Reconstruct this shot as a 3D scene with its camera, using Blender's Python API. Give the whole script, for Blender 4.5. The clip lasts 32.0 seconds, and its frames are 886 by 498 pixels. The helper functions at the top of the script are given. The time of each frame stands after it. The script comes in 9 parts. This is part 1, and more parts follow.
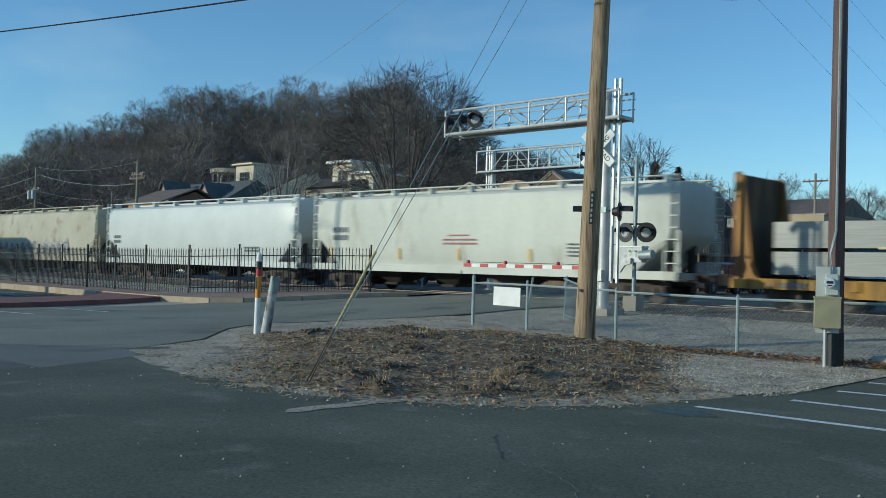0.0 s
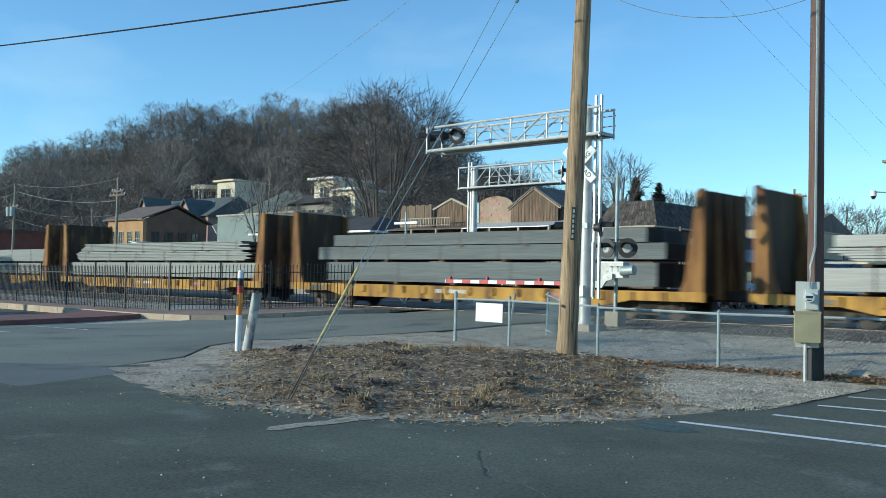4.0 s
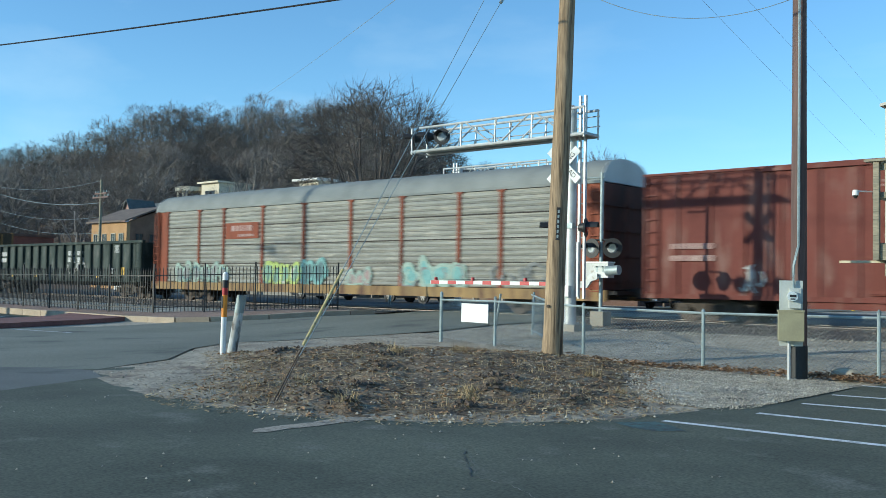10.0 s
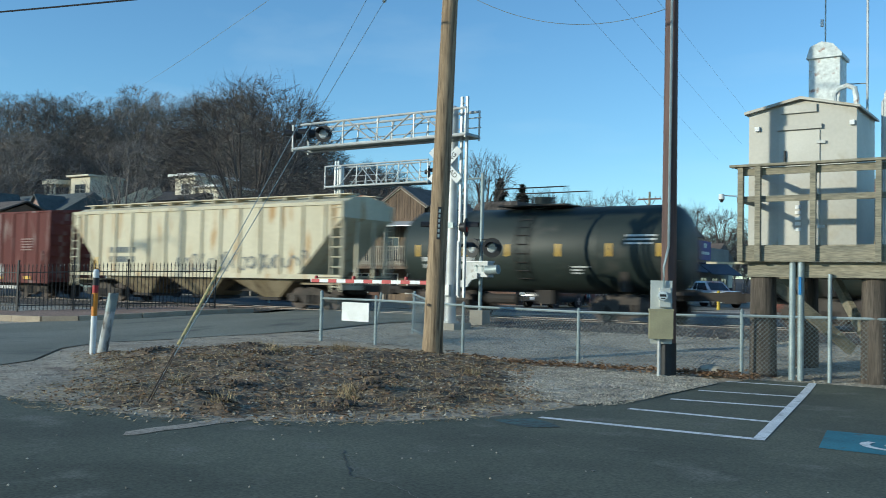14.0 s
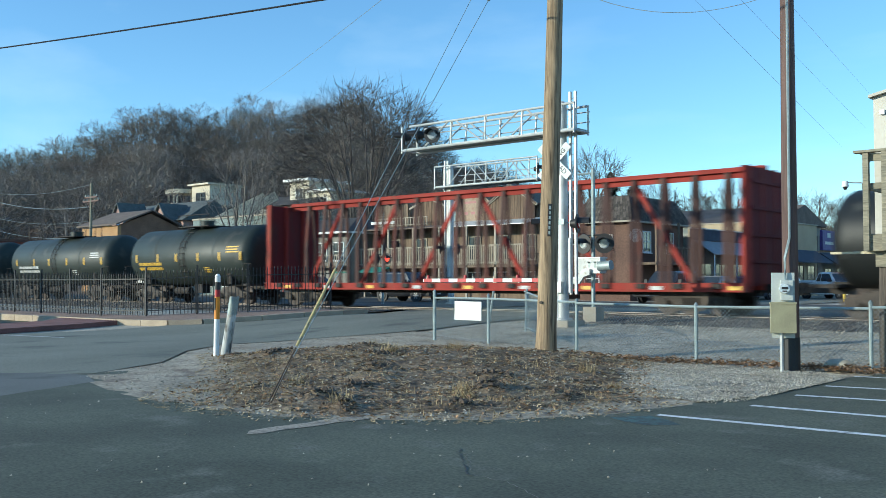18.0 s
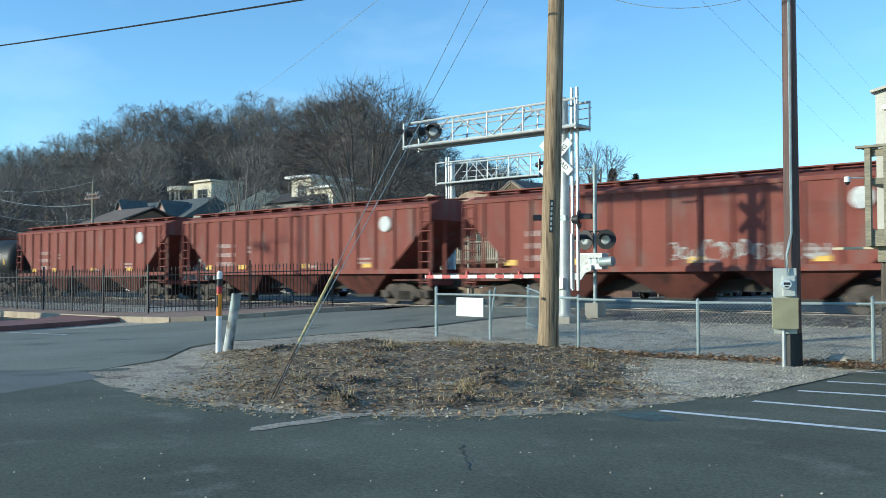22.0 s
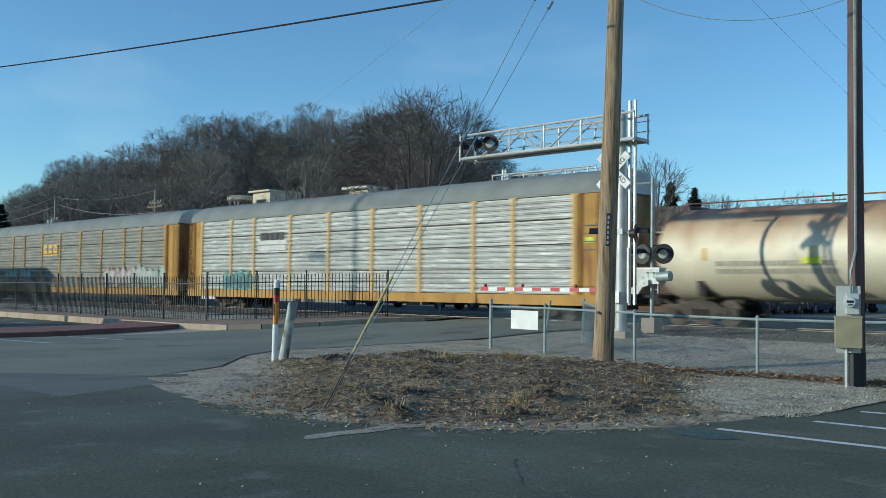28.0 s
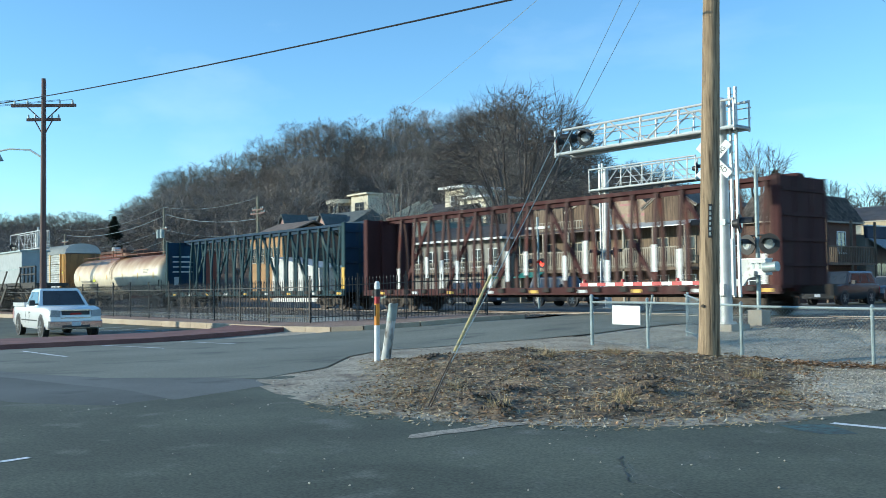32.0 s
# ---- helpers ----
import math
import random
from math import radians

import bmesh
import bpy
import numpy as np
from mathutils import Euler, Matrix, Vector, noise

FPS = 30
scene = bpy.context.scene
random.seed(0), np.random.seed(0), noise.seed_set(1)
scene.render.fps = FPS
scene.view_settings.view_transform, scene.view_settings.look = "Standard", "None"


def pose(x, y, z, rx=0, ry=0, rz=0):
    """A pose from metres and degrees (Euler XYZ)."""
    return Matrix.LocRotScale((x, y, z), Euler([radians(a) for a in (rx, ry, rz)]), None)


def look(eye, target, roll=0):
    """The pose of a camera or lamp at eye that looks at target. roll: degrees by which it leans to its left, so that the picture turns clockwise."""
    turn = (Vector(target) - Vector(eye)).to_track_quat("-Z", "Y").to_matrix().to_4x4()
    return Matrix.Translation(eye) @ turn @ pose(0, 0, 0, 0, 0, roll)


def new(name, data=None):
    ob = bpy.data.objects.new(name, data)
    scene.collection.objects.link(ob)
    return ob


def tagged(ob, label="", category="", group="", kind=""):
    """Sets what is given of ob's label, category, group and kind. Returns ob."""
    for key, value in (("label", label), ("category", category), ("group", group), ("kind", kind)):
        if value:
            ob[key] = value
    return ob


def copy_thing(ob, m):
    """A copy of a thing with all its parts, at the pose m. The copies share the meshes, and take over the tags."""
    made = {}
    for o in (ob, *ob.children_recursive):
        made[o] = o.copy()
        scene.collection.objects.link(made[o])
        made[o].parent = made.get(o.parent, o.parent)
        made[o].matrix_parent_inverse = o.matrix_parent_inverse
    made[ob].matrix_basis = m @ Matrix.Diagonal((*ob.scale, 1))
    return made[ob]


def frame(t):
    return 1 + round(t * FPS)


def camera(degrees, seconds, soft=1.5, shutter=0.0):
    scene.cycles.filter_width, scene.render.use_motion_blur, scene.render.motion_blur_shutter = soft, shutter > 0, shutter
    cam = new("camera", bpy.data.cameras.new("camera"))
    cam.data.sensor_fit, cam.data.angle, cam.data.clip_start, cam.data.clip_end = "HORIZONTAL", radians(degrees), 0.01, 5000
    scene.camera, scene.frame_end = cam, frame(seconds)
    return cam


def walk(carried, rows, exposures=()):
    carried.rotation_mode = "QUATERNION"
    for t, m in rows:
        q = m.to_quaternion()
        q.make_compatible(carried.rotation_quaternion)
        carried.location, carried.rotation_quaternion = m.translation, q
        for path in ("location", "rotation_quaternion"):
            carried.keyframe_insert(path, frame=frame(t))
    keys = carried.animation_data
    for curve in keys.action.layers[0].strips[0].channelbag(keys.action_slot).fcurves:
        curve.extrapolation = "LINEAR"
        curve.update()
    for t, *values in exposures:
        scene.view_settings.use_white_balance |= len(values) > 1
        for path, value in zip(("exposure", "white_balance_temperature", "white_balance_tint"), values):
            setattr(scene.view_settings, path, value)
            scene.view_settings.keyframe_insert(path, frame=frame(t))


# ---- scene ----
# World: x runs along the track to the right, y away across it, z up. The near face of the train is y = 0.
# ---- camera ----
cam = camera(50.0, 32.0, soft=0.6, shutter=0.42)
EYE = (20.95, -26.78, 1.49)
# seconds, heading, pitch, roll
TURNS = [
    (0.0, 43.74, 1.03, -1.48),
    (0.5, 43.57, 1.18, -1.40),
    (1.0, 43.39, 1.30, -1.56),
    (1.5, 43.24, 1.44, -1.25),
    (2.0, 43.11, 1.60, -1.14),
    (2.5, 42.99, 1.71, -1.19),
    (3.0, 42.86, 1.81, -1.20),
    (3.5, 42.74, 1.94, -1.37),
    (5.5, 42.34, 2.29, -0.67),
    (6.0, 42.23, 2.32, -0.78),
    (6.5, 42.14, 2.34, -1.06),
    (7.0, 42.08, 2.34, -0.65),
    (7.5, 42.01, 2.34, -0.91),
    (8.0, 41.91, 2.32, -1.00),
    (8.5, 41.83, 2.28, -0.78),
    (9.0, 41.80, 2.20, -1.00),
    (9.5, 41.79, 2.14, -1.07),
    (10.0, 41.79, 2.10, -0.97),
    (10.5, 41.77, 2.03, -1.19),
    (11.0, 41.73, 2.04, -1.61),
    (11.5, 41.61, 2.02, -1.77),
    (12.0, 41.47, 2.04, -2.18),
    (12.5, 41.26, 2.05, -2.15),
    (13.0, 40.78, 2.13, -1.91),
    (13.5, 37.29, 2.17, -1.47),
    (14.0, 34.62, 2.16, -1.20),
    (14.5, 33.57, 2.08, -0.71),
    (16.5, 37.13, 1.94, 0.03),
    (17.0, 39.58, 1.97, 0.31),
    (17.5, 41.25, 2.02, 0.20),
    (18.0, 41.35, 1.99, 0.02),
    (18.5, 41.39, 2.02, -0.05),
    (19.0, 41.58, 2.00, -0.01),
    (19.5, 41.99, 1.93, -0.01),
    (20.0, 42.66, 1.92, 0.24),
    (20.5, 43.32, 1.87, 0.49),
    (21.0, 42.06, 1.79, 0.34),
    (21.5, 41.63, 1.79, 0.48),
    (22.0, 41.46, 1.77, 0.15),
    (22.5, 39.90, 1.80, -0.41),
    (23.0, 38.41, 1.93, -0.90),
    (23.5, 37.70, 1.98, -0.75),
    (24.0, 38.58, 1.99, -0.19),
    (24.5, 40.19, 2.11, 0.39),
    (25.0, 42.07, 2.16, 0.74),
    (25.5, 43.59, 2.19, 0.48),
    (27.5, 44.62, 2.37, -0.70),
    (28.0, 44.76, 2.47, -0.75),
    (28.5, 43.86, 2.60, -0.50),
    (29.0, 42.98, 2.68, -0.12),
    (29.5, 43.75, 2.75, 0.01),
    (30.0, 44.48, 2.70, 0.19),
    (30.5, 45.16, 2.67, 0.22),
    (31.0, 47.32, 2.62, 0.70),
    (31.5, 49.34, 2.55, 0.74),
    (32.0, 50.72, 2.37, 0.78),
]
EXPOSURE = 0.70
walk(cam, [(t, pose(*EYE, 90 + pitch, roll, yaw)) for t, yaw, pitch, roll in TURNS],
     [(t, EXPOSURE + e, 6300, -4) for t, e in ((0, -0.36), (1, -0.05), (2, 0.0), (3, 0.20), (6, 0.07), (7, 0.20), (8, 0.20), (9, 0.36), (10, 0.19), (11, 0.19), (12, 0.20), (13, 0.12), (14, -0.10),
                                               (17, 0.30), (18, 0.33), (20, 0.32), (21, 0.34), (22, 0.34), (23, 0.34), (24, -0.05), (25, -0.08), (28, -0.22), (29, -0.13), (30, 0.16), (31, 0.36), (32, 0.42))])

# ---- world and sun ----
SUN_ELEV = 14.0
SUN_WAY = Vector((0.545, 0.838, -math.tan(radians(SUN_ELEV)))).normalized()
world = bpy.data.worlds.new("sky")
scene.world = world
world.use_nodes = True
_nt = world.node_tree
_sky = _nt.nodes.new("ShaderNodeTexSky")
_sky.sky_type = "NISHITA"
_sky.sun_disc = False
_sky.sun_elevation = radians(SUN_ELEV)
_sky.sun_rotation = math.atan2(-SUN_WAY.x, -SUN_WAY.y)
_sky.altitude = 200
_sky.air_density, _sky.dust_density, _sky.ozone_density = 1.0, 0.0, 4.6
_co = _nt.nodes.new("ShaderNodeTexCoord")
_mp = _nt.nodes.new("ShaderNodeMapping")
_mp.inputs["Rotation"].default_value = (0, 0, radians(-25))
_mp.inputs["Scale"].default_value = (1.2, 4.0, 9.0)
_nt.links.new(_co.outputs["Generated"], _mp.inputs[0])
_cn = _nt.nodes.new("ShaderNodeTexNoise")
_cn.inputs["Scale"].default_value, _cn.inputs["Detail"].default_value = 1.6, 7
_nt.links.new(_mp.outputs[0], _cn.inputs[0])
_cr = _nt.nodes.new("ShaderNodeMapRange")
_cr.inputs[1].default_value, _cr.inputs[2].default_value, _cr.inputs[4].default_value = 0.52, 0.82, 0.17
_nt.links.new(_cn.outputs[0], _cr.inputs[0])
_cm = _nt.nodes.new("ShaderNodeMix")
_cm.data_type = "RGBA"
_cm.inputs[7].default_value = (4.2, 4.7, 5.2, 1)
_nt.links.new(_cr.outputs[0], _cm.inputs[0])
_nt.links.new(_sky.outputs[0], _cm.inputs[6])
_nt.links.new(_cm.outputs[2], _nt.nodes["Background"].inputs[0])
_nt.nodes["Background"].inputs[1].default_value = 0.132
_sun = bpy.data.lights.new("sun", "SUN")
_sun.energy, _sun.angle, _sun.color = 2.38, radians(1.3), (1.0, 0.91, 0.79)
sun = new("sun", _sun)
sun.matrix_world = look((0, 0, 60), Vector((0, 0, 60)) + SUN_WAY)

# ---- materials ----
MATS = {}


def mat(name, a, b=None, rough=0.7, metal=0.0, scale=3.0, fine=40.0, bump=0.0, c=None, stain=0.0, contrast=0.25,
        stretch=(1, 1, 1), island=0.0, coat=0.0, spec=0.5, glow=0.0):
    """Two colours mixed by a broad noise, a third one as stains, with fine grain and relief."""
    if name in MATS:
        return MATS[name]
    b = b or tuple(v * 0.75 for v in a)
    m = bpy.data.materials.new(name)
    m.use_nodes = True
    nt = m.node_tree
    bsdf = nt.nodes["Principled BSDF"]
    link = nt.links.new
    co = nt.nodes.new("ShaderNodeTexCoord")
    mp = nt.nodes.new("ShaderNodeMapping")
    mp.inputs["Scale"].default_value = stretch
    link(co.outputs["Object"], mp.inputs["Vector"])
    info = nt.nodes.new("ShaderNodeObjectInfo")
    jump = nt.nodes.new("ShaderNodeVectorMath")
    jump.operation = "MULTIPLY_ADD"
    link(info.outputs["Random"], jump.inputs[0])
    jump.inputs[1].default_value = (37, 19, 23)
    link(mp.outputs[0], jump.inputs[2])

    def noise_tex(s, detail):
        n = nt.nodes.new("ShaderNodeTexNoise")
        n.inputs["Scale"].default_value, n.inputs["Detail"].default_value = s, detail
        link(jump.outputs[0], n.inputs["Vector"])
        return n

    def ramp(src, lo, hi):
        r = nt.nodes.new("ShaderNodeMapRange")
        r.inputs[1].default_value, r.inputs[2].default_value = lo, hi
        link(src, r.inputs[0])
        return r.outputs[0]

    def mix(f, x, y, mode="MIX"):
        n = nt.nodes.new("ShaderNodeMix")
        n.data_type, n.blend_type = "RGBA", mode
        for sock, v in ((n.inputs[0], f), (n.inputs[6], x), (n.inputs[7], y)):
            if hasattr(v, "is_linked"):
                link(v, sock)
            else:
                sock.default_value = v if isinstance(v, float) else (*v, 1)
        return n.outputs[2]

    big, small = noise_tex(scale, 5), noise_tex(fine, 4)
    col = mix(ramp(big.outputs[0], 0.35, 0.65), a, b)
    if c:
        st = noise_tex(scale * 2.3, 7)
        col = mix(ramp(st.outputs[0], 0.62 - stain * 0.3, 0.74 - stain * 0.2), col, c)
    g = ramp(small.outputs[0], 0.25, 0.75)
    gm = nt.nodes.new("ShaderNodeMapRange")
    gm.inputs[3].default_value, gm.inputs[4].default_value = 1 - contrast, 1 + contrast
    link(g, gm.inputs[0])
    if island:
        geo = nt.nodes.new("ShaderNodeNewGeometry")
        im = nt.nodes.new("ShaderNodeMapRange")
        im.inputs[3].default_value, im.inputs[4].default_value = 1 - island, 1 + island
        link(geo.outputs["Random Per Island"], im.inputs[0])
        mul = nt.nodes.new("ShaderNodeMath")
        mul.operation = "MULTIPLY"
        link(gm.outputs[0], mul.inputs[0]), link(im.outputs[0], mul.inputs[1])
        val = mul.outputs[0]
    else:
        val = gm.outputs[0]
    sc = nt.nodes.new("ShaderNodeVectorMath")
    sc.operation = "SCALE"
    link(col, sc.inputs[0]), link(val, sc.inputs["Scale"])
    link(sc.outputs[0], bsdf.inputs["Base Color"])
    rr = nt.nodes.new("ShaderNodeMapRange")
    rr.inputs[3].default_value, rr.inputs[4].default_value = max(rough - 0.1, 0.03), min(rough + 0.12, 1)
    link(big.outputs[0], rr.inputs[0])
    link(rr.outputs[0], bsdf.inputs["Roughness"])
    bsdf.inputs["Metallic"].default_value = metal
    bsdf.inputs["Specular IOR Level"].default_value = spec
    bsdf.inputs["Coat Weight"].default_value = coat
    if glow:
        bsdf.inputs["Emission Color"].default_value = (*a, 1)
        bsdf.inputs["Emission Strength"].default_value = glow
    if bump:
        bp = nt.nodes.new("ShaderNodeBump")
        bp.inputs["Strength"].default_value, bp.inputs["Distance"].default_value = min(bump * 20, 1), bump
        link(small.outputs[0], bp.inputs["Height"])
        link(bp.outputs[0], bsdf.inputs["Normal"])
    MATS[name] = m
    return m


ASPHALT = mat("lot asphalt", (0.112, 0.118, 0.080), (0.070, 0.076, 0.053), 0.85, scale=0.6, fine=38, bump=0.006,
              c=(0.145, 0.145, 0.115), stain=0.10, contrast=0.5)
ROADTAR = mat("worn road asphalt", (0.225, 0.222, 0.172), (0.165, 0.165, 0.128), 0.9, scale=0.35, fine=40, bump=0.005,
              c=(0.105, 0.107, 0.088), stain=0.18, contrast=0.45, stretch=(1, 0.5, 1))
STREETTAR = mat("dark street asphalt", (0.075, 0.075, 0.068), (0.055, 0.055, 0.05), 0.9, scale=0.35, fine=50, contrast=0.35)
GRAVEL = mat("crushed gravel", (0.53, 0.465, 0.36), (0.36, 0.312, 0.237), 0.95, scale=0.6, fine=14, bump=0.022, c=(0.22, 0.185, 0.14), stain=0.24, contrast=0.6)
STONE = mat("loose stone", (0.44, 0.395, 0.32), (0.27, 0.24, 0.19), 0.9, scale=3, island=0.5, contrast=0.15)
PALEDIRT = mat("pale gravelly dirt", (0.43, 0.36, 0.265), (0.31, 0.255, 0.185), 0.95, scale=0.9, fine=16, bump=0.03, c=(0.20, 0.155, 0.115), stain=0.2, contrast=0.45)
CLOD = mat("dark clods", (0.14, 0.10, 0.07), (0.09, 0.066, 0.048), 0.95, scale=4, fine=20, bump=0.01, contrast=0.4)
BALLAST = mat("ballast stones", (0.15, 0.128, 0.105), (0.085, 0.073, 0.06), 0.95, scale=0.5, fine=9, bump=0.05, contrast=0.7)
BALLASTSTONE = mat("ballast stone", (0.21, 0.175, 0.145), (0.10, 0.085, 0.07), 0.95, scale=3, island=0.5, contrast=0.15)
SOIL = mat("dry soil", (0.225, 0.162, 0.102), (0.125, 0.087, 0.055), 0.95, scale=1.1, fine=13, bump=0.045,
           c=(0.31, 0.245, 0.165), stain=0.26, contrast=0.7)
STRAW = mat("dead grass", (0.50, 0.38, 0.21), (0.31, 0.22, 0.115), 0.9, scale=0.8, island=0.5)
LEAFBROWN = mat("fallen leaves", (0.31, 0.185, 0.10), (0.19, 0.118, 0.07), 0.9, scale=1.0, island=0.55)
PAVER = mat("red brick pavers", (0.24, 0.105, 0.085), (0.17, 0.075, 0.065), 0.9, scale=1.2, fine=30, bump=0.004, contrast=0.35)
KERB = mat("tan kerb concrete", (0.46, 0.37, 0.27), (0.36, 0.285, 0.21), 0.9, scale=1.0, fine=40, bump=0.004)
REDGRAVEL = mat("reddish fine gravel", (0.33, 0.22, 0.165), (0.24, 0.16, 0.12), 0.95, scale=0.7, fine=14, bump=0.02, contrast=0.5)
CONCRETE = mat("old concrete", (0.42, 0.37, 0.30), (0.31, 0.275, 0.225), 0.9, scale=1.0, fine=40, bump=0.004)
LINE = mat("white road paint", (0.80, 0.81, 0.79), (0.66, 0.67, 0.65), 0.8, scale=2.5, fine=50, c=(0.25, 0.26, 0.25), stain=0.06)
TEAL = mat("teal road paint", (0.045, 0.21, 0.26), (0.035, 0.16, 0.20), 0.8, scale=2.0, c=(0.08, 0.12, 0.12), stain=0.1)
GALV = mat("galvanised steel", (0.54, 0.545, 0.53), (0.43, 0.435, 0.42), 0.5, 0.35, scale=2.0, fine=60, contrast=0.1)
GALVDULL = mat("dull galvanised pipe", (0.36, 0.42, 0.42), (0.26, 0.31, 0.31), 0.55, 0.4, scale=3.0, fine=60)
BLACKIRON = mat("black iron", (0.020, 0.021, 0.022), (0.03, 0.03, 0.03), 0.55, 0.2)
BLACK = mat("black paint", (0.012, 0.012, 0.013), (0.02, 0.02, 0.021), 0.55)
POLEWOOD = mat("weathered pole wood", (0.40, 0.29, 0.18), (0.24, 0.17, 0.105), 0.9, scale=1.5, fine=9, bump=0.02,
               c=(0.11, 0.075, 0.045), stain=0.3, stretch=(6, 6, 0.35), contrast=0.4)
DARKPOLE = mat("creosoted pole wood", (0.15, 0.085, 0.07), (0.095, 0.058, 0.05), 0.75, scale=1.5, fine=9, bump=0.008, stretch=(6, 6, 0.3))
TIMBER = mat("grey weathered timber", (0.30, 0.265, 0.19), (0.20, 0.185, 0.14), 0.9, scale=2, fine=14, bump=0.006, stretch=(0.5, 4, 4), contrast=0.4)
PILE = mat("old round piling", (0.125, 0.10, 0.078), (0.062, 0.05, 0.04), 0.95, scale=2, fine=12, bump=0.015, stretch=(5, 5, 0.4), contrast=0.5)
WHITE = mat("white paint", (0.80, 0.80, 0.78), (0.70, 0.70, 0.67), 0.55, contrast=0.06)
RED = mat("red paint", (0.42, 0.02, 0.025), (0.33, 0.02, 0.022), 0.5)
ORANGE = mat("orange plastic", (0.75, 0.27, 0.02), (0.62, 0.22, 0.02), 0.5, contrast=0.1)
RAILSTEEL = mat("rail steel", (0.16, 0.11, 0.085), (0.11, 0.075, 0.06), 0.6, 0.5)
RAILTOP = mat("worn rail head", (0.26, 0.235, 0.21), (0.20, 0.18, 0.165), 0.45, 0.7)
TIE = mat("creosoted ties", (0.07, 0.055, 0.045), (0.05, 0.04, 0.034), 0.9, fine=20, bump=0.006)
WIRE = mat("cable", (0.02, 0.02, 0.022), rough=0.6)

# ---- mesh tools ----
class Mesh:
    """Collects vertices and faces of one part."""

    def __init__(self):
        self.v, self.f = [], []

    def add(self, verts, faces):
        n = len(self.v)
        self.v += [tuple(p) for p in verts]
        self.f += [tuple(i + n for i in f) for f in faces]
        return self

    def box(self, x0, x1, y0, y1, z0, z1):
        return self.add([(x, y, z) for z in (z0, z1) for y in (y0, y1) for x in (x0, x1)],
                        [(0, 2, 3, 1), (4, 5, 7, 6), (0, 1, 5, 4), (2, 6, 7, 3), (0, 4, 6, 2), (1, 3, 7, 5)])

    def beam(self, p, q, w, h=None, up=(0, 0, 1)):
        """A square bar from p to q, w wide and h high."""
        h = h or w
        p, q = Vector(p), Vector(q)
        d = (q - p).normalized()
        side = d.cross(Vector(up))
        if side.length < 1e-4:
            side = d.cross(Vector((1, 0, 0)))
        side.normalize()
        top = side.cross(d)
        ring = [side * (a * w / 2) + top * (b * h / 2) for a, b in ((-1, -1), (1, -1), (1, 1), (-1, 1))]
        return self.add([p + r for r in ring] + [q + r for r in ring],
                        [(3, 2, 1, 0), (4, 5, 6, 7), (0, 1, 5, 4), (1, 2, 6, 5), (2, 3, 7, 6), (3, 0, 4, 7)])

    def tube(self, p, q, r, r2=None, n=8, caps=True):
        r2 = r if r2 is None else r2
        p, q = Vector(p), Vector(q)
        d = (q - p).normalized()
        side = d.cross(Vector((0, 0, 1)))
        if side.length < 1e-4:
            side = Vector((1, 0, 0))
        side.normalize()
        top = side.cross(d)
        ang = [2 * math.pi * i / n for i in range(n)]
        vs = [p + (side * math.cos(a) + top * math.sin(a)) * r for a in ang] + \
             [q + (side * math.cos(a) + top * math.sin(a)) * r2 for a in ang]
        fs = [(i, (i + 1) % n, n + (i + 1) % n, n + i) for i in range(n)]
        if caps:
            fs += [tuple(reversed(range(n))), tuple(range(n, 2 * n))]
        return self.add(vs, fs)

    def pipe(self, pts, r, n=6):
        """One bent round bar through the points."""
        pts = [Vector(p) for p in pts]
        rings = []
        for i, p in enumerate(pts):
            d = (pts[min(i + 1, len(pts) - 1)] - pts[max(i - 1, 0)]).normalized()
            side = d.cross(Vector((0.02, 0.03, 1)))
            if side.length < 0.05:
                side = Vector((1, 0, 0)) - d * d.x
            side.normalize()
            top = side.cross(d)
            rings.append([p + (side * math.cos(a) + top * math.sin(a)) * r for a in (2 * math.pi * k / n for k in range(n))])
        return self.rings(rings)

    def prism(self, outline, axis, a, b):
        """An outline in the two other axes, drawn out along axis from a to b."""
        def at(p, k):
            w = list(p)
            w.insert(axis, k)
            return tuple(w)
        n = len(outline)
        vs = [at(p, a) for p in outline] + [at(p, b) for p in outline]
        return self.add(vs, [(i, (i + 1) % n, n + (i + 1) % n, n + i) for i in range(n)] +
                        [tuple(reversed(range(n))), tuple(range(n, 2 * n))])

    def rings(self, rings, closed=True, caps=True):
        """A skin over rings of equal length."""
        n, m = len(rings[0]), len(rings)
        fs = []
        for j in range(m - 1):
            for i in range(n if closed else n - 1):
                k = (i + 1) % n
                fs.append((j * n + i, j * n + k, (j + 1) * n + k, (j + 1) * n + i))
        if caps:
            fs += [tuple(reversed(range(n))), tuple(range((m - 1) * n, m * n))]
        return self.add([p for r in rings for p in r], fs)

    def moved(self, m):
        self.v = [tuple(m @ Vector(p)) for p in self.v]
        return self

    def data(self, name, material, smooth=0):
        me = bpy.data.meshes.new(name)
        me.from_pydata(self.v, [], self.f)
        b = bmesh.new()
        b.from_mesh(me)
        bmesh.ops.recalc_face_normals(b, faces=b.faces)
        b.to_mesh(me)
        b.free()
        me.materials.append(material)
        if smooth:
            me.shade_smooth()
            me.set_sharp_from_angle(angle=radians(smooth))
        return me


def part(name, mesh, material, parent=None, label="", smooth=0, at=None):
    """One mesh object of its own under a thing or a part."""
    ob = new(name, mesh.data(name, material, smooth) if isinstance(mesh, Mesh) else mesh)
    ob.parent = parent
    if at is not None:
        ob.matrix_basis = at if isinstance(at, Matrix) else Matrix.Translation(at)
    return tagged(ob, label)


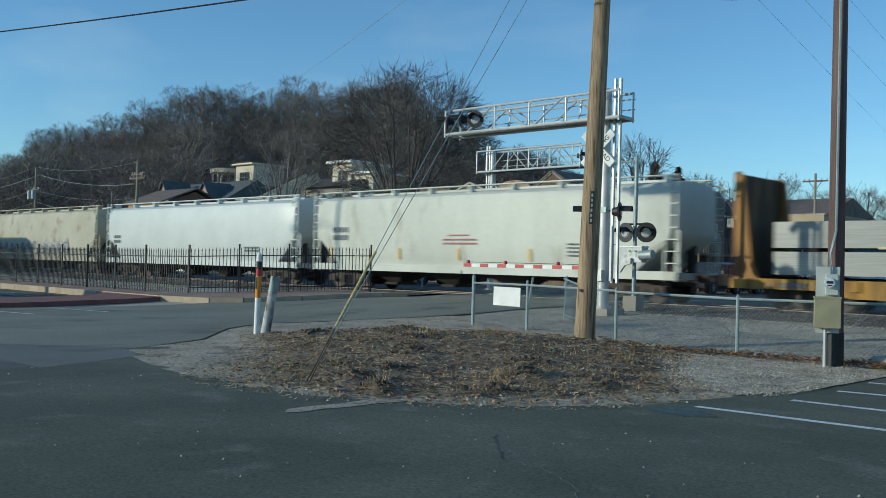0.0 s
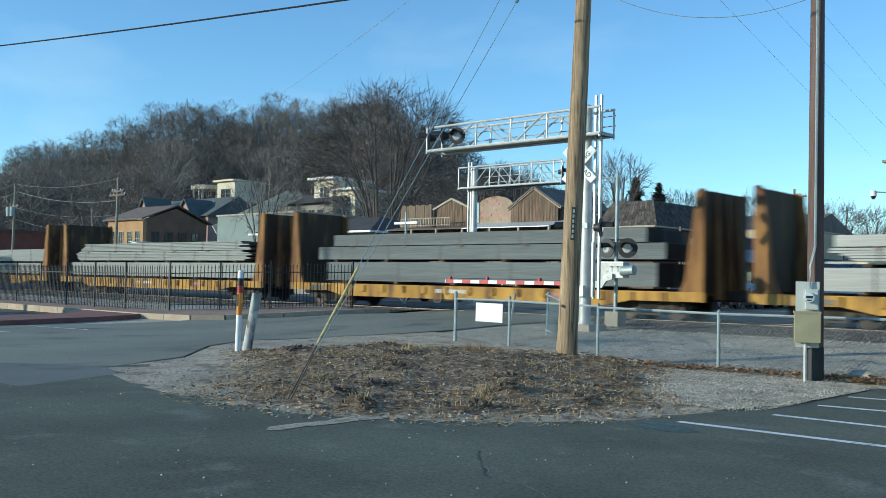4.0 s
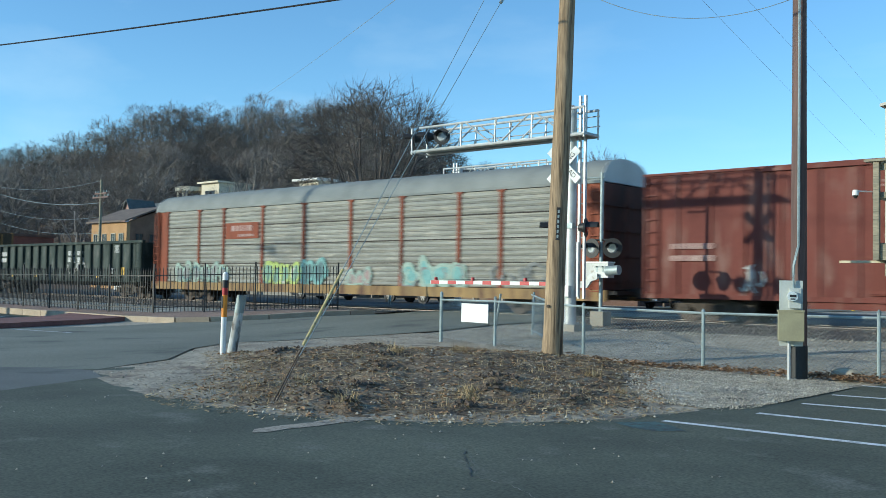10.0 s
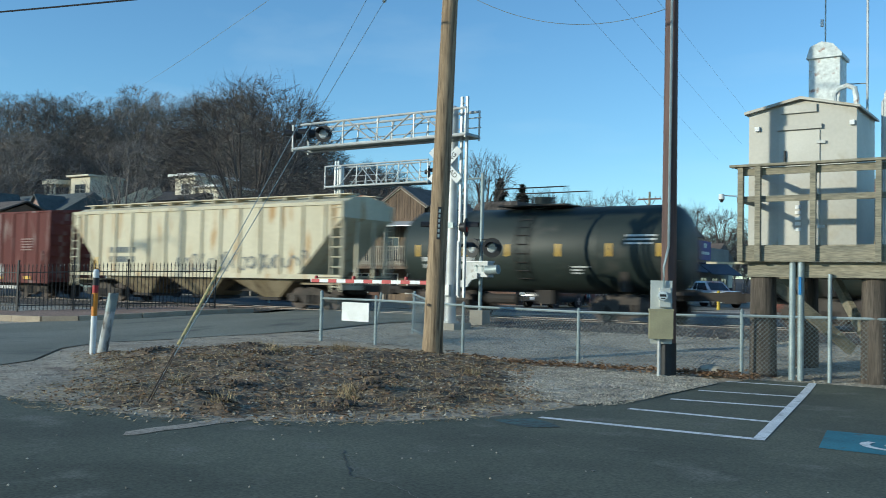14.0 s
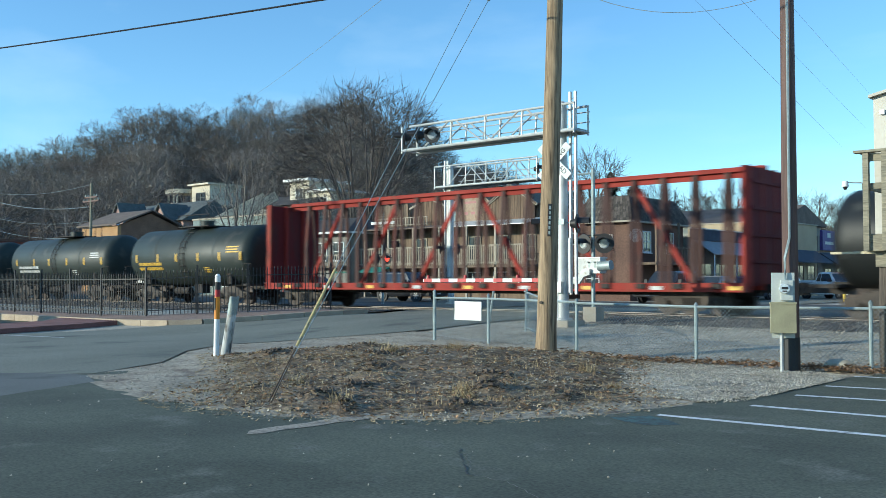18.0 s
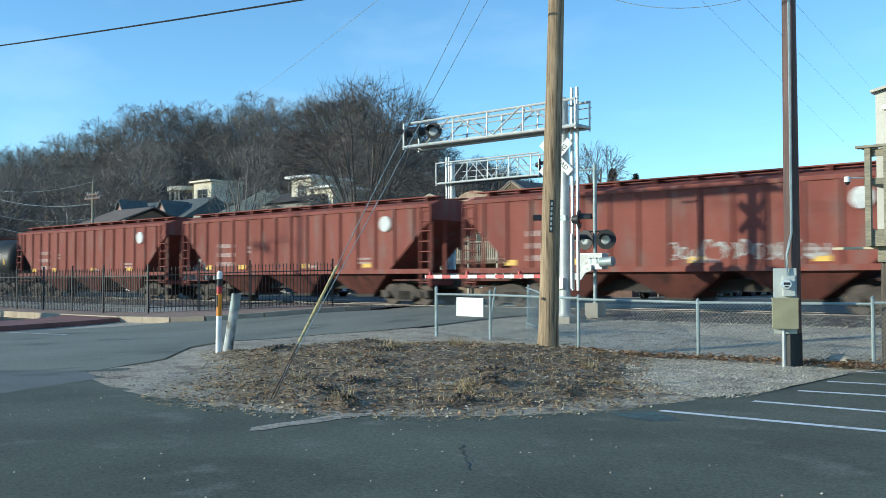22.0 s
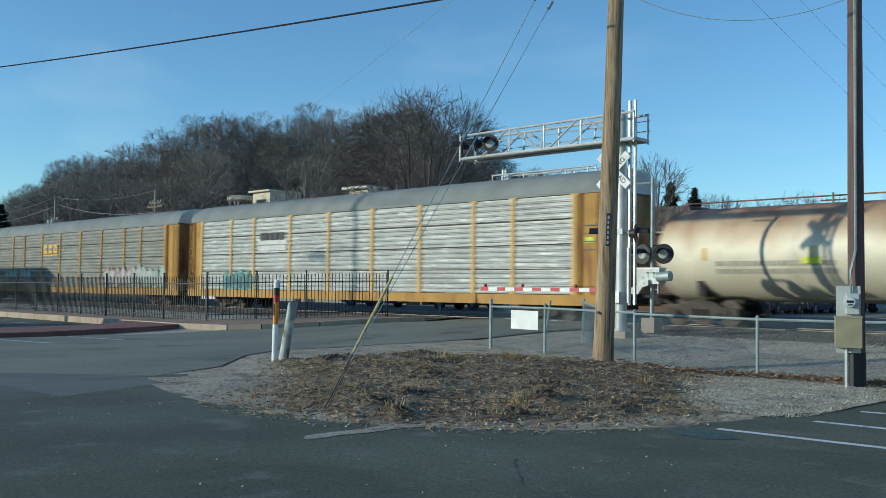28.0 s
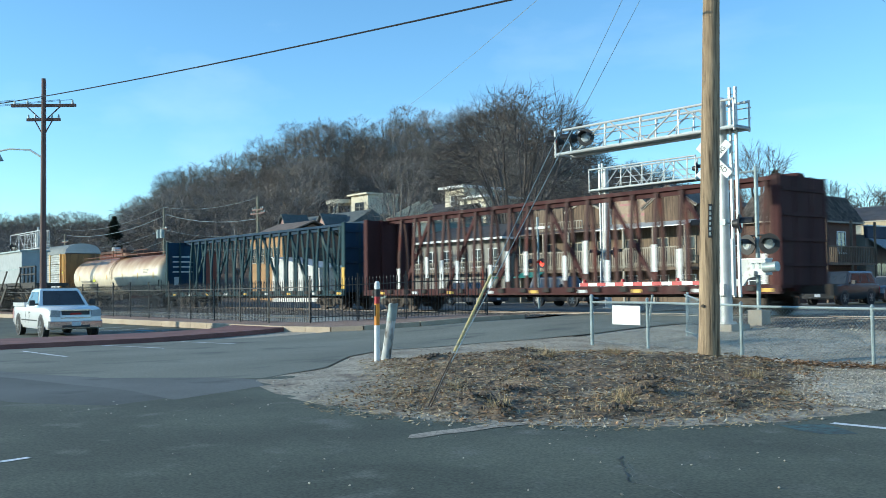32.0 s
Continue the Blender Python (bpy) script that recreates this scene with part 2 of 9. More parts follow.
def thing(name, label, category, group="", at=None, kind=""):
    """A thing made of parts: an Empty at its base."""
    ob = new(name)
    ob.empty_display_size = 0.3
    if at is not None:
        ob.matrix_basis = at if isinstance(at, Matrix) else Matrix.Translation(at)
    return tagged(ob, label, category, group, kind)


def single(name, mesh, material, label, category="", group="", kind="", smooth=0, at=None):
    """A thing that is one mesh."""
    return tagged(part(name, mesh, material, None, "", smooth, at), label, category, group, kind)


def rise(y):
    """Height of the ground, which climbs gently to the track."""
    k = min(max((12.5 + y) / 9.5, 0), 1)
    return 0.34 * k * k * (3 - 2 * k)


def sheet(outline, lift=0.0, height=None, step_y=1.0, step_x=0.0, depth=0.0):
    """A flat outline laid on the ground, cut fine enough to follow it; depth gives it sides."""
    b = bmesh.new()
    f = b.faces.new([b.verts.new((x, y, 0)) for x, y in outline])
    f.normal_update()
    if f.normal.z < 0:
        f.normal_flip()
    xs, ys = [p[0] for p in outline], [p[1] for p in outline]
    cuts = [((0, y, 0), (0, 1, 0)) for y in np.arange(max(min(ys), -14), min(max(ys), -2), step_y)]
    if step_x:
        cuts = [((0, y, 0), (0, 1, 0)) for y in np.arange(min(ys), max(ys), step_y)]
        cuts += [((x, 0, 0), (1, 0, 0)) for x in np.arange(min(xs), max(xs), step_x)]
    for co, no in cuts:
        bmesh.ops.bisect_plane(b, geom=b.faces[:] + b.edges[:] + b.verts[:], plane_co=co, plane_no=no)
    if depth:
        top = b.faces[:]
        low = bmesh.ops.extrude_face_region(b, geom=top)
        bmesh.ops.translate(b, verts=[v for v in low["geom"] if isinstance(v, bmesh.types.BMVert)], vec=(0, 0, depth))
    b.normal_update()
    for v in b.verts:
        v.co.z += (height(v.co.x, v.co.y) if height else rise(v.co.y)) + lift
    m = Mesh()
    b.verts.index_update()
    m.v = [tuple(v.co) for v in b.verts]
    m.f = [tuple(v.index for v in f.verts) for f in b.faces]
    b.free()
    return m

# ---- ground, roads, track bed ----
FAR = 900
_b = Mesh()
_ys = [-FAR, -60, -20, -13, -9.78, -9.74] + list(np.arange(-12.5, -2.9, 0.95)) + [0, 6, 60, FAR]
_ys.sort()
_b.add([(x, y, rise(y) - 0.03 - (0.10 if x < -10.35 and y < -9.75 else 0)) for y in _ys for x in (-FAR, -10.4, -10.3, FAR)],
       [(4 * i + k, 4 * i + k + 1, 4 * i + k + 5, 4 * i + k + 4) for i in range(len(_ys) - 1) for k in range(3)])
single("ground", _b, GRAVEL, "pale grey crushed gravel ground along the railway", kind="structure")
single("parking_lot", sheet([(-6.2, -40), (40, -40), (40, -10.75), (17.4, -10.75), (16.2, -10.9), (15.75, -12), (15.8, -14.6), (15.5, -15.9), (15.2, -17.3),
       (14.6, -18.5), (13.7, -19.3), (12.6, -19.9), (10.9, -20.1), (9.1, -19.9), (7.4, -19.0), (6.6, -18.3), (5.4, -18.2), (4.3, -19.0), (2.0, -20.2), (-6.2, -21.6)], 0.004), ASPHALT,
       "dark patched asphalt of the parking lot", kind="structure")
single("road", sheet([(-6.3, -40), (-6.3, -14), (-6.2, -9), (-5.3, -8.6), (-4.4, -6.9), (-3.9, -3.8), (-4.0, -1.2), (3.4, -1.2), (3.4, -7.4), (2.9, -9),
       (2.3, -10.4), (2.0, -13.2), (3.2, -15), (5.4, -17), (6.4, -18.9), (6.0, -19.35), (5.6, -19.5), (4.3, -20.8), (2.0, -21.6), (-6.2, -23.0), (-6.25, -40)], 0.0065), ROADTAR,
       "worn grey asphalt road leading over the crossing", kind="structure")
WORN = [mat("worn lot asphalt", (0.165, 0.168, 0.152), (0.125, 0.128, 0.117), 0.88, scale=0.4, fine=50, bump=0.005, c=(0.085, 0.088, 0.08), stain=0.25, contrast=0.35),
        mat("darker worn asphalt", (0.128, 0.132, 0.119), (0.092, 0.096, 0.087), 0.87, scale=0.4, fine=50, bump=0.005, c=(0.07, 0.073, 0.067), stain=0.25, contrast=0.35)]
for k, far in enumerate((1.1, 2.6)):
    edge = [(-6.2, -22.4), (2.0, -21.0), (4.3, -20.2), (5.6, -19.2), (6.6, -19.1), (7.6, -19.5 - 0.1 * k)]
    for i in range(20):
        x = 8.4 - i * 0.76
        edge.append((x, -20.0 - far * (1 + 0.3 * noise.noise((x * 0.4, k, 2))) - 0.16 * (8.4 - x) - 0.02 * abs(i - 5)))
    single("asphalt_patch", sheet(edge, 0.0053 - 0.0005 * k), WORN[k], "worn paler asphalt where the road meets the lot", "asphalt", kind="structure")
single("side_lot", sheet([(-60, -40), (-10.3, -40), (-10.3, -14.3), (-11.4, -11.1), (-12.8, -9.75), (-60, -9.75)], -0.096), ASPHALT,
       "asphalt of the lot behind the brick strip", kind="structure")
single("brick_strip", sheet([(-10.3, -40), (-6.55, -40), (-6.55, -15.7), (-8.0, -12.4), (-8.7, -9.6), (-12.8, -9.6), (-11.4, -11.1), (-10.3, -14.3)], -0.02, depth=0.15), PAVER,
       "red brick paved strip with a raised kerb", kind="structure")
single("sidewalk", sheet([(-60, -9.7), (-8.7, -9.7), (-6.2, -9.3), (-5.4, -8.6), (-4.6, -6.9), (-4.1, -3.8), (-4.1, -2.6), (-8.2, -2.6), (-8.2, -5.4), (-10, -8.0), (-60, -8.0)], -0.02, depth=0.14), REDGRAVEL,
       "raised reddish gravel verge before the iron fence", kind="structure")


ISLAND = [(6.5, -19.0), (6.8, -19.35), (9.1, -20.05), (10.9, -20.25), (12.6, -20.05), (13.7, -19.45), (14.65, -18.6), (15.3, -17.4), (15.6, -15.9), (15.9, -14.8),
          (15.9, -12.0), (15.0, -11.3), (13.0, -11.0), (9.0, -10.6), (3.4, -8.0), (3.0, -9.0), (2.4, -10.3), (2.1, -13.2), (3.3, -15), (5.5, -17)]
BROWN = [(10.2, -20.45), (11.2, -20.62), (12.8, -20.4), (14.0, -19.75), (14.95, -18.8), (15.5, -17.5), (15.62, -16.2), (15.1, -15.3), (14.2, -14.0), (13.5, -12.7), (12.9, -11.5), (11.6, -11.2),
         (10.2, -11.2), (8.6, -11.6), (7.2, -12.6), (6.0, -13.6), (4.2, -14.7), (4.5, -15.7), (6.2, -16.7), (7.4, -17.5), (8.6, -18.7), (9.6, -19.9)]


KERBLINE = [(-60, -9.78), (-8.75, -9.78), (-6.25, -9.38), (-5.42, -8.66), (-4.58, -6.95), (-4.05, -3.8), (-4.05, -2.6)]
kerb = thing("kerb", "tan concrete kerb stones along the road", "kerb", kind="structure")
for (ax, ay), (bx, by) in zip(KERBLINE, KERBLINE[1:]):
    n = max(1, round(math.hypot(bx - ax, by - ay) / 1.5))
    for i in range(n):
        p, q = ((ax + (bx - ax) * k / n, ay + (by - ay) * k / n) for k in (i + 0.006, i + 0.994))
        part("kerb_stone", Mesh().beam((*p, rise(p[1]) + 0.04), (*q, rise(q[1]) + 0.04), 0.20, 0.24), KERB, kerb)


def inside(x, y, ring):
    """How far a place lies within a ring, negative outside it."""
    best, odd = 1e9, False
    for (ax, ay), (bx, by) in zip(ring, ring[1:] + ring[:1]):
        dx, dy = bx - ax, by - ay
        k = min(max(((x - ax) * dx + (y - ay) * dy) / (dx * dx + dy * dy), 0), 1)
        best = min(best, math.hypot(x - ax - k * dx, y - ay - k * dy))
        if (ay > y) != (by > y) and x < ax + (y - ay) * dx / dy:
            odd = not odd
    return best if odd else -best


def mound(x, y):
    """The low island of gravel and dirt with its worn edges."""
    k = min(max(inside(x, y, ISLAND) / 0.9, 0), 1)
    r = math.hypot((x - 9.2) / 4.5, (y + 13.9) / 4.2)
    h = 0.21 * max(0, 1 - r * r) ** 1.1
    return rise(y) + 0.004 + k * (0.01 + h + 0.035 * noise.noise((x * 0.7, y * 0.7, 3)) + 0.026 * noise.noise((x * 2.3, y * 2.3, 9)))


def dirt(x, y):
    """Crumbly brown soil lying on the island, thin and broken towards its edge, with turned clumps."""
    k = min(max(inside(x, y, BROWN) / 1.5, 0), 1)
    h = -0.060 + 0.105 * k + 0.050 * noise.noise((x * 1.1, y * 1.1, 5)) + 0.036 * noise.noise((x * 3.3, y * 3.3, 1)) + 0.020 * noise.noise((x * 8.5, y * 8.5, 6))
    for cx, cy, w, up in CLUMPS:
        d = ((x - cx) ** 2 + (y - cy) ** 2) / (w * w)
        if d < 4:
            h += up * math.exp(-d * 1.6) * (1 + 0.7 * noise.noise((x * 11, y * 11, 2)))
    return mound(x, y) + h


CLUMPS = [(13.18, -17.05, 0.26, 0.09), (14.12, -16.72, 0.22, 0.09), (11.99, -18.96, 0.24, 0.07), (12.76, -19.22, 0.22, 0.07), (12.4, -15.9, 0.3, 0.05),
          (10.6, -16.6, 0.3, 0.06), (9.4, -15.4, 0.35, 0.06), (8.0, -14.2, 0.4, 0.05), (11.4, -17.7, 0.25, 0.05), (7.0, -15.6, 0.3, 0.06), (13.7, -18.2, 0.2, 0.05)]
single("gravel_island", sheet(ISLAND, 0.0, mound, 0.3, 0.3), PALEDIRT, "low island of pale gravelly dirt beside the lot", "gravel island", kind="structure", smooth=80)
single("dirt_island", sheet(BROWN, 0.0, dirt, 0.115, 0.115), SOIL, "low mound of bare brown soil with dead grass and leaves", "dirt mound", kind="structure", smooth=80)
single("gravel_apron", sheet([(12.6, -11.2), (15.0, -11.25), (15.95, -11.9), (15.9, -14.6), (15.55, -15.9), (14.9, -15.6), (13.9, -14.4), (13.1, -13.0)], 0.012, mound, 0.3, 0.3), GRAVEL, "clean pale crushed gravel beside the parking bays", "gravel", kind="structure", smooth=80)


def bed(y):
    """Height of the ballast: a low bank that carries the track and falls off on both sides."""
    return float(np.interp(y, [-3.6, -2.9, -1.2, 0.1, 3.1, 4.6, 7.5, 8.8], [0.31, 0.345, 0.42, 0.405, 0.405, 0.44, 0.42, 0.33]))


_m = Mesh()
_ys = [-3.6, -3.2, -2.9, -2.3, -1.7, -1.2, -0.5, 0.1, 1.5, 3.1, 4.6, 7.5, 8.8]
for _xs in ([-660, -200, -90] + list(np.arange(-70, -4.4, 0.8)) + [-4.3], [3.7] + list(np.arange(4.4, 40, 0.6)) + [90, 400]):
    _n = len(_xs)
    _m.add([(x, y, bed(y) + (0.03 * noise.noise((x * 1.3, y * 1.6, 4)) + 0.02 * noise.noise((x * 3.1, y * 3, 8))) * (y < 0)) for y in _ys for x in _xs],
           [(j * _n + i, j * _n + i + 1, (j + 1) * _n + i + 1, (j + 1) * _n + i) for j in range(len(_ys) - 1) for i in range(_n - 1)])
single("ballast_bed", _m, BALLAST, "dark brown ballast bank under the track", kind="structure", smooth=60)
single("main_street", sheet([(-400, 9), (400, 9), (400, 22), (-400, 22)], 0.0), STREETTAR, "asphalt street behind the railway", kind="structure")
RAIL_Z, TRACK_Y = 0.44, 1.55

# ---- train ----
SPEED, GAIN = 16.32, 0.0036
HALF = 1.55
CONSIST = []


def along(t):
    """How far the train has run from its place at 16 s."""
    return -0.20 - (SPEED * (t - 16) + GAIN * (t - 16) ** 2)


def run(ob, x0):
    CONSIST.append((ob, x0))
    return ob


def rusty(name, a, b, rust=(0.14, 0.055, 0.028), stain=0.25, rough=0.72, scale=0.7, streak=(1.6, 1.6, 0.35), **k):
    return mat(name, a, b, rough, spec=0.16, scale=scale, fine=25, c=rust, stain=stain, stretch=streak, contrast=0.15, **k)


UNDER = mat("sooty underframe", (0.028, 0.025, 0.023), (0.045, 0.036, 0.030), 0.85, fine=20)
TRUCKIRON = mat("dusty bogie iron", (0.085, 0.068, 0.055), (0.05, 0.042, 0.036), 0.85, fine=20)
WHEELIRON = mat("wheel iron", (0.075, 0.055, 0.045), (0.045, 0.036, 0.032), 0.6, 0.4)
MARK = mat("faded white lettering", (0.62, 0.62, 0.60), (0.50, 0.50, 0.48), 0.7, scale=4)
MARKPINK = mat("worn pale lettering", (0.42, 0.30, 0.27), (0.30, 0.18, 0.16), 0.75, scale=4)
MARKDARK = mat("dark lettering", (0.10, 0.12, 0.13), (0.15, 0.17, 0.17), 0.7)
MARKGREY = mat("worn grey lettering", (0.30, 0.28, 0.24), (0.42, 0.38, 0.31), 0.7, scale=4)
MARKRED = mat("dull red lettering", (0.45, 0.20, 0.19), (0.38, 0.18, 0.17), 0.7)
YELLOWTAPE = mat("yellow reflector strip", (0.72, 0.43, 0.05), (0.60, 0.36, 0.05), 0.5)
LIME = mat("yellow placard", (0.62, 0.66, 0.05), (0.5, 0.55, 0.05), 0.6)
GRAF = [mat("spray paint " + n, c, tuple(v * 0.8 for v in c), 0.6, scale=5) for n, c in
        (("mint", (0.27, 0.37, 0.31)), ("white", (0.42, 0.42, 0.40)), ("turquoise", (0.13, 0.32, 0.31)), ("lime", (0.38, 0.48, 0.12)),
         ("grey", (0.17, 0.185, 0.185)), ("pink", (0.31, 0.22, 0.21)), ("green", (0.15, 0.28, 0.21)), ("deep teal", (0.05, 0.13, 0.14)))]

_m = Mesh()
for y in (-0.99, 0.99):
    _m.prism([(-1.28, 0.30), (-1.28, 0.58), (-0.75, 0.62), (-0.42, 0.80), (0.42, 0.80), (0.75, 0.62), (1.28, 0.58), (1.28, 0.30), (1.02, 0.30), (0.98, 0.46),
              (0.70, 0.46), (0.40, 0.16), (-0.40, 0.16), (-0.70, 0.46), (-0.98, 0.46), (-1.02, 0.30)], 1, y - 0.08, y + 0.08)
    for x in (-0.89, 0.89):
        _m.tube((x, y - 0.16, 0.42), (x, y + 0.16, 0.42), 0.13, n=10)
    for x in (-0.2, 0, 0.2):
        _m.tube((x, y - 0.11, 0.24), (x, y - 0.11, 0.56), 0.075, n=6)
_m.box(-0.22, 0.22, -1.05, 1.05, 0.52, 0.86)
BOGIE = _m.data("bogie", TRUCKIRON)
_m = Mesh().tube((0, -0.95, 0.42), (0, 0.95, 0.42), 0.08, n=8)
for s in (-1, 1):
    _m.tube((0, s * 0.69, 0.42), (0, s * 0.83, 0.42), 0.42, n=20).tube((0, s * 0.66, 0.42), (0, s * 0.69, 0.42), 0.45, n=20)
    _m.tube((0, s * 0.83, 0.42), (0, s * 0.88, 0.42), 0.16, 0.13, n=10)
WHEELSET = _m.data("wheelset", WHEELIRON, 40)
_m = Mesh().box(-0.9, 0.4, -0.14, 0.14, 0.72, 0.98).box(-0.98, -0.72, -0.22, 0.22, 0.66, 1.02)
COUPLER = _m.data("coupler", UNDER)


def running_gear(car, length, inset=2.3, sill=True):
    for x in (inset, length - inset):
        b = part("bogie", BOGIE, None, car, at=(x, 0, 0))
        for dx in (-0.89, 0.89):
            part("wheelset", WHEELSET, None, b, at=(dx, 0, 0))
    part("coupler", COUPLER, None, car)
    part("coupler", COUPLER, None, car, at=pose(length, 0, 0, 0, 0, 180))
    if sill:
        part("centre_sill", Mesh().box(0.3, length - 0.3, -0.3, 0.3, 0.62, 1.0), UNDER, car)


def ladder(car, x, y, z0, z1, w, material, rungs=None, name="ladder"):
    m = Mesh()
    for dx in (0, w):
        m.box(x + dx - 0.025, x + dx + 0.025, y - 0.02, y + 0.02, z0, z1)
    n = rungs or int((z1 - z0) / 0.36)
    for i in range(n):
        z = z0 + (i + 0.5) * (z1 - z0) / n
        m.box(x, x + w, y - 0.016, y + 0.016, z - 0.018, z + 0.018)
    return part(name, m, material, car)


def bars(car, x, z, rows, w, h, gap, material, y=-HALF, seed=1, name="lettering"):
    """Plain bars in place of writing: rows of broken strokes."""
    rnd = random.Random(seed)
    m = Mesh()
    for r in range(rows):
        cx = x
        while cx < x + w:
            l = h * rnd.uniform(0.5, 1.1)
            m.box(cx, min(cx + l, x + w), y - 0.012, y - 0.004, z - r * (h + gap) - h, z - r * (h + gap))
            cx += l + h * rnd.uniform(0.15, 0.35)
    return tagged(part(name, m, material, car), kind="stuff")


def plate(car, name, x0, x1, z0, z1, material, y=-HALF, label=""):
    return part(name, Mesh().box(x0, x1, y - 0.011, y - 0.004, z0, z1), material, car, label)


def graffiti(car, x, z, w, h, mats, y=-HALF, seed=1, n=7):
    """Sprayed letters: fat uneven blobs side by side, a second colour within them and thin strokes over all."""
    rnd = random.Random(seed)
    n = max(2, min(n, int(w / (h * 0.55)) + 1))
    for i in range(n):
        cx, cz = x + w * (i + 0.5) / n + rnd.uniform(-0.05, 0.05) * h, z + h * rnd.uniform(0.44, 0.54)
        rx, rz = w / n * 0.54, h * rnd.uniform(0.38, 0.5)
        ph = [rnd.uniform(0, 6.28) for _ in range(3)]
        ring = [(math.cos(a) * (1 + 0.16 * math.sin(2 * a + ph[0]) + 0.13 * math.sin(3 * a + ph[1]) + 0.08 * math.sin(5 * a + ph[2])),
                 math.sin(a) * (1 + 0.16 * math.sin(2 * a + ph[0]) + 0.13 * math.sin(3 * a + ph[1]) + 0.08 * math.sin(5 * a + ph[2]))) for a in (2 * math.pi * k / 28 for k in range(28))]
        for k, material in enumerate(mats[:2] if len(mats) > 1 else ()):
            g = (1.0, 0.70)[k]
            off = y - 0.012 - 0.003 * k - 0.0006 * i
            m = Mesh().add([(cx, off, cz)] + [(cx + rx * g * p, off, cz + rz * g * q) for p, q in ring], [(0, 1 + j, 1 + (j + 1) % 28) for j in range(28)])
            part("paint_letter", m, material, car)
        for k in range(2):
            material = mats[(-1, 0)[k]]
            a0, a1 = rnd.uniform(0, 6.28), rnd.uniform(2.2, 4.6)
            g = rnd.uniform(0.45, 0.95)
            path = [(cx + rx * g * math.cos(a0 + a1 * q / 10) * rnd.uniform(0.8, 1.15) + 0.1 * h * (k - 0.5), cz + rz * g * math.sin(a0 + a1 * q / 10) * rnd.uniform(0.85, 1.1)) for q in range(11)]
            off = y - 0.019 - 0.002 * k - 0.0006 * i
            vs = []
            for q, (px, pz) in enumerate(path):
                a, b = path[max(q - 1, 0)], path[min(q + 1, 10)]
                d = Vector((b[0] - a[0], b[1] - a[1])).normalized()
                ww = h * 0.045 * (0.5 + 0.5 * math.sin(math.pi * q / 10)) * rnd.uniform(0.8, 1.2)
                vs += [(px - d.y * ww, off, pz + d.x * ww), (px + d.y * ww, off, pz - d.x * ww)]
            part("paint_stroke", Mesh().add(vs, [(2 * q, 2 * q + 1, 2 * q + 3, 2 * q + 2) for q in range(10)]), material, car)


mat("pale end cap", (0.50, 0.51, 0.49), (0.42, 0.43, 0.41), 0.65, scale=1.0)


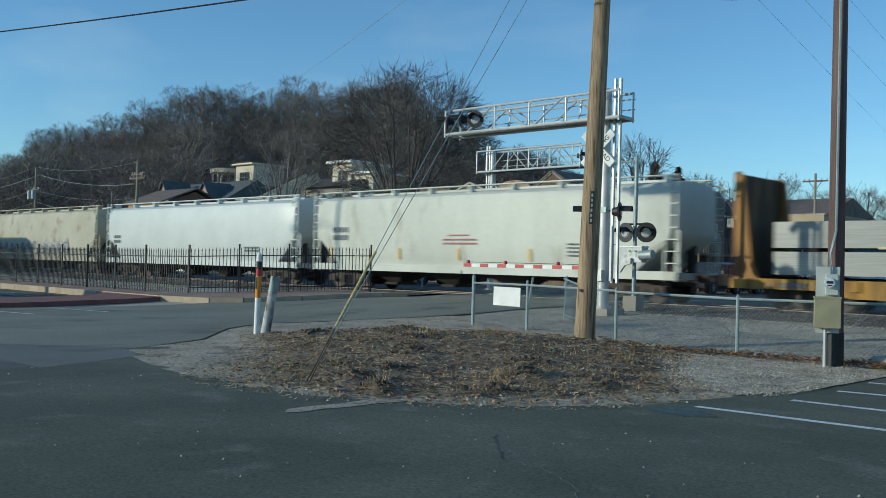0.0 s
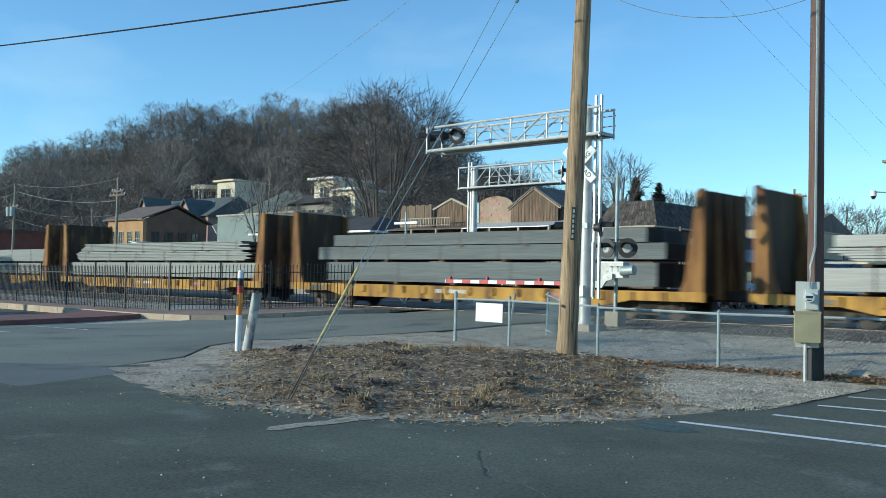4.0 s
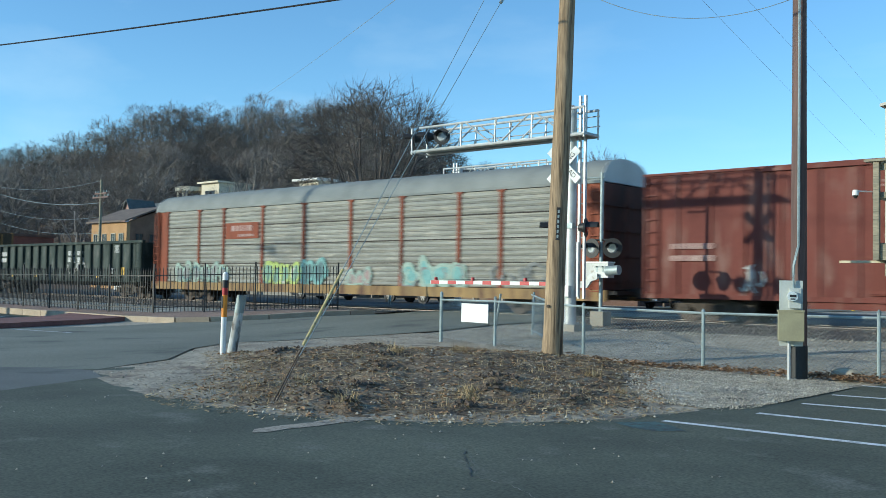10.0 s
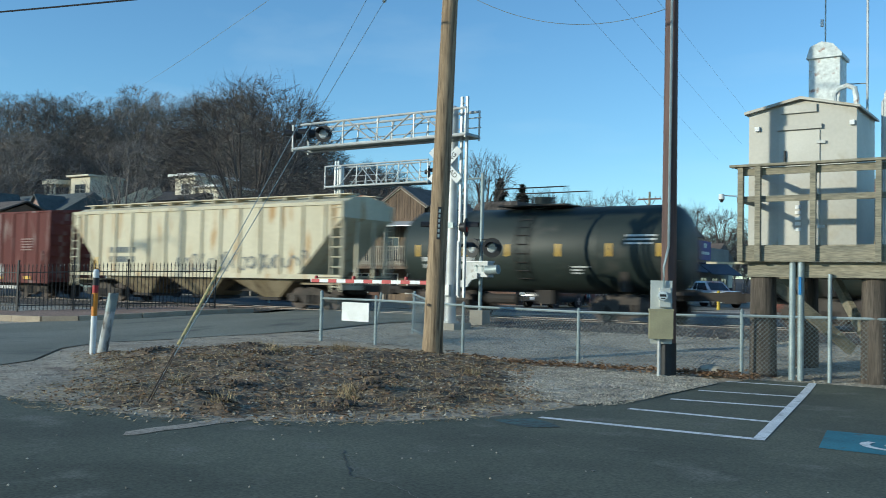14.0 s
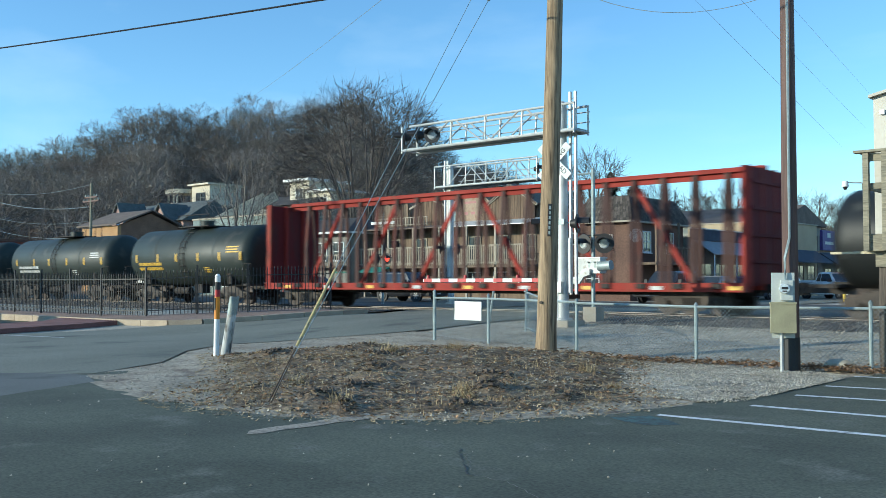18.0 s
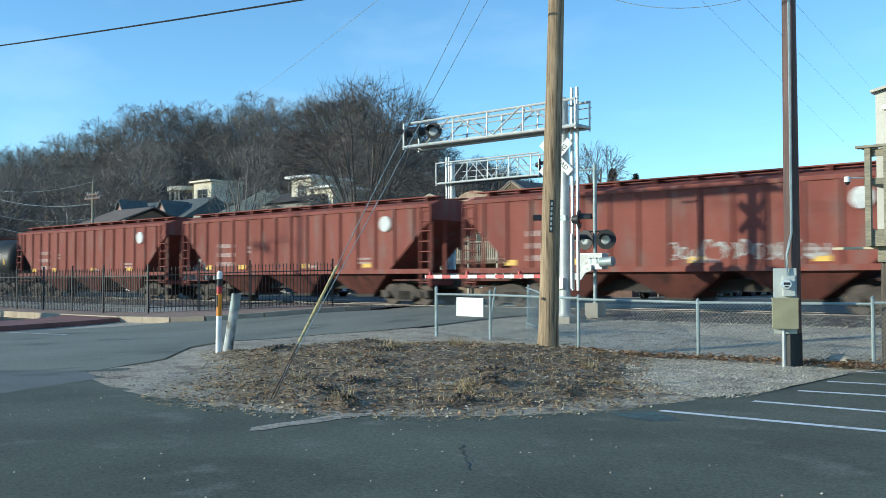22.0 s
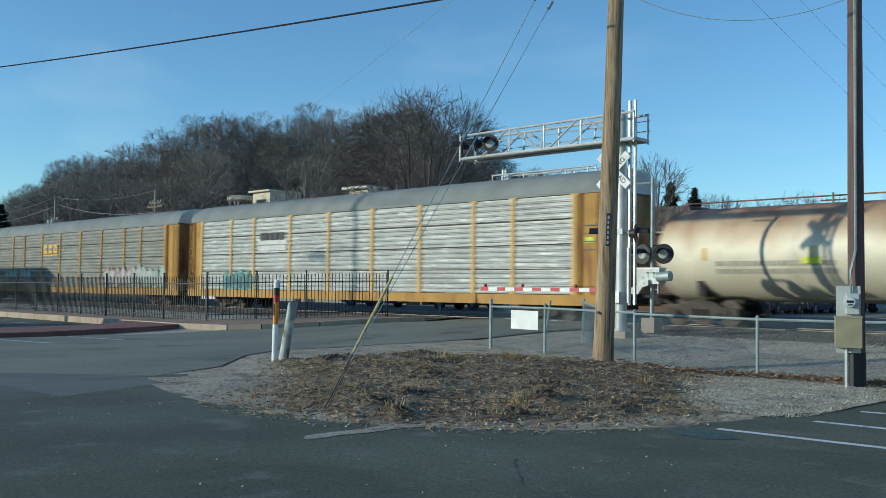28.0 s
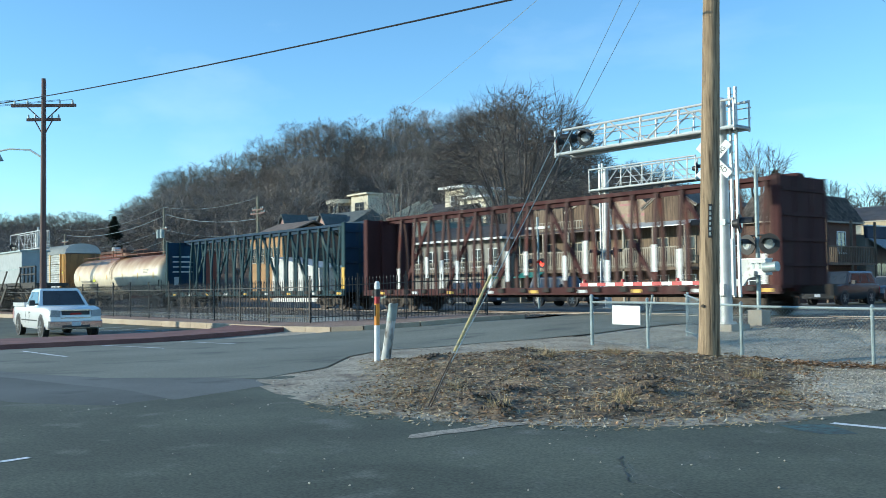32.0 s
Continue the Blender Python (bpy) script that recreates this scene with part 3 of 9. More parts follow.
def autorack(paint, edge, screen, roofm, label, seed, sillm=None):
    L, top, peak = 27.6, 4.50, 5.42
    car = thing("autorack_car", label, "rail car", "rail cars")
    posts = [1.37, 4.17, 6.21, 9.21, 12.12, 15.13, 18.09, 21.08, 23.08, 25.9]
    part("side_sill", Mesh().box(0.1, L - 0.1, -HALF - 0.03, -HALF + 0.12, 0.56, 0.93).box(0.1, L - 0.1, HALF - 0.12, HALF + 0.03, 0.56, 0.93), sillm or paint, car)
    part("deck", Mesh().box(0.2, L - 0.2, -HALF + 0.12, HALF - 0.12, 0.75, 0.92), UNDER, car)
    for s in (-1, 1):
        for a, b in zip(posts, posts[1:]):
            m = Mesh()
            n = 72
            vs = []
            for i in range(n + 1):
                z = 0.95 + (top - 0.99) * i / n
                d = (0.0, 0.026, 0.026, 0.0)[i % 4]
                vs += [(a + 0.04, s * (HALF - 0.07 + d), z), (b - 0.04, s * (HALF - 0.07 + d), z)]
            m.add(vs, [(2 * i, 2 * i + 1, 2 * i + 3, 2 * i + 2) for i in range(n)])
            part("screen_panel", m, screen, car)
            slots = Mesh()
            for i in range(1, 18):
                z = 0.95 + (top - 0.99) * (4 * i - 0.5) / n
                y0, y1 = sorted((s * (HALF - 0.072), s * (HALF - 0.055)))
                slots.box(a + 0.06, b - 0.06, y0, y1, z - 0.011, z + 0.011)
            tagged(part("vent_strip", slots, SLOT, car, "dark perforated vent strip"), kind="stuff")
            for z in (1.83, 2.72, 3.60):
                part("panel_seam", Mesh().box(a + 0.03, b - 0.03, min(s * (HALF - 0.06), s * (HALF - 0.03)), max(s * (HALF - 0.06), s * (HALF - 0.03)), z, z + 0.035), UNDER, car)
        for p in posts:
            m = Mesh().prism([(-0.09, 0.93), (-0.12, 1.3), (-0.075, 1.6), (-0.075, top - 0.14), (-0.2, top), (0.2, top), (0.075, top - 0.14), (0.075, 1.6), (0.12, 1.3), (0.09, 0.93)],
                             1, s * HALF, s * (HALF - 0.1)).moved(Matrix.Translation((p, 0, 0)))
            part("post", m, edge, car)
    part("top_rail", Mesh().box(0.28, L - 0.28, -HALF, -HALF + 0.08, top - 0.02, top + 0.07).box(0.28, L - 0.28, HALF - 0.08, HALF, top - 0.02, top + 0.07), roofm, car)
    arc = [(-1.54, top + 0.05), (-1.50, top + 0.25), (-1.36, top + 0.52), (-1.05, top + 0.74), (-0.55, top + 0.87), (0, peak), (0.55, top + 0.87), (1.05, top + 0.74), (1.36, top + 0.52), (1.50, top + 0.25), (1.54, top + 0.05)]
    rings = []
    for i in range(100):
        x = 0.28 + (L - 0.56) * i / 99
        e = min(x - 0.28, L - 0.28 - x)
        k = 1 - 0.12 * max(0, 1 - e / 0.3) ** 2
        lift = 0.02 if i % 4 == 0 else 0
        rings.append([(x, y, top + 0.05 + (z - top - 0.05) * k + lift * (abs(y) < 1.5)) for y, z in arc])
    part("roof", Mesh().rings(rings, closed=False, caps=False), roofm, car, smooth=30)
    for x, d in ((0.28, 1), (L - 0.28, -1)):
        m = Mesh().prism([(y, z) for y, z in arc] , 0, x, x + 0.03 * d)
        part("roof_end", m, MATS["pale end cap"], car, "white roof end cap")
        for y0, y1 in ((-1.5, -0.02), (0.02, 1.5)):
            m = Mesh().box(min(x, x + 0.06 * d), max(x, x + 0.06 * d), y0, y1, 0.95, top)
            for k in range(4):
                m.box(min(x - 0.05 * d, x), max(x - 0.05 * d, x), y0 + 0.1, y1 - 0.1, 1.2 + 0.85 * k, 1.26 + 0.85 * k)
            # the doors' darker paint stands in for the shade on the car ends
            part("end_door", m, ENDDARK if paint is RACKBROWN else ENDSHADE, car, "folding end door, its paint darkened for shade")
        xs = sorted((x, posts[0] if d > 0 else posts[-1]))
        for s in (-1, 1):
            m = Mesh().box(xs[0], xs[1], min(s * (HALF - 0.12), s * (HALF - 0.05)), max(s * (HALF - 0.12), s * (HALF - 0.05)), 0.93, top)
            m.box(xs[0] + 0.25, xs[0] + 0.31, s * HALF - 0.06, s * HALF + 0.02, 0.95, top)
            part("end_panel", m, paint, car)
        ladder(car, x - (0.0 if d > 0 else 0.42), -HALF - 0.03, 0.7, top - 0.1, 0.40, paint)
        part("end_platform", Mesh().box(min(x - 0.45 * d, x), max(x - 0.45 * d, x), -1.4, 1.4, 0.78, 0.90), UNDER, car)
    running_gear(car, L, 3.3)
    return car, posts


def covered_hopper_round(paint, label, L, seed, sillm=None):
    car = thing("covered_hopper", label, "rail car", "rail cars")
    prof = [(-1.38, 0.95), (-1.47, 1.35), (-1.52, 2.0), (-1.53, 2.9), (-1.51, 3.55), (-1.44, 3.80), (-1.30, 3.90), (-0.85, 4.0), (0, 4.06)]
    prof += [(-y, z) for y, z in reversed(prof[:-1])]
    rings = []
    for x, zm in ((0.28, 2.35), (0.34, 2.15), (1.75, 0.95), (L - 1.75, 0.95), (L - 0.34, 2.15), (L - 0.28, 2.35)):
        k = 0.985 if x in (0.28, L - 0.28) else 1
        rings.append([(x, y * k, max(z, zm)) for y, z in prof])
    part("body", Mesh().rings(rings), paint, car, smooth=35)
    for s in (-1, 1):
        part("side_sill", Mesh().box(0.15, L - 0.15, min(s * 1.36, s * 1.50), max(s * 1.36, s * 1.50), 0.78, 1.06), sillm or paint, car)
    m = Mesh()
    for y in (-1.12, 1.12):
        m.beam((0.3, y, 4.18), (L - 0.3, y, 4.18), 0.28, 0.04)
    part("running_board", m, paint, car)
    for i in range(9):
        x = 0.6 + (L - 1.2) * i / 8
        for y in (-1.26, 0.95):
            part("bracket", Mesh().box(x - 0.05, x + 0.05, y, y + 0.31, 3.84, 4.17), paint, car)
    part("roof_hatch", Mesh().box(1.2, L - 1.2, -0.3, 0.3, 4.0, 4.14), paint, car, smooth=30)
    for i in range(4):
        x = L * (i + 0.5) / 4 * 0.72 + L * 0.14
        m = Mesh().rings([[(x + a * 1.3, b * 1.2, 0.95) for a, b in ((-1, -1), (1, -1), (1, 1), (-1, 1))],
                          [(x + a * 0.28, b * 0.35, 0.30) for a, b in ((-1, -1), (1, -1), (1, 1), (-1, 1))]])
        part("outlet", m.box(x - 0.35, x + 0.35, -0.6, 0.6, 0.22, 0.32), UNDER, car)
    for x in (0.05, L - 0.5):
        for y in (-1.48, 1.48):
            ladder(car, x, y, 0.75, 4.2, 0.42, paint)
    for x in (0.08, L - 0.16):
        part("end_frame", Mesh().box(x, x + 0.08, -1.3, -1.22, 0.8, 2.4).box(x, x + 0.08, 1.22, 1.3, 0.8, 2.4).box(x, x + 0.08, -1.3, 1.3, 0.8, 1.02), paint, car)
    for x in (0.45, L - 1.0):
        for y in (-0.6, 0.6):
            part("end_brace", Mesh().beam((x + 0.3, y, 1.0), (x + 0.3, y, 2.2), 0.25), UNDER, car)
    running_gear(car, L, 2.0)
    return car


def covered_hopper_ribbed(paint, low, label, L, top, sillz, ribs, seed, lower=None):
    car = thing("ribbed_hopper", label, "rail car", "rail cars")
    rings = []
    prof = [(-1.47, sillz), (-1.47, top), (-0.9, top + 0.22), (0, top + 0.32), (0.9, top + 0.22), (1.47, top), (1.47, sillz)]
    for x, zm in ((0.12, top - 0.55), (2.35, sillz), (L - 2.35, sillz), (L - 0.12, top - 0.55)):
        rings.append([(x, y, max(z, zm)) for y, z in prof])
    part("body", Mesh().rings(rings), paint, car)
    for s in (-1, 1):
        part("side_sill", Mesh().box(0.1, L - 0.1, min(s * 1.44, s * 1.53), max(s * 1.44, s * 1.53), sillz - 0.12, sillz + 0.06), paint, car)
        part("top_chord", Mesh().box(0.1, L - 0.1, min(s * 1.42, s * 1.53), max(s * 1.42, s * 1.53), top - 0.08, top + 0.05), paint, car)
        for i in range(ribs):
            x = 1.0 + (L - 2.0) * i / (ribs - 1)
            e = min(x, L - x)
            z0 = max(sillz, top - 0.55 - (e - 0.12) / 2.23 * (top - 0.55 - sillz))
            part("side_rib", Mesh().prism([(-0.055, z0), (-0.055, top), (0.055, top), (0.055, z0)], 1, s * 1.46, s * 1.545).moved(Matrix.Translation((x, 0, 0))), paint, car)
        for x in (0.1, L - 0.6):
            ladder(car, x, s * 1.52, 0.7, top, 0.5, paint)
    part("running_board", Mesh().box(0.2, L - 0.2, -0.95, -0.45, top + 0.36, top + 0.40).box(0.2, L - 0.2, 0.45, 0.95, top + 0.36, top + 0.40), paint, car)
    part("roof_hatch", Mesh().box(0.9, L - 0.9, -0.28, 0.28, top + 0.28, top + 0.44), paint, car)
    for i in range(12):
        x = 0.8 + (L - 1.6) * i / 11
        part("bracket", Mesh().box(x - 0.04, x + 0.04, -1.0, 1.0, top + 0.12, top + 0.36), paint, car)
    n = 3
    for i in range(n):
        x0, x1 = 2.4 + (L - 4.8) * i / n, 2.4 + (L - 4.8) * (i + 1) / n
        c = (x0 + x1) / 2
        m = Mesh().rings([[(x0, -1.42, sillz), (x1, -1.42, sillz), (x1, 1.42, sillz), (x0, 1.42, sillz)],
                          [(c - 0.45, -0.75, 0.42), (c + 0.45, -0.75, 0.42), (c + 0.45, 0.75, 0.42), (c - 0.45, 0.75, 0.42)]])
        part("hopper_bay", m, lower or paint, car)
        part("outlet_gate", Mesh().box(c - 0.55, c + 0.55, -0.85, 0.85, 0.30, 0.42), UNDER, car)
    for x, d in ((0.12, 1), (L - 0.12, -1)):
        m = Mesh()
        for y in (-1.3, -0.5, 0.5, 1.3):
            m.beam((x + 0.1 * d, y, 0.9), (x + 0.1 * d, y, top - 0.5), 0.09)
        part("end_frame", m.box(min(x, x + 0.14 * d), max(x, x + 0.14 * d), -1.45, 1.45, 0.78, 1.02), paint, car)
        part("end_platform", Mesh().box(min(x, x + 2.0 * d), max(x, x + 2.0 * d), -1.45, 1.45, 0.95, 1.02), low, car)
    running_gear(car, L, 1.9)
    return car


def boxcar(paint, doorm, roofm, label, L, top, door, seed, ribstep=1.05):
    car = thing("boxcar", label, "rail car", "rail cars")
    part("body", Mesh().box(0.06, L - 0.06, -1.5, 1.5, 0.80, top), paint, car)
    part("roof", Mesh().prism([(-1.54, top - 0.06), (-1.54, top + 0.02), (0, top + 0.16), (1.54, top + 0.02), (1.54, top - 0.06)], 0, 0.0, L), roofm, car)
    n = int(L / ribstep)
    for i in range(n + 1):
        x = 0.1 + (L - 0.2) * i / n
        for s in (-1, 1):
            if not door[0] - 0.1 < x < door[1] + 0.1:
                part("side_rib", Mesh().prism([(-0.06, 0.85), (-0.06, top - 0.05), (0.06, top - 0.05), (0.06, 0.85)], 1, s * 1.49, s * 1.55).moved(Matrix.Translation((x, 0, 0))), paint, car)
    k = 2 if door[1] - door[0] > 4 else 1
    for s in (-1, 1):
        w = (door[1] - door[0]) / k
        for j in range(k):
            a = door[0] + j * w
            dr = part("sliding_door", Mesh().box(a + 0.04, a + w - 0.04, min(s * 1.5, s * 1.56), max(s * 1.5, s * 1.56), 0.92, top - 0.14), doorm, car)
            for z in (0.96, 1.9, 2.8, top - 0.24):
                part("door_stiffener", Mesh().box(a + 0.05, a + w - 0.05, min(s * 1.555, s * 1.60), max(s * 1.555, s * 1.60), z, z + 0.09), doorm, dr)
            part("lock_rod", Mesh().tube((a + w * 0.62, s * 1.60, 0.98), (a + w * 0.62, s * 1.60, top - 0.3), 0.025, n=6), paint, dr)
        part("door_track", Mesh().box(door[0] - 3.0, door[1] + 0.2, min(s * 1.5, s * 1.60), max(s * 1.5, s * 1.60), top - 0.14, top - 0.05), paint, car)
        part("side_sill", Mesh().box(0.05, L - 0.05, min(s * 1.45, s * 1.54), max(s * 1.45, s * 1.54), 0.72, 0.86).box(L * 0.28, L * 0.72, min(s * 1.40, s * 1.46), max(s * 1.40, s * 1.46), 0.52, 0.74), paint, car)
        for x in (0.12, L - 0.55):
            ladder(car, x, s * 1.57, 0.7, 2.3 if x > 1 else top - 0.1, 0.42, paint)
    for x, d in ((0.06, -1), (L - 0.06, 1)):
        m = Mesh()
        for z in np.arange(1.0, top - 0.3, 0.52):
            m.prism([(-1.4, z), (1.4, z), (1.4, z + 0.18), (-1.4, z + 0.18)], 0, x, x + 0.07 * d)
        part("end_corrugation", m, paint, car)
    running_gear(car, L, 2.2)
    return car


def gondola(paint, label, L, top):
    car = thing("gondola_car", label, "rail car", "rail cars")
    for s in (-1, 1):
        part("side_wall", Mesh().box(0.05, L - 0.05, min(s * 1.38, s * 1.43), max(s * 1.38, s * 1.43), 0.95, top), GONSCUFF, car)
        part("top_chord", Mesh().box(0.0, L, min(s * 1.36, s * 1.55), max(s * 1.36, s * 1.55), top - 0.02, top + 0.12), paint, car)
        part("bottom_sill", Mesh().box(0.0, L, min(s * 1.38, s * 1.50), max(s * 1.38, s * 1.50), 0.85, 1.05), paint, car)
        for i in range(20):
            x = 0.12 + (L - 0.24) * i / 19
            part("side_stake", Mesh().prism([(-0.09, 0.92), (-0.05, top), (0.05, top), (0.09, 0.92)], 1, s * 1.42, s * 1.58).moved(Matrix.Translation((x, 0, 0))), paint, car)
        for x in (0.15, L - 0.6):
            ladder(car, x, s * 1.57, 0.7, top, 0.42, paint)
    for x in (0.05, L - 0.11):
        part("end_wall", Mesh().box(x, x + 0.06, -1.45, 1.45, 0.95, top).box(x - 0.05, x + 0.11, -1.45, 1.45, 1.5, 1.65).box(x - 0.05, x + 0.11, -1.45, 1.45, 2.2, 2.35), paint, car)
    part("floor", Mesh().box(0.1, L - 0.1, -1.42, 1.42, 0.88, 0.95), UNDER, car)
    running_gear(car, L, 2.1)
    return car


def bulkhead_flat(paint, inner, label, L):
    car = thing("bulkhead_flatcar", label, "rail car", "rail cars")
    for s in (-1, 1):
        part("side_sill", Mesh().prism([(0.0, 0.62), (0.0, 0.93), (L, 0.93), (L, 0.62), (L - 2.6, 0.62), (L - 3.6, 0.42), (3.6, 0.42), (2.6, 0.62)], 1, s * 1.42, s * 1.55), paint, car)
        for i in range(16):
            x = 1.4 + (L - 2.8) * i / 15
            part("stake_pocket", Mesh().box(x - 0.09, x + 0.09, min(s * 1.54, s * 1.64), max(s * 1.54, s * 1.64), 0.62, 0.90), paint, car)
    part("deck", Mesh().box(0.05, L - 0.05, -1.42, 1.42, 0.82, 0.93), inner, car)
    for x, d in ((0.05, 1), (L - 0.05, -1)):
        bh = part("bulkhead", Mesh().box(min(x, x + 0.10 * d), max(x, x + 0.10 * d), -1.40, 1.40, 0.93, 4.08), inner, car, "brown timber-lined bulkhead")
        for s in (-1, 1):
            m = Mesh().prism([(x, 0.62), (x + 0.95 * d, 0.62), (x + 0.62 * d, 1.3), (x + 0.32 * d, 3.6), (x + 0.30 * d, 4.0), (x + 0.12 * d, 4.15), (x, 4.1)], 1, s * 1.40, s * 1.52)
            part("flange", m, FLATRUST, bh, "yellow steel flange")
        for y in (-0.7, 0, 0.7):
            part("stiffener", Mesh().prism([(x - 0.02 * d, 0.7), (x - 0.28 * d, 0.7), (x - 0.06 * d, 4.0), (x - 0.02 * d, 4.0)], 1, y - 0.05, y + 0.05), FLATRUST, bh)
    running_gear(car, L, 2.2)
    return car


def tank_car(paint, headm, label, L, dia, mid, dome=0.45, platform=True, band=None):
    car = thing("tank_car", label, "rail car", "rail cars")
    r, n = dia / 2, 28
    xs = [0.30, 0.33, 0.42, 0.58, 0.80]
    ks = [0.25, 0.55, 0.78, 0.92, 1.0]
    stations = [(x, k) for x, k in zip(xs, ks)] + [(L - x, k) for x, k in zip(reversed(xs), reversed(ks))]
    rings = [[(x, r * k * math.cos(a), mid + r * k * math.sin(a)) for a in [2 * math.pi * i / n for i in range(n)]] for x, k in stations]
    part("tank_shell", Mesh().rings(rings), paint, car, smooth=50)
    for x in (L * 0.27, L * 0.5, L * 0.73):
        m = Mesh().rings([[(x + dx, (r + 0.012) * math.cos(a), mid + (r + 0.012) * math.sin(a)) for a in [2 * math.pi * i / n for i in range(n)]] for dx in (-0.06, 0.06)], caps=False)
        part("weld_band", m, band or paint, car, smooth=50)
    c = L / 2
    if platform:
        m = Mesh().box(c - 1.3, c + 1.3, -0.85, 0.85, mid + r + 0.02, mid + r + 0.07)
        part("platform", m, UNDER, car)
        for y in (-0.85, 0.85):
            m = Mesh()
            for x in (c - 1.3, c - 0.6, c + 0.6, c + 1.3):
                m.tube((x, y, mid + r), (x, y, mid + r + 0.62), 0.022, n=5)
            part("handrail", m.tube((c - 1.3, y, mid + r + 0.62), (c + 1.3, y, mid + r + 0.62), 0.022, n=5), paint if dome > 0.5 else UNDER, car)
    part("manway", Mesh().tube((c, 0, mid + r - 0.1), (c, 0, mid + r + 0.30), dome * 0.8, n=16).tube((c, 0, mid + r + 0.30), (c, 0, mid + r + 0.36), dome * 0.85, n=16), paint, car, smooth=40)
    for s in (-1, 1):
        m = Mesh()
        for dx in (-0.22, 0.22):
            pts = [(c + dx, s * (r + 0.07) * math.cos(a), mid + (r + 0.07) * math.sin(a)) for a in np.arange(-0.75, 1.2, 0.24)]
            m.pipe(pts, 0.022, 5)
        for a in np.arange(-0.7, 1.1, 0.2):
            m.tube((c - 0.22, s * (r + 0.07) * math.cos(a), mid + (r + 0.07) * math.sin(a)), (c + 0.22, s * (r + 0.07) * math.cos(a), mid + (r + 0.07) * math.sin(a)), 0.016, n=5)
        part("side_ladder", m, paint if dome > 0.5 else UNDER, car)
    for x, d in ((0.1, 1), (L - 0.1, -1)):
        part("stub_sill", Mesh().box(min(x, x + 2.9 * d), max(x, x + 2.9 * d), -0.32, 0.32, 0.70, 1.05).box(min(x, x + 0.5 * d), max(x, x + 0.5 * d), -1.45, 1.45, 0.88, 0.98), UNDER, car)
        xx = x + 1.9 * d
        part("saddle", Mesh().prism([(-1.15, 0.95), (1.15, 0.95), (1.25, mid - r * 0.35), (-1.25, mid - r * 0.35)], 0, xx - 0.12, xx + 0.12), UNDER, car)
        for s in (-1, 1):
            part("end_rail", Mesh().pipe([(x, s * 1.4, 0.95), (x, s * 1.4, 1.9), (x + 0.55 * d, s * 1.4, 1.9), (x + 0.55 * d, s * 1.4, 0.95)], 0.022, 5), UNDER, car)
    part("air_tank", Mesh().tube((c - 1.8, -0.55, 0.62), (c - 0.6, -0.55, 0.62), 0.18, n=10), UNDER, car)
    part("brake_valve", Mesh().box(c + 0.3, c + 0.9, -0.9, -0.4, 0.5, 0.95), UNDER, car)
    running_gear(car, L, 1.9, sill=False)
    return car


def tank_marks(car, L, dia, mid, material, seed, strips=True, textm=None, shield=True):
    """Reflector strips and plain bars on the near side of a tank."""
    r = dia / 2
    rnd = random.Random(seed)

    def wrap(name, x0, x1, z0, z1, m):
        def y(z):
            return -math.sqrt(max(r * r - (z - mid) ** 2, 0.01)) - 0.012
        zs = np.linspace(z0, z1, 4)
        mm = Mesh().add([(x, y(z), z) for z in zs for x in (x0, x1)], [(2 * i, 2 * i + 1, 2 * i + 3, 2 * i + 2) for i in range(3)])
        part(name, mm, m, car)
    if strips:
        for k in (0.12, 0.3, 0.45, 0.62, 0.78, 0.93):
            wrap("reflector", L * k - 0.06, L * k + 0.06, mid - 0.25, mid + 0.15, YELLOWTAPE)
    for row in range(2):
        x = L * 0.14
        while x < L * 0.33:
            w = rnd.uniform(0.1, 0.22)
            wrap("lettering", x, x + w, mid - 0.42 - 0.24 * row, mid - 0.27 - 0.24 * row, textm or MARK)
            x += w + 0.07
    for row in range(3):
        wrap("lettering", L * 0.83, L * 0.83 + rnd.uniform(0.8, 1.1), mid + 0.12 + 0.12 * row, mid + 0.18 + 0.12 * row, textm or MARK)
        wrap("lettering", L * 0.66, L * 0.66 + rnd.uniform(0.3, 0.6), mid - 0.6 - 0.1 * row, mid - 0.55 - 0.1 * row, textm or MARK)


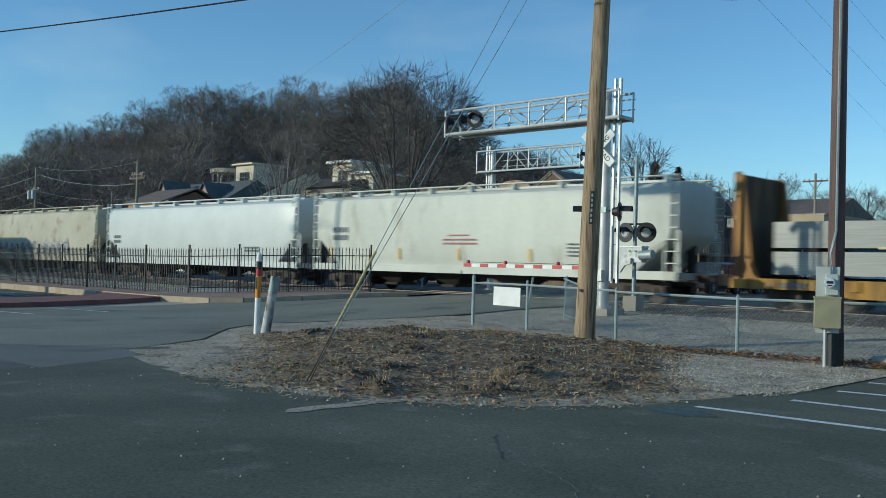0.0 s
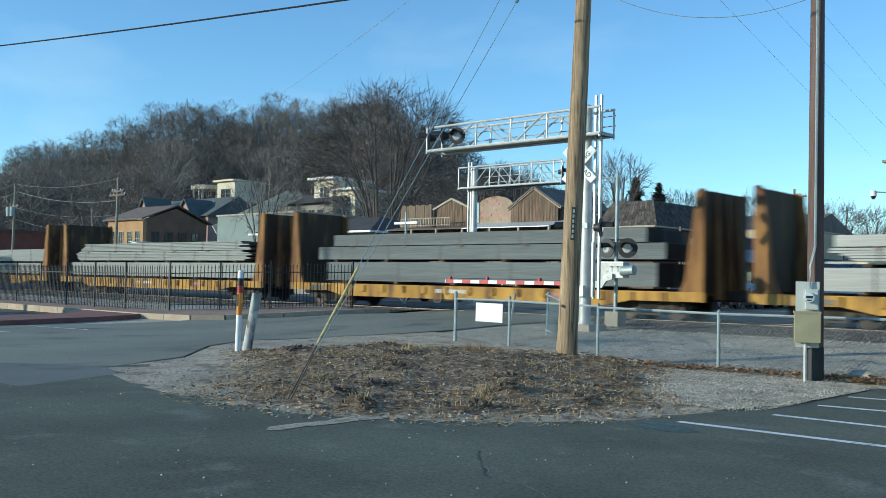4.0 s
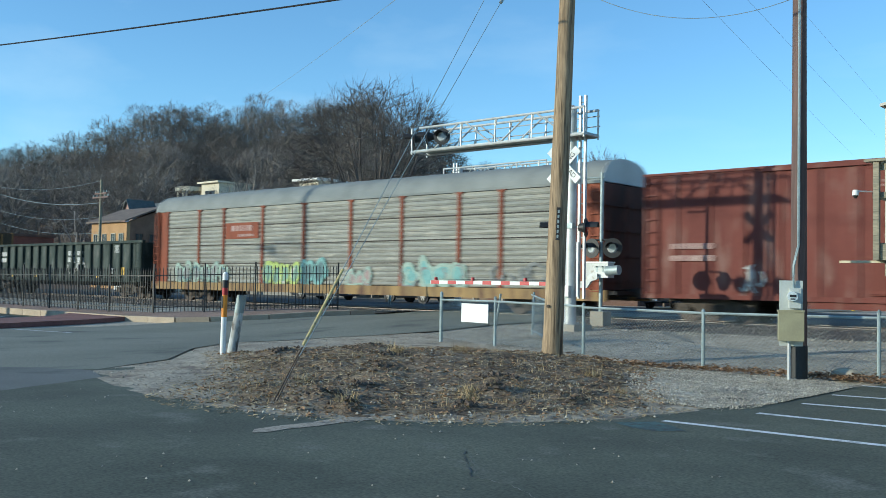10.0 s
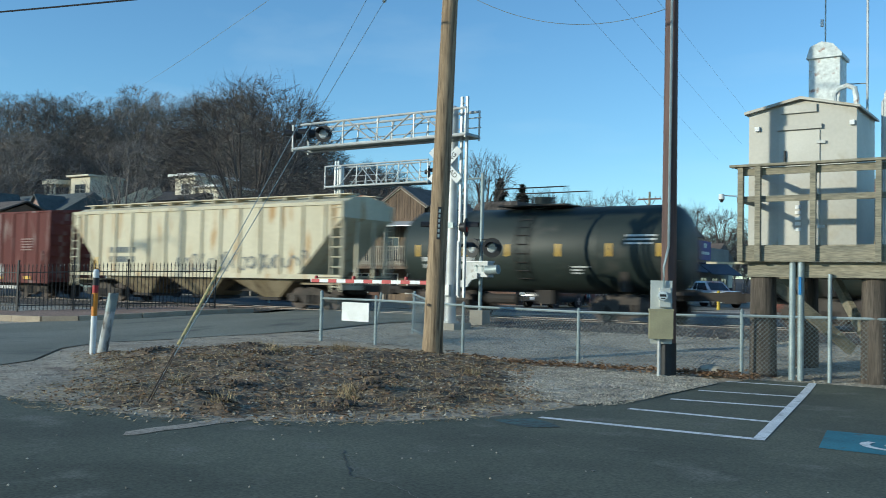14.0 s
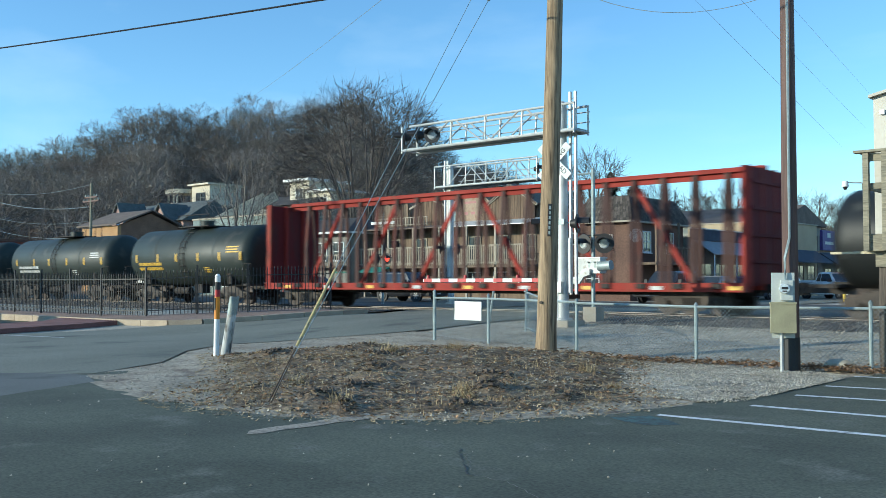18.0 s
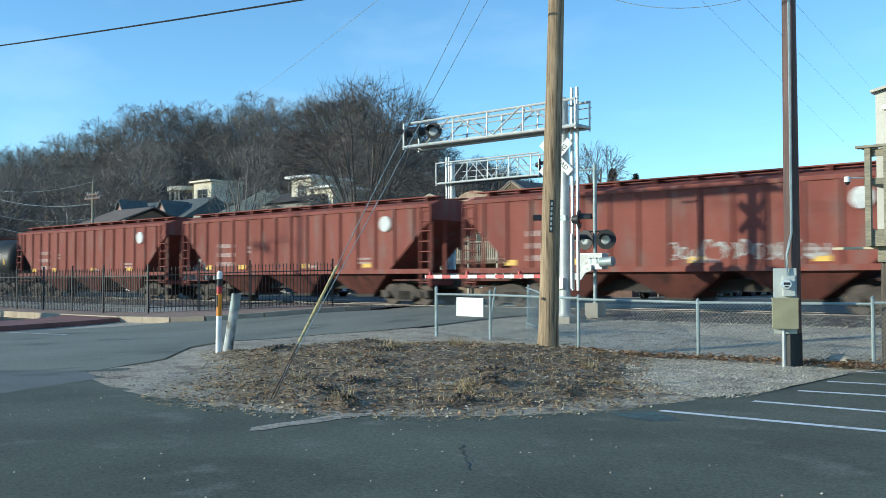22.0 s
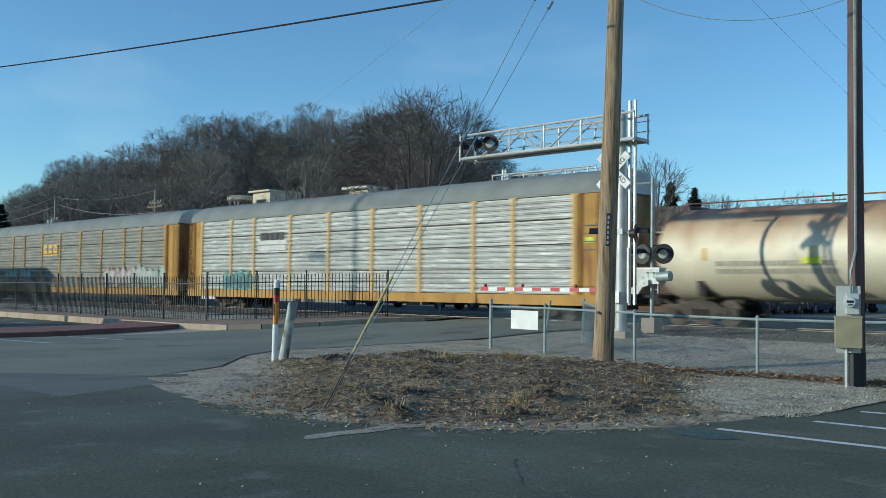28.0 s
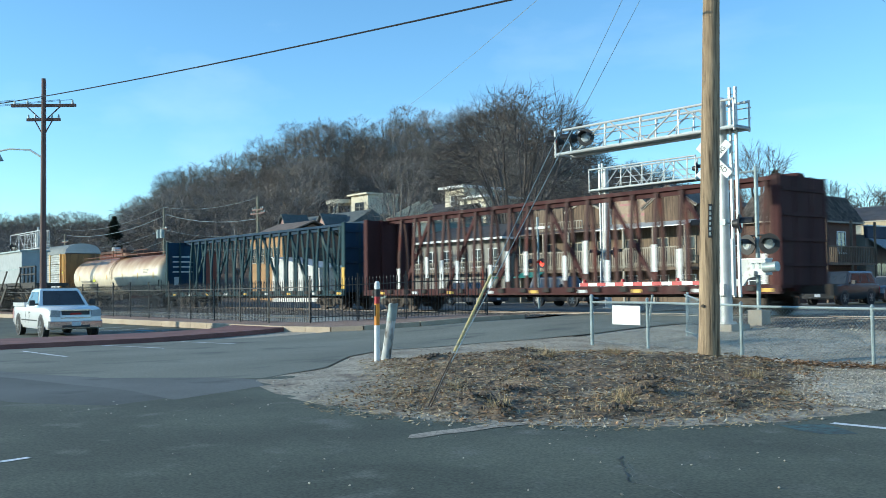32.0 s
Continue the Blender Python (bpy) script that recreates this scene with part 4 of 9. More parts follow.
def centerbeam(paint, postm, diagm, topm, endm, label, L=22.9, top=4.60, white=None, n=18):
    car = thing("centerbeam_flatcar", label, "rail car", "rail cars")
    for s in (-1, 1):
        part("side_sill", Mesh().box(0, L, min(s * 1.40, s * 1.52), max(s * 1.40, s * 1.52), 0.74, 1.02), paint, car)
        for i in range(17):
            x = 1.0 + (L - 2.0) * i / 16
            part("winch", Mesh().box(x - 0.16, x + 0.16, min(s * 1.5, s * 1.62), max(s * 1.5, s * 1.62), 0.84, 1.0), UNDER, car)
            if i % 2 == 0:
                part("reflector", Mesh().box(x + 0.35, x + 0.75, s * 1.53 - 0.004, s * 1.53 + 0.004, 0.80, 0.92), YELLOWTAPE if i % 4 == 0 else MARK, car)
    part("deck", Mesh().box(0.05, L - 0.05, -1.42, 1.42, 0.92, 1.0), endm, car)
    part("top_chord", Mesh().box(0.1, L - 0.1, -0.16, 0.16, top - 0.12, top + 0.02).box(0.1, L - 0.1, -0.03, 0.03, top - 0.3, top - 0.1), topm, car)
    step = (L - 2.6) / n
    for i in range(n + 1):
        x = 1.3 + step * i
        for s in (-1, 1):
            p = part("post", Mesh().prism([(-0.08, 0), (0.08, 0)] and [(x - 0.08, s * 0.30), (x + 0.08, s * 0.30), (x + 0.08, s * 0.20), (x - 0.08, s * 0.20)], 2, 1.0, 2.6)
                     .rings([[(x - 0.08, s * 0.30, 2.6), (x + 0.08, s * 0.30, 2.6), (x + 0.08, s * 0.20, 2.6), (x - 0.08, s * 0.20, 2.6)],
                             [(x - 0.07, s * 0.14, top - 0.1), (x + 0.07, s * 0.14, top - 0.1), (x + 0.07, s * 0.06, top - 0.1), (x - 0.07, s * 0.06, top - 0.1)]]),
                     postm, car)
            if white and i % 4 != 1 and s == -1:
                k = 1.05 + 0.5 * ((i * 7) % 3) / 2
                part("wrap_sleeve", Mesh().box(x - 0.09, x + 0.09, -0.33, -0.305, k, k + 1.0 + 0.3 * (i % 2)), white, p, "white plastic sleeve")
        if i < n and i % 3 == 0:
            a, b = ((x, 1.0), (x + step * 1.9, top - 0.3)) if i < n / 2 else ((x, top - 0.3), (min(x + step * 1.9, L - 1.2), 1.0))
            part("diagonal", Mesh().beam((a[0], 0, a[1]), (b[0], 0, b[1]), 0.16, 0.10, (0, 1, 0)), diagm, car)
    for x, d in ((0.0, 1), (L, -1)):
        bh = part("end_bulkhead", Mesh().box(min(x, x + 0.1 * d), max(x, x + 0.1 * d), -1.42, 1.42, 1.0, top - 0.12), endm, car)
        for y in (-1.42, -0.5, 0.5, 1.36):
            part("stiffener", Mesh().box(min(x - 0.02 * d, x + 0.26 * d), max(x - 0.02 * d, x + 0.26 * d), y - 0.05, y + 0.05, 0.8, top - 0.1), paint, bh)
        for z in (1.6, 2.4, 3.2, 4.0):
            part("rib", Mesh().box(min(x - 0.06 * d, x), max(x - 0.06 * d, x), -1.4, 1.4, z, z + 0.1), endm, bh)
    running_gear(car, L, 2.1)
    return car


def bundle_load(x0, L, tiers, wrapm, strapm, wood, label, seed):
    """Stacks of wrapped boards on a flatcar: tiers of (z0, z1, from, to, layers)."""
    load = thing("board_load", label, "cargo", "board loads")
    rnd = random.Random(seed)
    for z0, z1, a, b, layers in tiers:
        layers = layers * 3 if layers > 1 else 1
        for y0, y1 in ((-1.25, -0.03), (0.03, 1.25)):
            for k in range(layers):
                h = (z1 - z0) / layers
                da, db = rnd.uniform(0, 0.9) * (layers > 1), rnd.uniform(0, 0.9) * (layers > 1)
                bd = part("wrapped_slab", Mesh().box(a + da, b - db, y0, y1, z0 + k * h + 0.007, z0 + (k + 1) * h - 0.007), wrapm, load)
                # dark sheets on both ends stand for the shade inside the hollow sections
                for xe in (a + da - 0.004, b - db - 0.004):
                    part("end_face", Mesh().box(xe, xe + 0.008, y0 + 0.03, y1 - 0.03, z0 + k * h + 0.02, z0 + (k + 1) * h - 0.02), UNDER, bd)
                if k == layers - 1:
                    for x in np.arange(a + 1.5, b - 1, 2.9):
                        part("strap", Mesh().box(x - 0.03, x + 0.03, y0 - 0.006, y1 + 0.006, z0 + 0.02, z1 + 0.004), strapm, bd)
        for x in np.arange(a + 1.2, b - 0.8, 3.1):
            part("spacer", Mesh().box(x - 0.05, x + 0.05, -1.3, 1.3, z0 - 0.09, z0 + 0.012), wood, load)
    return run(load, x0)


# paints
HOP_WHITE = mat("light grey car paint", (0.62, 0.625, 0.55), (0.54, 0.545, 0.48), 0.60, 0.0, scale=0.5, fine=18, c=(0.44, 0.42, 0.35), stain=0.12, stretch=(1.2, 1.2, 0.4), contrast=0.08, spec=0.30)
HOP_SILVER = mat("pale silver car paint", (0.60, 0.625, 0.60), (0.53, 0.555, 0.53), 0.42, 0.0, scale=0.5, fine=18, contrast=0.08, spec=0.5)
HOP_TAN = mat("tan car paint", (0.50, 0.475, 0.38), (0.43, 0.40, 0.31), 0.70, 0.0, scale=0.5, fine=18, c=(0.30, 0.24, 0.17), stain=0.2, contrast=0.1, spec=0.20)
HOP_CREAM = rusty("cream car paint", (0.64, 0.58, 0.43), (0.55, 0.49, 0.355), (0.46, 0.29, 0.14), 0.2)
HOP_DIRT = rusty("soiled cream lower body", (0.34, 0.28, 0.19), (0.24, 0.19, 0.12), (0.10, 0.07, 0.05), 0.3)
OXIDE = rusty("mineral red car paint", (0.235, 0.074, 0.057), (0.185, 0.058, 0.046), (0.20, 0.11, 0.092), 0.3)
OXIDELOW = rusty("dirty red lower body", (0.15, 0.055, 0.045), (0.10, 0.04, 0.034), (0.05, 0.03, 0.025), 0.35)
BOXRED = rusty("faded boxcar red", (0.165, 0.052, 0.041), (0.125, 0.040, 0.033), (0.21, 0.12, 0.10), 0.3)
BOXBROWN = rusty("dull boxcar brown red", (0.155, 0.053, 0.047), (0.125, 0.044, 0.039), (0.26, 0.20, 0.18), 0.2)
BOXDOOR = rusty("boxcar door red", (0.17, 0.053, 0.04), (0.14, 0.045, 0.034), (0.13, 0.06, 0.05), 0.2)
RACKSILL = rusty("dirty yellow sill paint", (0.33, 0.215, 0.095), (0.22, 0.15, 0.08), (0.12, 0.07, 0.05), 0.45)
GONGREEN = rusty("dark green car paint", (0.026, 0.040, 0.035), (0.017, 0.028, 0.025), (0.060, 0.072, 0.064), 0.3, rough=0.6)
GONSCUFF = rusty("scuffed green panel", (0.070, 0.088, 0.080), (0.036, 0.050, 0.045), (0.12, 0.125, 0.115), 0.35, scale=1.3)
FLATRUST = rusty("rusty yellow bulkhead paint", (0.33, 0.17, 0.06), (0.20, 0.10, 0.042), (0.115, 0.058, 0.034), 0.5)
FLATYELLOW = rusty("yellow flatcar paint", (0.50, 0.285, 0.07), (0.35, 0.195, 0.05), (0.13, 0.075, 0.04), 0.52)
BULKBROWN = rusty("brown bulkhead lining", (0.085, 0.056, 0.034), (0.052, 0.035, 0.024), (0.20, 0.105, 0.045), 0.25)
RACKYELLOW = rusty("rack yellow paint", (0.50, 0.29, 0.09), (0.41, 0.235, 0.075), (0.26, 0.12, 0.055), 0.24)
RACKPOST = mat("faded yellow post", (0.66, 0.40, 0.12), (0.57, 0.36, 0.12), 0.65, scale=1.0)
RACKBROWN = rusty("rack brown paint", (0.25, 0.075, 0.042), (0.20, 0.062, 0.038), (0.12, 0.05, 0.035), 0.2)
SCREEN = mat("galvanised screen", (0.485, 0.49, 0.455), (0.355, 0.36, 0.335), 0.42, 0.0, scale=1.1, fine=14, c=(0.66, 0.67, 0.63), stain=0.3, stretch=(0.45, 0.45, 3.0), contrast=0.28, spec=0.5)
# end door paints: rack paints darkened, the shade of the ends in the colour
ENDDARK = rusty("brown end door paint darkened for shade", (0.10, 0.045, 0.032), (0.07, 0.034, 0.026), (0.04, 0.03, 0.025), 0.3)
ENDSHADE = rusty("stained yellow end door paint darkened for shade", (0.29, 0.175, 0.08), (0.20, 0.12, 0.058), (0.10, 0.06, 0.04), 0.35)
SLOT = mat("dark slots", (0.11, 0.11, 0.10), (0.16, 0.16, 0.145), 0.8)
SCREENDULL = mat("dull screen", (0.275, 0.275, 0.242), (0.205, 0.202, 0.175), 0.60, 0.0, scale=1.1, fine=14, c=(0.34, 0.32, 0.27), stain=0.3, stretch=(0.45, 0.45, 3.0), contrast=0.26, spec=0.35)
RACKROOF = mat("galvanised roof", (0.235, 0.25, 0.238), (0.19, 0.203, 0.195), 0.70, 0.0, scale=0.8, fine=20, contrast=0.08, spec=0.20)
TANKGREEN = mat("dark grey green tank paint", (0.031, 0.041, 0.036), (0.024, 0.032, 0.028), 0.50, 0.0, scale=0.5, fine=20, c=(0.065, 0.065, 0.055), stain=0.1, contrast=0.08, spec=0.35)
TANKBLACK = mat("black tank paint", (0.017, 0.019, 0.019), (0.013, 0.015, 0.015), 0.50, 0.0, scale=0.5, fine=20, c=(0.045, 0.045, 0.04), stain=0.1, contrast=0.08, spec=0.35)
TANKRUST = None
BEAMRED = rusty("bright red beam paint", (0.31, 0.045, 0.034), (0.25, 0.036, 0.028), (0.16, 0.06, 0.04), 0.2)
BEAMPOST = rusty("worn brown posts", (0.105, 0.060, 0.052), (0.075, 0.044, 0.039), (0.15, 0.045, 0.035), 0.2)
BEAMEND = rusty("dull red bulkhead", (0.15, 0.022, 0.024), (0.11, 0.018, 0.02), (0.10, 0.03, 0.03), 0.25)
BEAMBLUE = rusty("blue green beam paint", (0.030, 0.068, 0.078), (0.020, 0.045, 0.054), (0.10, 0.12, 0.11), 0.15)
BEAMNAVY = rusty("navy bulkhead", (0.020, 0.050, 0.090), (0.016, 0.038, 0.065), (0.05, 0.06, 0.06), 0.15)
BEAMDARK = rusty("dark rust red beam", (0.072, 0.026, 0.025), (0.052, 0.020, 0.020), (0.10, 0.062, 0.055), 0.25)
BEAMBROWN = rusty("dark brown bulkhead", (0.058, 0.023, 0.023), (0.040, 0.018, 0.018), (0.05, 0.025, 0.022), 0.3)
SLEEVE = mat("white plastic", (0.78, 0.78, 0.76), (0.66, 0.66, 0.64), 0.5)
WRAP = mat("pale steel sections", (0.27, 0.275, 0.255), (0.19, 0.195, 0.182), 0.32, 0.0, scale=0.4, fine=6, stretch=(0.15, 2, 5), contrast=0.2, spec=0.8)
WRAPDULL = mat("dull grey steel sections", (0.25, 0.258, 0.238), (0.17, 0.176, 0.165), 0.42, 0.0, scale=0.4, fine=6, stretch=(0.15, 2, 5), contrast=0.25, spec=0.5)
WRAPBROWN = mat("grey steel sections with a brown cast", (0.172, 0.166, 0.160), (0.118, 0.112, 0.110), 0.65, 0.0, scale=0.4, fine=8, stretch=(0.15, 2, 6), contrast=0.25, spec=0.20)
WRAPGREY = mat("grey steel sections", (0.136, 0.154, 0.154), (0.099, 0.109, 0.112), 0.65, 0.0, scale=0.4, fine=8, stretch=(0.15, 2, 6), contrast=0.25, spec=0.20)
STRAP = mat("dark strap", (0.06, 0.06, 0.055), rough=0.6)
STRAPDARK = mat("dark steel strap", (0.07, 0.065, 0.065), (0.05, 0.047, 0.047), 0.6)
DUNNAGE = mat("dunnage timber", (0.20, 0.13, 0.08), (0.13, 0.085, 0.055), 0.9)


def rust_top_tank():
    """Cream tank paint with rust bleeding down from the top."""
    m = bpy.data.materials.new("cream tank paint with rust")
    m.use_nodes = True
    nt = m.node_tree
    link = nt.links.new
    bsdf = nt.nodes["Principled BSDF"]
    co = nt.nodes.new("ShaderNodeTexCoord")
    sep = nt.nodes.new("ShaderNodeSeparateXYZ")
    link(co.outputs["Object"], sep.inputs[0])
    mp = nt.nodes.new("ShaderNodeMapping")
    mp.inputs["Scale"].default_value = (0.8, 0.5, 0.5)
    link(co.outputs["Object"], mp.inputs[0])
    n1 = nt.nodes.new("ShaderNodeTexNoise")
    n1.inputs["Scale"].default_value, n1.inputs["Detail"].default_value = 1.3, 8
    link(mp.outputs[0], n1.inputs[0])
    add = nt.nodes.new("ShaderNodeMath")
    add.operation = "MULTIPLY_ADD"
    add.inputs[1].default_value = 1.7
    link(n1.outputs[0], add.inputs[0]), link(sep.outputs[2], add.inputs[2])
    r = nt.nodes.new("ShaderNodeValToRGB")
    e = r.color_ramp.elements
    e[0].position, e[0].color = 0.56, (0.74, 0.66, 0.50, 1)
    e[1].position, e[1].color = 0.91, (0.27, 0.12, 0.06, 1)
    e.new(0.72).color = (0.55, 0.40, 0.255, 1)
    e.new(0.34).color = (0.50, 0.45, 0.35, 1)
    mr = nt.nodes.new("ShaderNodeMapRange")
    mr.inputs[1].default_value, mr.inputs[2].default_value = 0.9, 5.0
    link(add.outputs[0], mr.inputs[0]), link(mr.outputs[0], r.inputs[0])
    link(r.outputs[0], bsdf.inputs["Base Color"])
    bsdf.inputs["Roughness"].default_value = 0.5
    return m


TANKRUST = rust_top_tank()

# the cars, from the head of what is seen to the last one; places at 16 s
c = covered_hopper_round(HOP_TAN, "tan covered hopper with sprayed paint along its foot", 16.7, 2)
graffiti(c, 2.0, 1.1, 11, 1.0, (GRAF[1], GRAF[4], GRAF[5]), -1.535, 3, 12)
run(c, -310.24)
run(copy_thing(c, Matrix.Identity(4)), -328.44)
c = covered_hopper_round(HOP_SILVER, "pale silver covered hopper with smooth rounded sides", 18.4, 3)
bars(c, 1.0, 2.35, 2, 0.8, 0.17, 0.1, MARKDARK, -1.53, 4)
bars(c, 14.2, 1.75, 2, 1.2, 0.09, 0.06, MARKDARK, -1.53, 5)
run(c, -292.36)
c = covered_hopper_round(HOP_WHITE, "light grey covered hopper with curved sides", 18.4, 4)
bars(c, 1.45, 2.62, 2, 1.0, 0.22, 0.12, MARKDARK, -1.53, 6)
bars(c, 8.4, 2.28, 1, 1.1, 0.06, 0.1, MARKRED, -1.53, 7)
bars(c, 8.1, 2.12, 2, 1.8, 0.07, 0.08, MARKRED, -1.53, 8)
bars(c, 14.1, 1.95, 4, 0.7, 0.06, 0.07, MARKDARK, -1.53, 9)
for x in (1.3, 5.6, 8.9, 12.4, 16.2):
    plate(c, "reflector", x, x + 0.1, 1.3, 1.75, YELLOWTAPE, -1.53)
run(c, -272.85)

flat = bulkhead_flat(FLATYELLOW, BULKBROWN, "yellow bulkhead flatcar with brown lined ends, streaked with rust", 20.2)
bars(flat, 1.2, 0.82, 1, 1.4, 0.16, 0.1, MARKDARK, -1.55, 12)
bars(flat, 9.0, 0.80, 1, 1.8, 0.14, 0.1, MARK, -1.55, 13)
bars(flat, 14.5, 0.80, 1, 1.0, 0.14, 0.1, MARKRED, -1.55, 14)
run(flat, -252.63)
for x in (-230.45, -208.2, -186.49, -164.4):
    run(copy_thing(flat, Matrix.Identity(4)), x)
bundle_load(-252.63, 20.2, [(1.05, 1.74, 1.2, 19.2, 1), (1.84, 2.62, 1.2, 19.2, 1)], WRAP, STRAP, DUNNAGE, "two tiers of long pale wrapped board bundles on a flatcar", 1)
bundle_load(-230.45, 20.2, [(1.05, 1.80, 0.5, 19.2, 1), (1.90, 2.40, 0.9, 19.0, 2), (2.42, 2.86, 1.6, 18.8, 2)], WRAPDULL, STRAP, DUNNAGE, "dull grey board bundles stacked in uneven tiers on a flatcar", 2)
bundle_load(-208.2, 20.2, [(1.05, 1.85, 2.2, 18.4, 1), (1.95, 2.50, 1.6, 18.7, 1), (2.52, 3.0, 2.6, 18.0, 1)], WRAPGREY, STRAP, DUNNAGE, "grey wrapped bundles stacked in tiers on a flatcar", 3)
bundle_load(-186.49, 20.2, [(1.05, 1.72, 1.9, 17.9, 1), (1.82, 2.28, 2.0, 17.9, 2), (2.30, 2.64, 2.3, 17.2, 1)], WRAP, STRAP, DUNNAGE, "pale ribbed bundles in three tiers on a flatcar", 4)
bundle_load(-164.4, 20.2, [(1.05, 1.70, 5.0, 17.9, 1), (1.82, 2.40, 5.1, 17.9, 1), (2.43, 2.98, 5.6, 15.6, 1)], WRAPBROWN, STRAPDARK, DUNNAGE, "grey steel sections in three stepped tiers on a flatcar", 5)

c = gondola(GONGREEN, "dark green gondola with ribbed sides and scuffed lettering", 20.5, 2.98)
for x, w, k in ((2.2, 0.9, 15), (3.4, 0.8, 16), (12.3, 0.7, 17), (13.4, 0.7, 18)):
    bars(c, x, 2.6, 2, w, 0.26, 0.12, MARK, -1.455, k)
graffiti(c, 12.2, 1.1, 2.2, 1.0, (GRAF[1],), -1.455, 19, 4)
for x in (0.9, 4.9, 8.1, 15.6):
    plate(c, "reflector", x, x + 0.55, 1.02, 1.2, YELLOWTAPE, -1.455)
plate(c, "reflector", 18.0, 18.6, 1.2, 1.65, YELLOWTAPE, -1.455)
for k, x in enumerate((6.2, 17.0)):
    bars(c, x, 1.95 if k == 0 else 1.6, 2, 0.45, 0.12, 0.06, MARK, -1.455, 20 + k)
bars(c, 17.6, 2.85, 4, 0.6, 0.06, 0.05, MARK, -1.455, 23)
run(c, -142.45)

c, _ = autorack(RACKBROWN, RACKBROWN, SCREENDULL, RACKROOF, "grey screened autorack with brown posts and sprayed paint", 5, RACKSILL)
plate(c, "logo_panel", 6.4, 8.95, 3.0, 3.75, RACKBROWN, -HALF + 0.01)
bars(c, 6.9, 3.62, 1, 1.6, 0.26, 0.1, MARKPINK, -HALF, 24)
bars(c, 7.4, 3.22, 1, 1.2, 0.12, 0.1, MARKPINK, -HALF, 25)
for x, z, w, h, ms, k in ((2.2, 0.85, 4.5, 1.15, (GRAF[0], GRAF[4], GRAF[7]), 26), (9.4, 0.75, 1.3, 1.3, (GRAF[3], GRAF[6], GRAF[7]), 27), (10.6, 0.75, 1.4, 1.3, (GRAF[3], GRAF[6], GRAF[1]), 28), (12.1, 0.75, 1.6, 1.5, (GRAF[2], GRAF[7]), 28),
                          (15.0, 0.8, 1.5, 0.9, (GRAF[0], GRAF[5], GRAF[4]), 29), (18.2, 0.75, 3.4, 1.25, (GRAF[0], GRAF[2], GRAF[4]), 30), (22.6, 0.9, 2.6, 1.2, (GRAF[4],), 31)):
    graffiti(c, x, z, w, h, ms, -HALF, k, max(3, int(w * 1.4)))
run(c, -120.93)

c = boxcar(BOXRED, BOXDOOR, BOXRED, "faded red boxcar with double doors and green sprayed paint", 18.7, 4.62, (6.9, 11.3), 6)
bars(c, 1.0, 2.42, 2, 1.45, 0.17, 0.20, MARKPINK, -1.56, 32)
bars(c, 7.3, 4.05, 2, 0.7, 0.06, 0.06, MARKPINK, -1.60, 33)
bars(c, 7.4, 2.6, 2, 0.7, 0.10, 0.16, MARKPINK, -1.60, 133)
bars(c, 10.2, 2.55, 2, 0.5, 0.12, 0.12, MARKPINK, -1.60, 134)
bars(c, 9.9, 3.9, 4, 0.5, 0.10, 0.07, MARKPINK, -1.60, 34)
for k in range(4):
    bars(c, 14.9 + 0.62 * k, 2.95, 4, 0.28, 0.07, 0.06, MARKPINK, -1.56, 35 + 100 * k)
plate(c, "notice_panel", 16.3, 17.1, 1.75, 2.15, MARKPINK, -1.56, "faded pale notice panel")
_m = Mesh().tube((16.65, -1.60, 3.72), (16.65, -1.56, 3.72), 0.36, n=20)
part("round_emblem", _m, MARKPINK, c, "faded pale round emblem")
graffiti(c, 12.1, 0.85, 5.2, 1.6, (GRAF[0], GRAF[6], GRAF[7]), -1.565, 36, 6)
graffiti(c, 3.2, 0.9, 0.9, 1.0, (GRAF[1],), -1.565, 37, 2)
run(c, -92.08)

c = boxcar(BOXBROWN, BOXBROWN, BOXBROWN, "dull brown-red boxcar with a single door and pale scrawls", 18.65, 4.22, (7.4, 10.9), 7, 1.0)
bars(c, 0.8, 2.2, 2, 1.9, 0.22, 0.26, MARKPINK, -1.56, 39)
bars(c, 8.2, 3.5, 3, 0.9, 0.08, 0.08, MARKPINK, -1.60, 40)
bars(c, 16.3, 2.9, 5, 0.9, 0.06, 0.07, MARKPINK, -1.56, 41)
graffiti(c, 2.6, 0.9, 2.4, 0.8, (GRAF[1],), -1.565, 42, 6)
graffiti(c, 12.0, 0.9, 2.8, 0.85, (GRAF[5], GRAF[1]), -1.565, 43, 5)
for x in (0.6, 4.0, 11.6, 14.2, 16.6):
    plate(c, "reflector", x, x + 0.5, 0.9, 1.05, YELLOWTAPE, -1.56)
run(c, -71.62)

c = covered_hopper_ribbed(HOP_CREAM, HOP_DIRT, "cream covered hopper with rust stains and dark scrawls", 16.8, 4.05, 1.28, 14, 8, HOP_DIRT)
bars(c, 2.9, 2.45, 2, 1.8, 0.26, 0.16, MARKDARK, -1.475, 44)
graffiti(c, 7.5, 1.35, 7.5, 0.9, (GRAF[4],), -1.475, 45, 22)
plate(c, "reflector", 1.85, 1.97, 1.4, 2.0, YELLOWTAPE, -1.475)
run(c, -51.29)

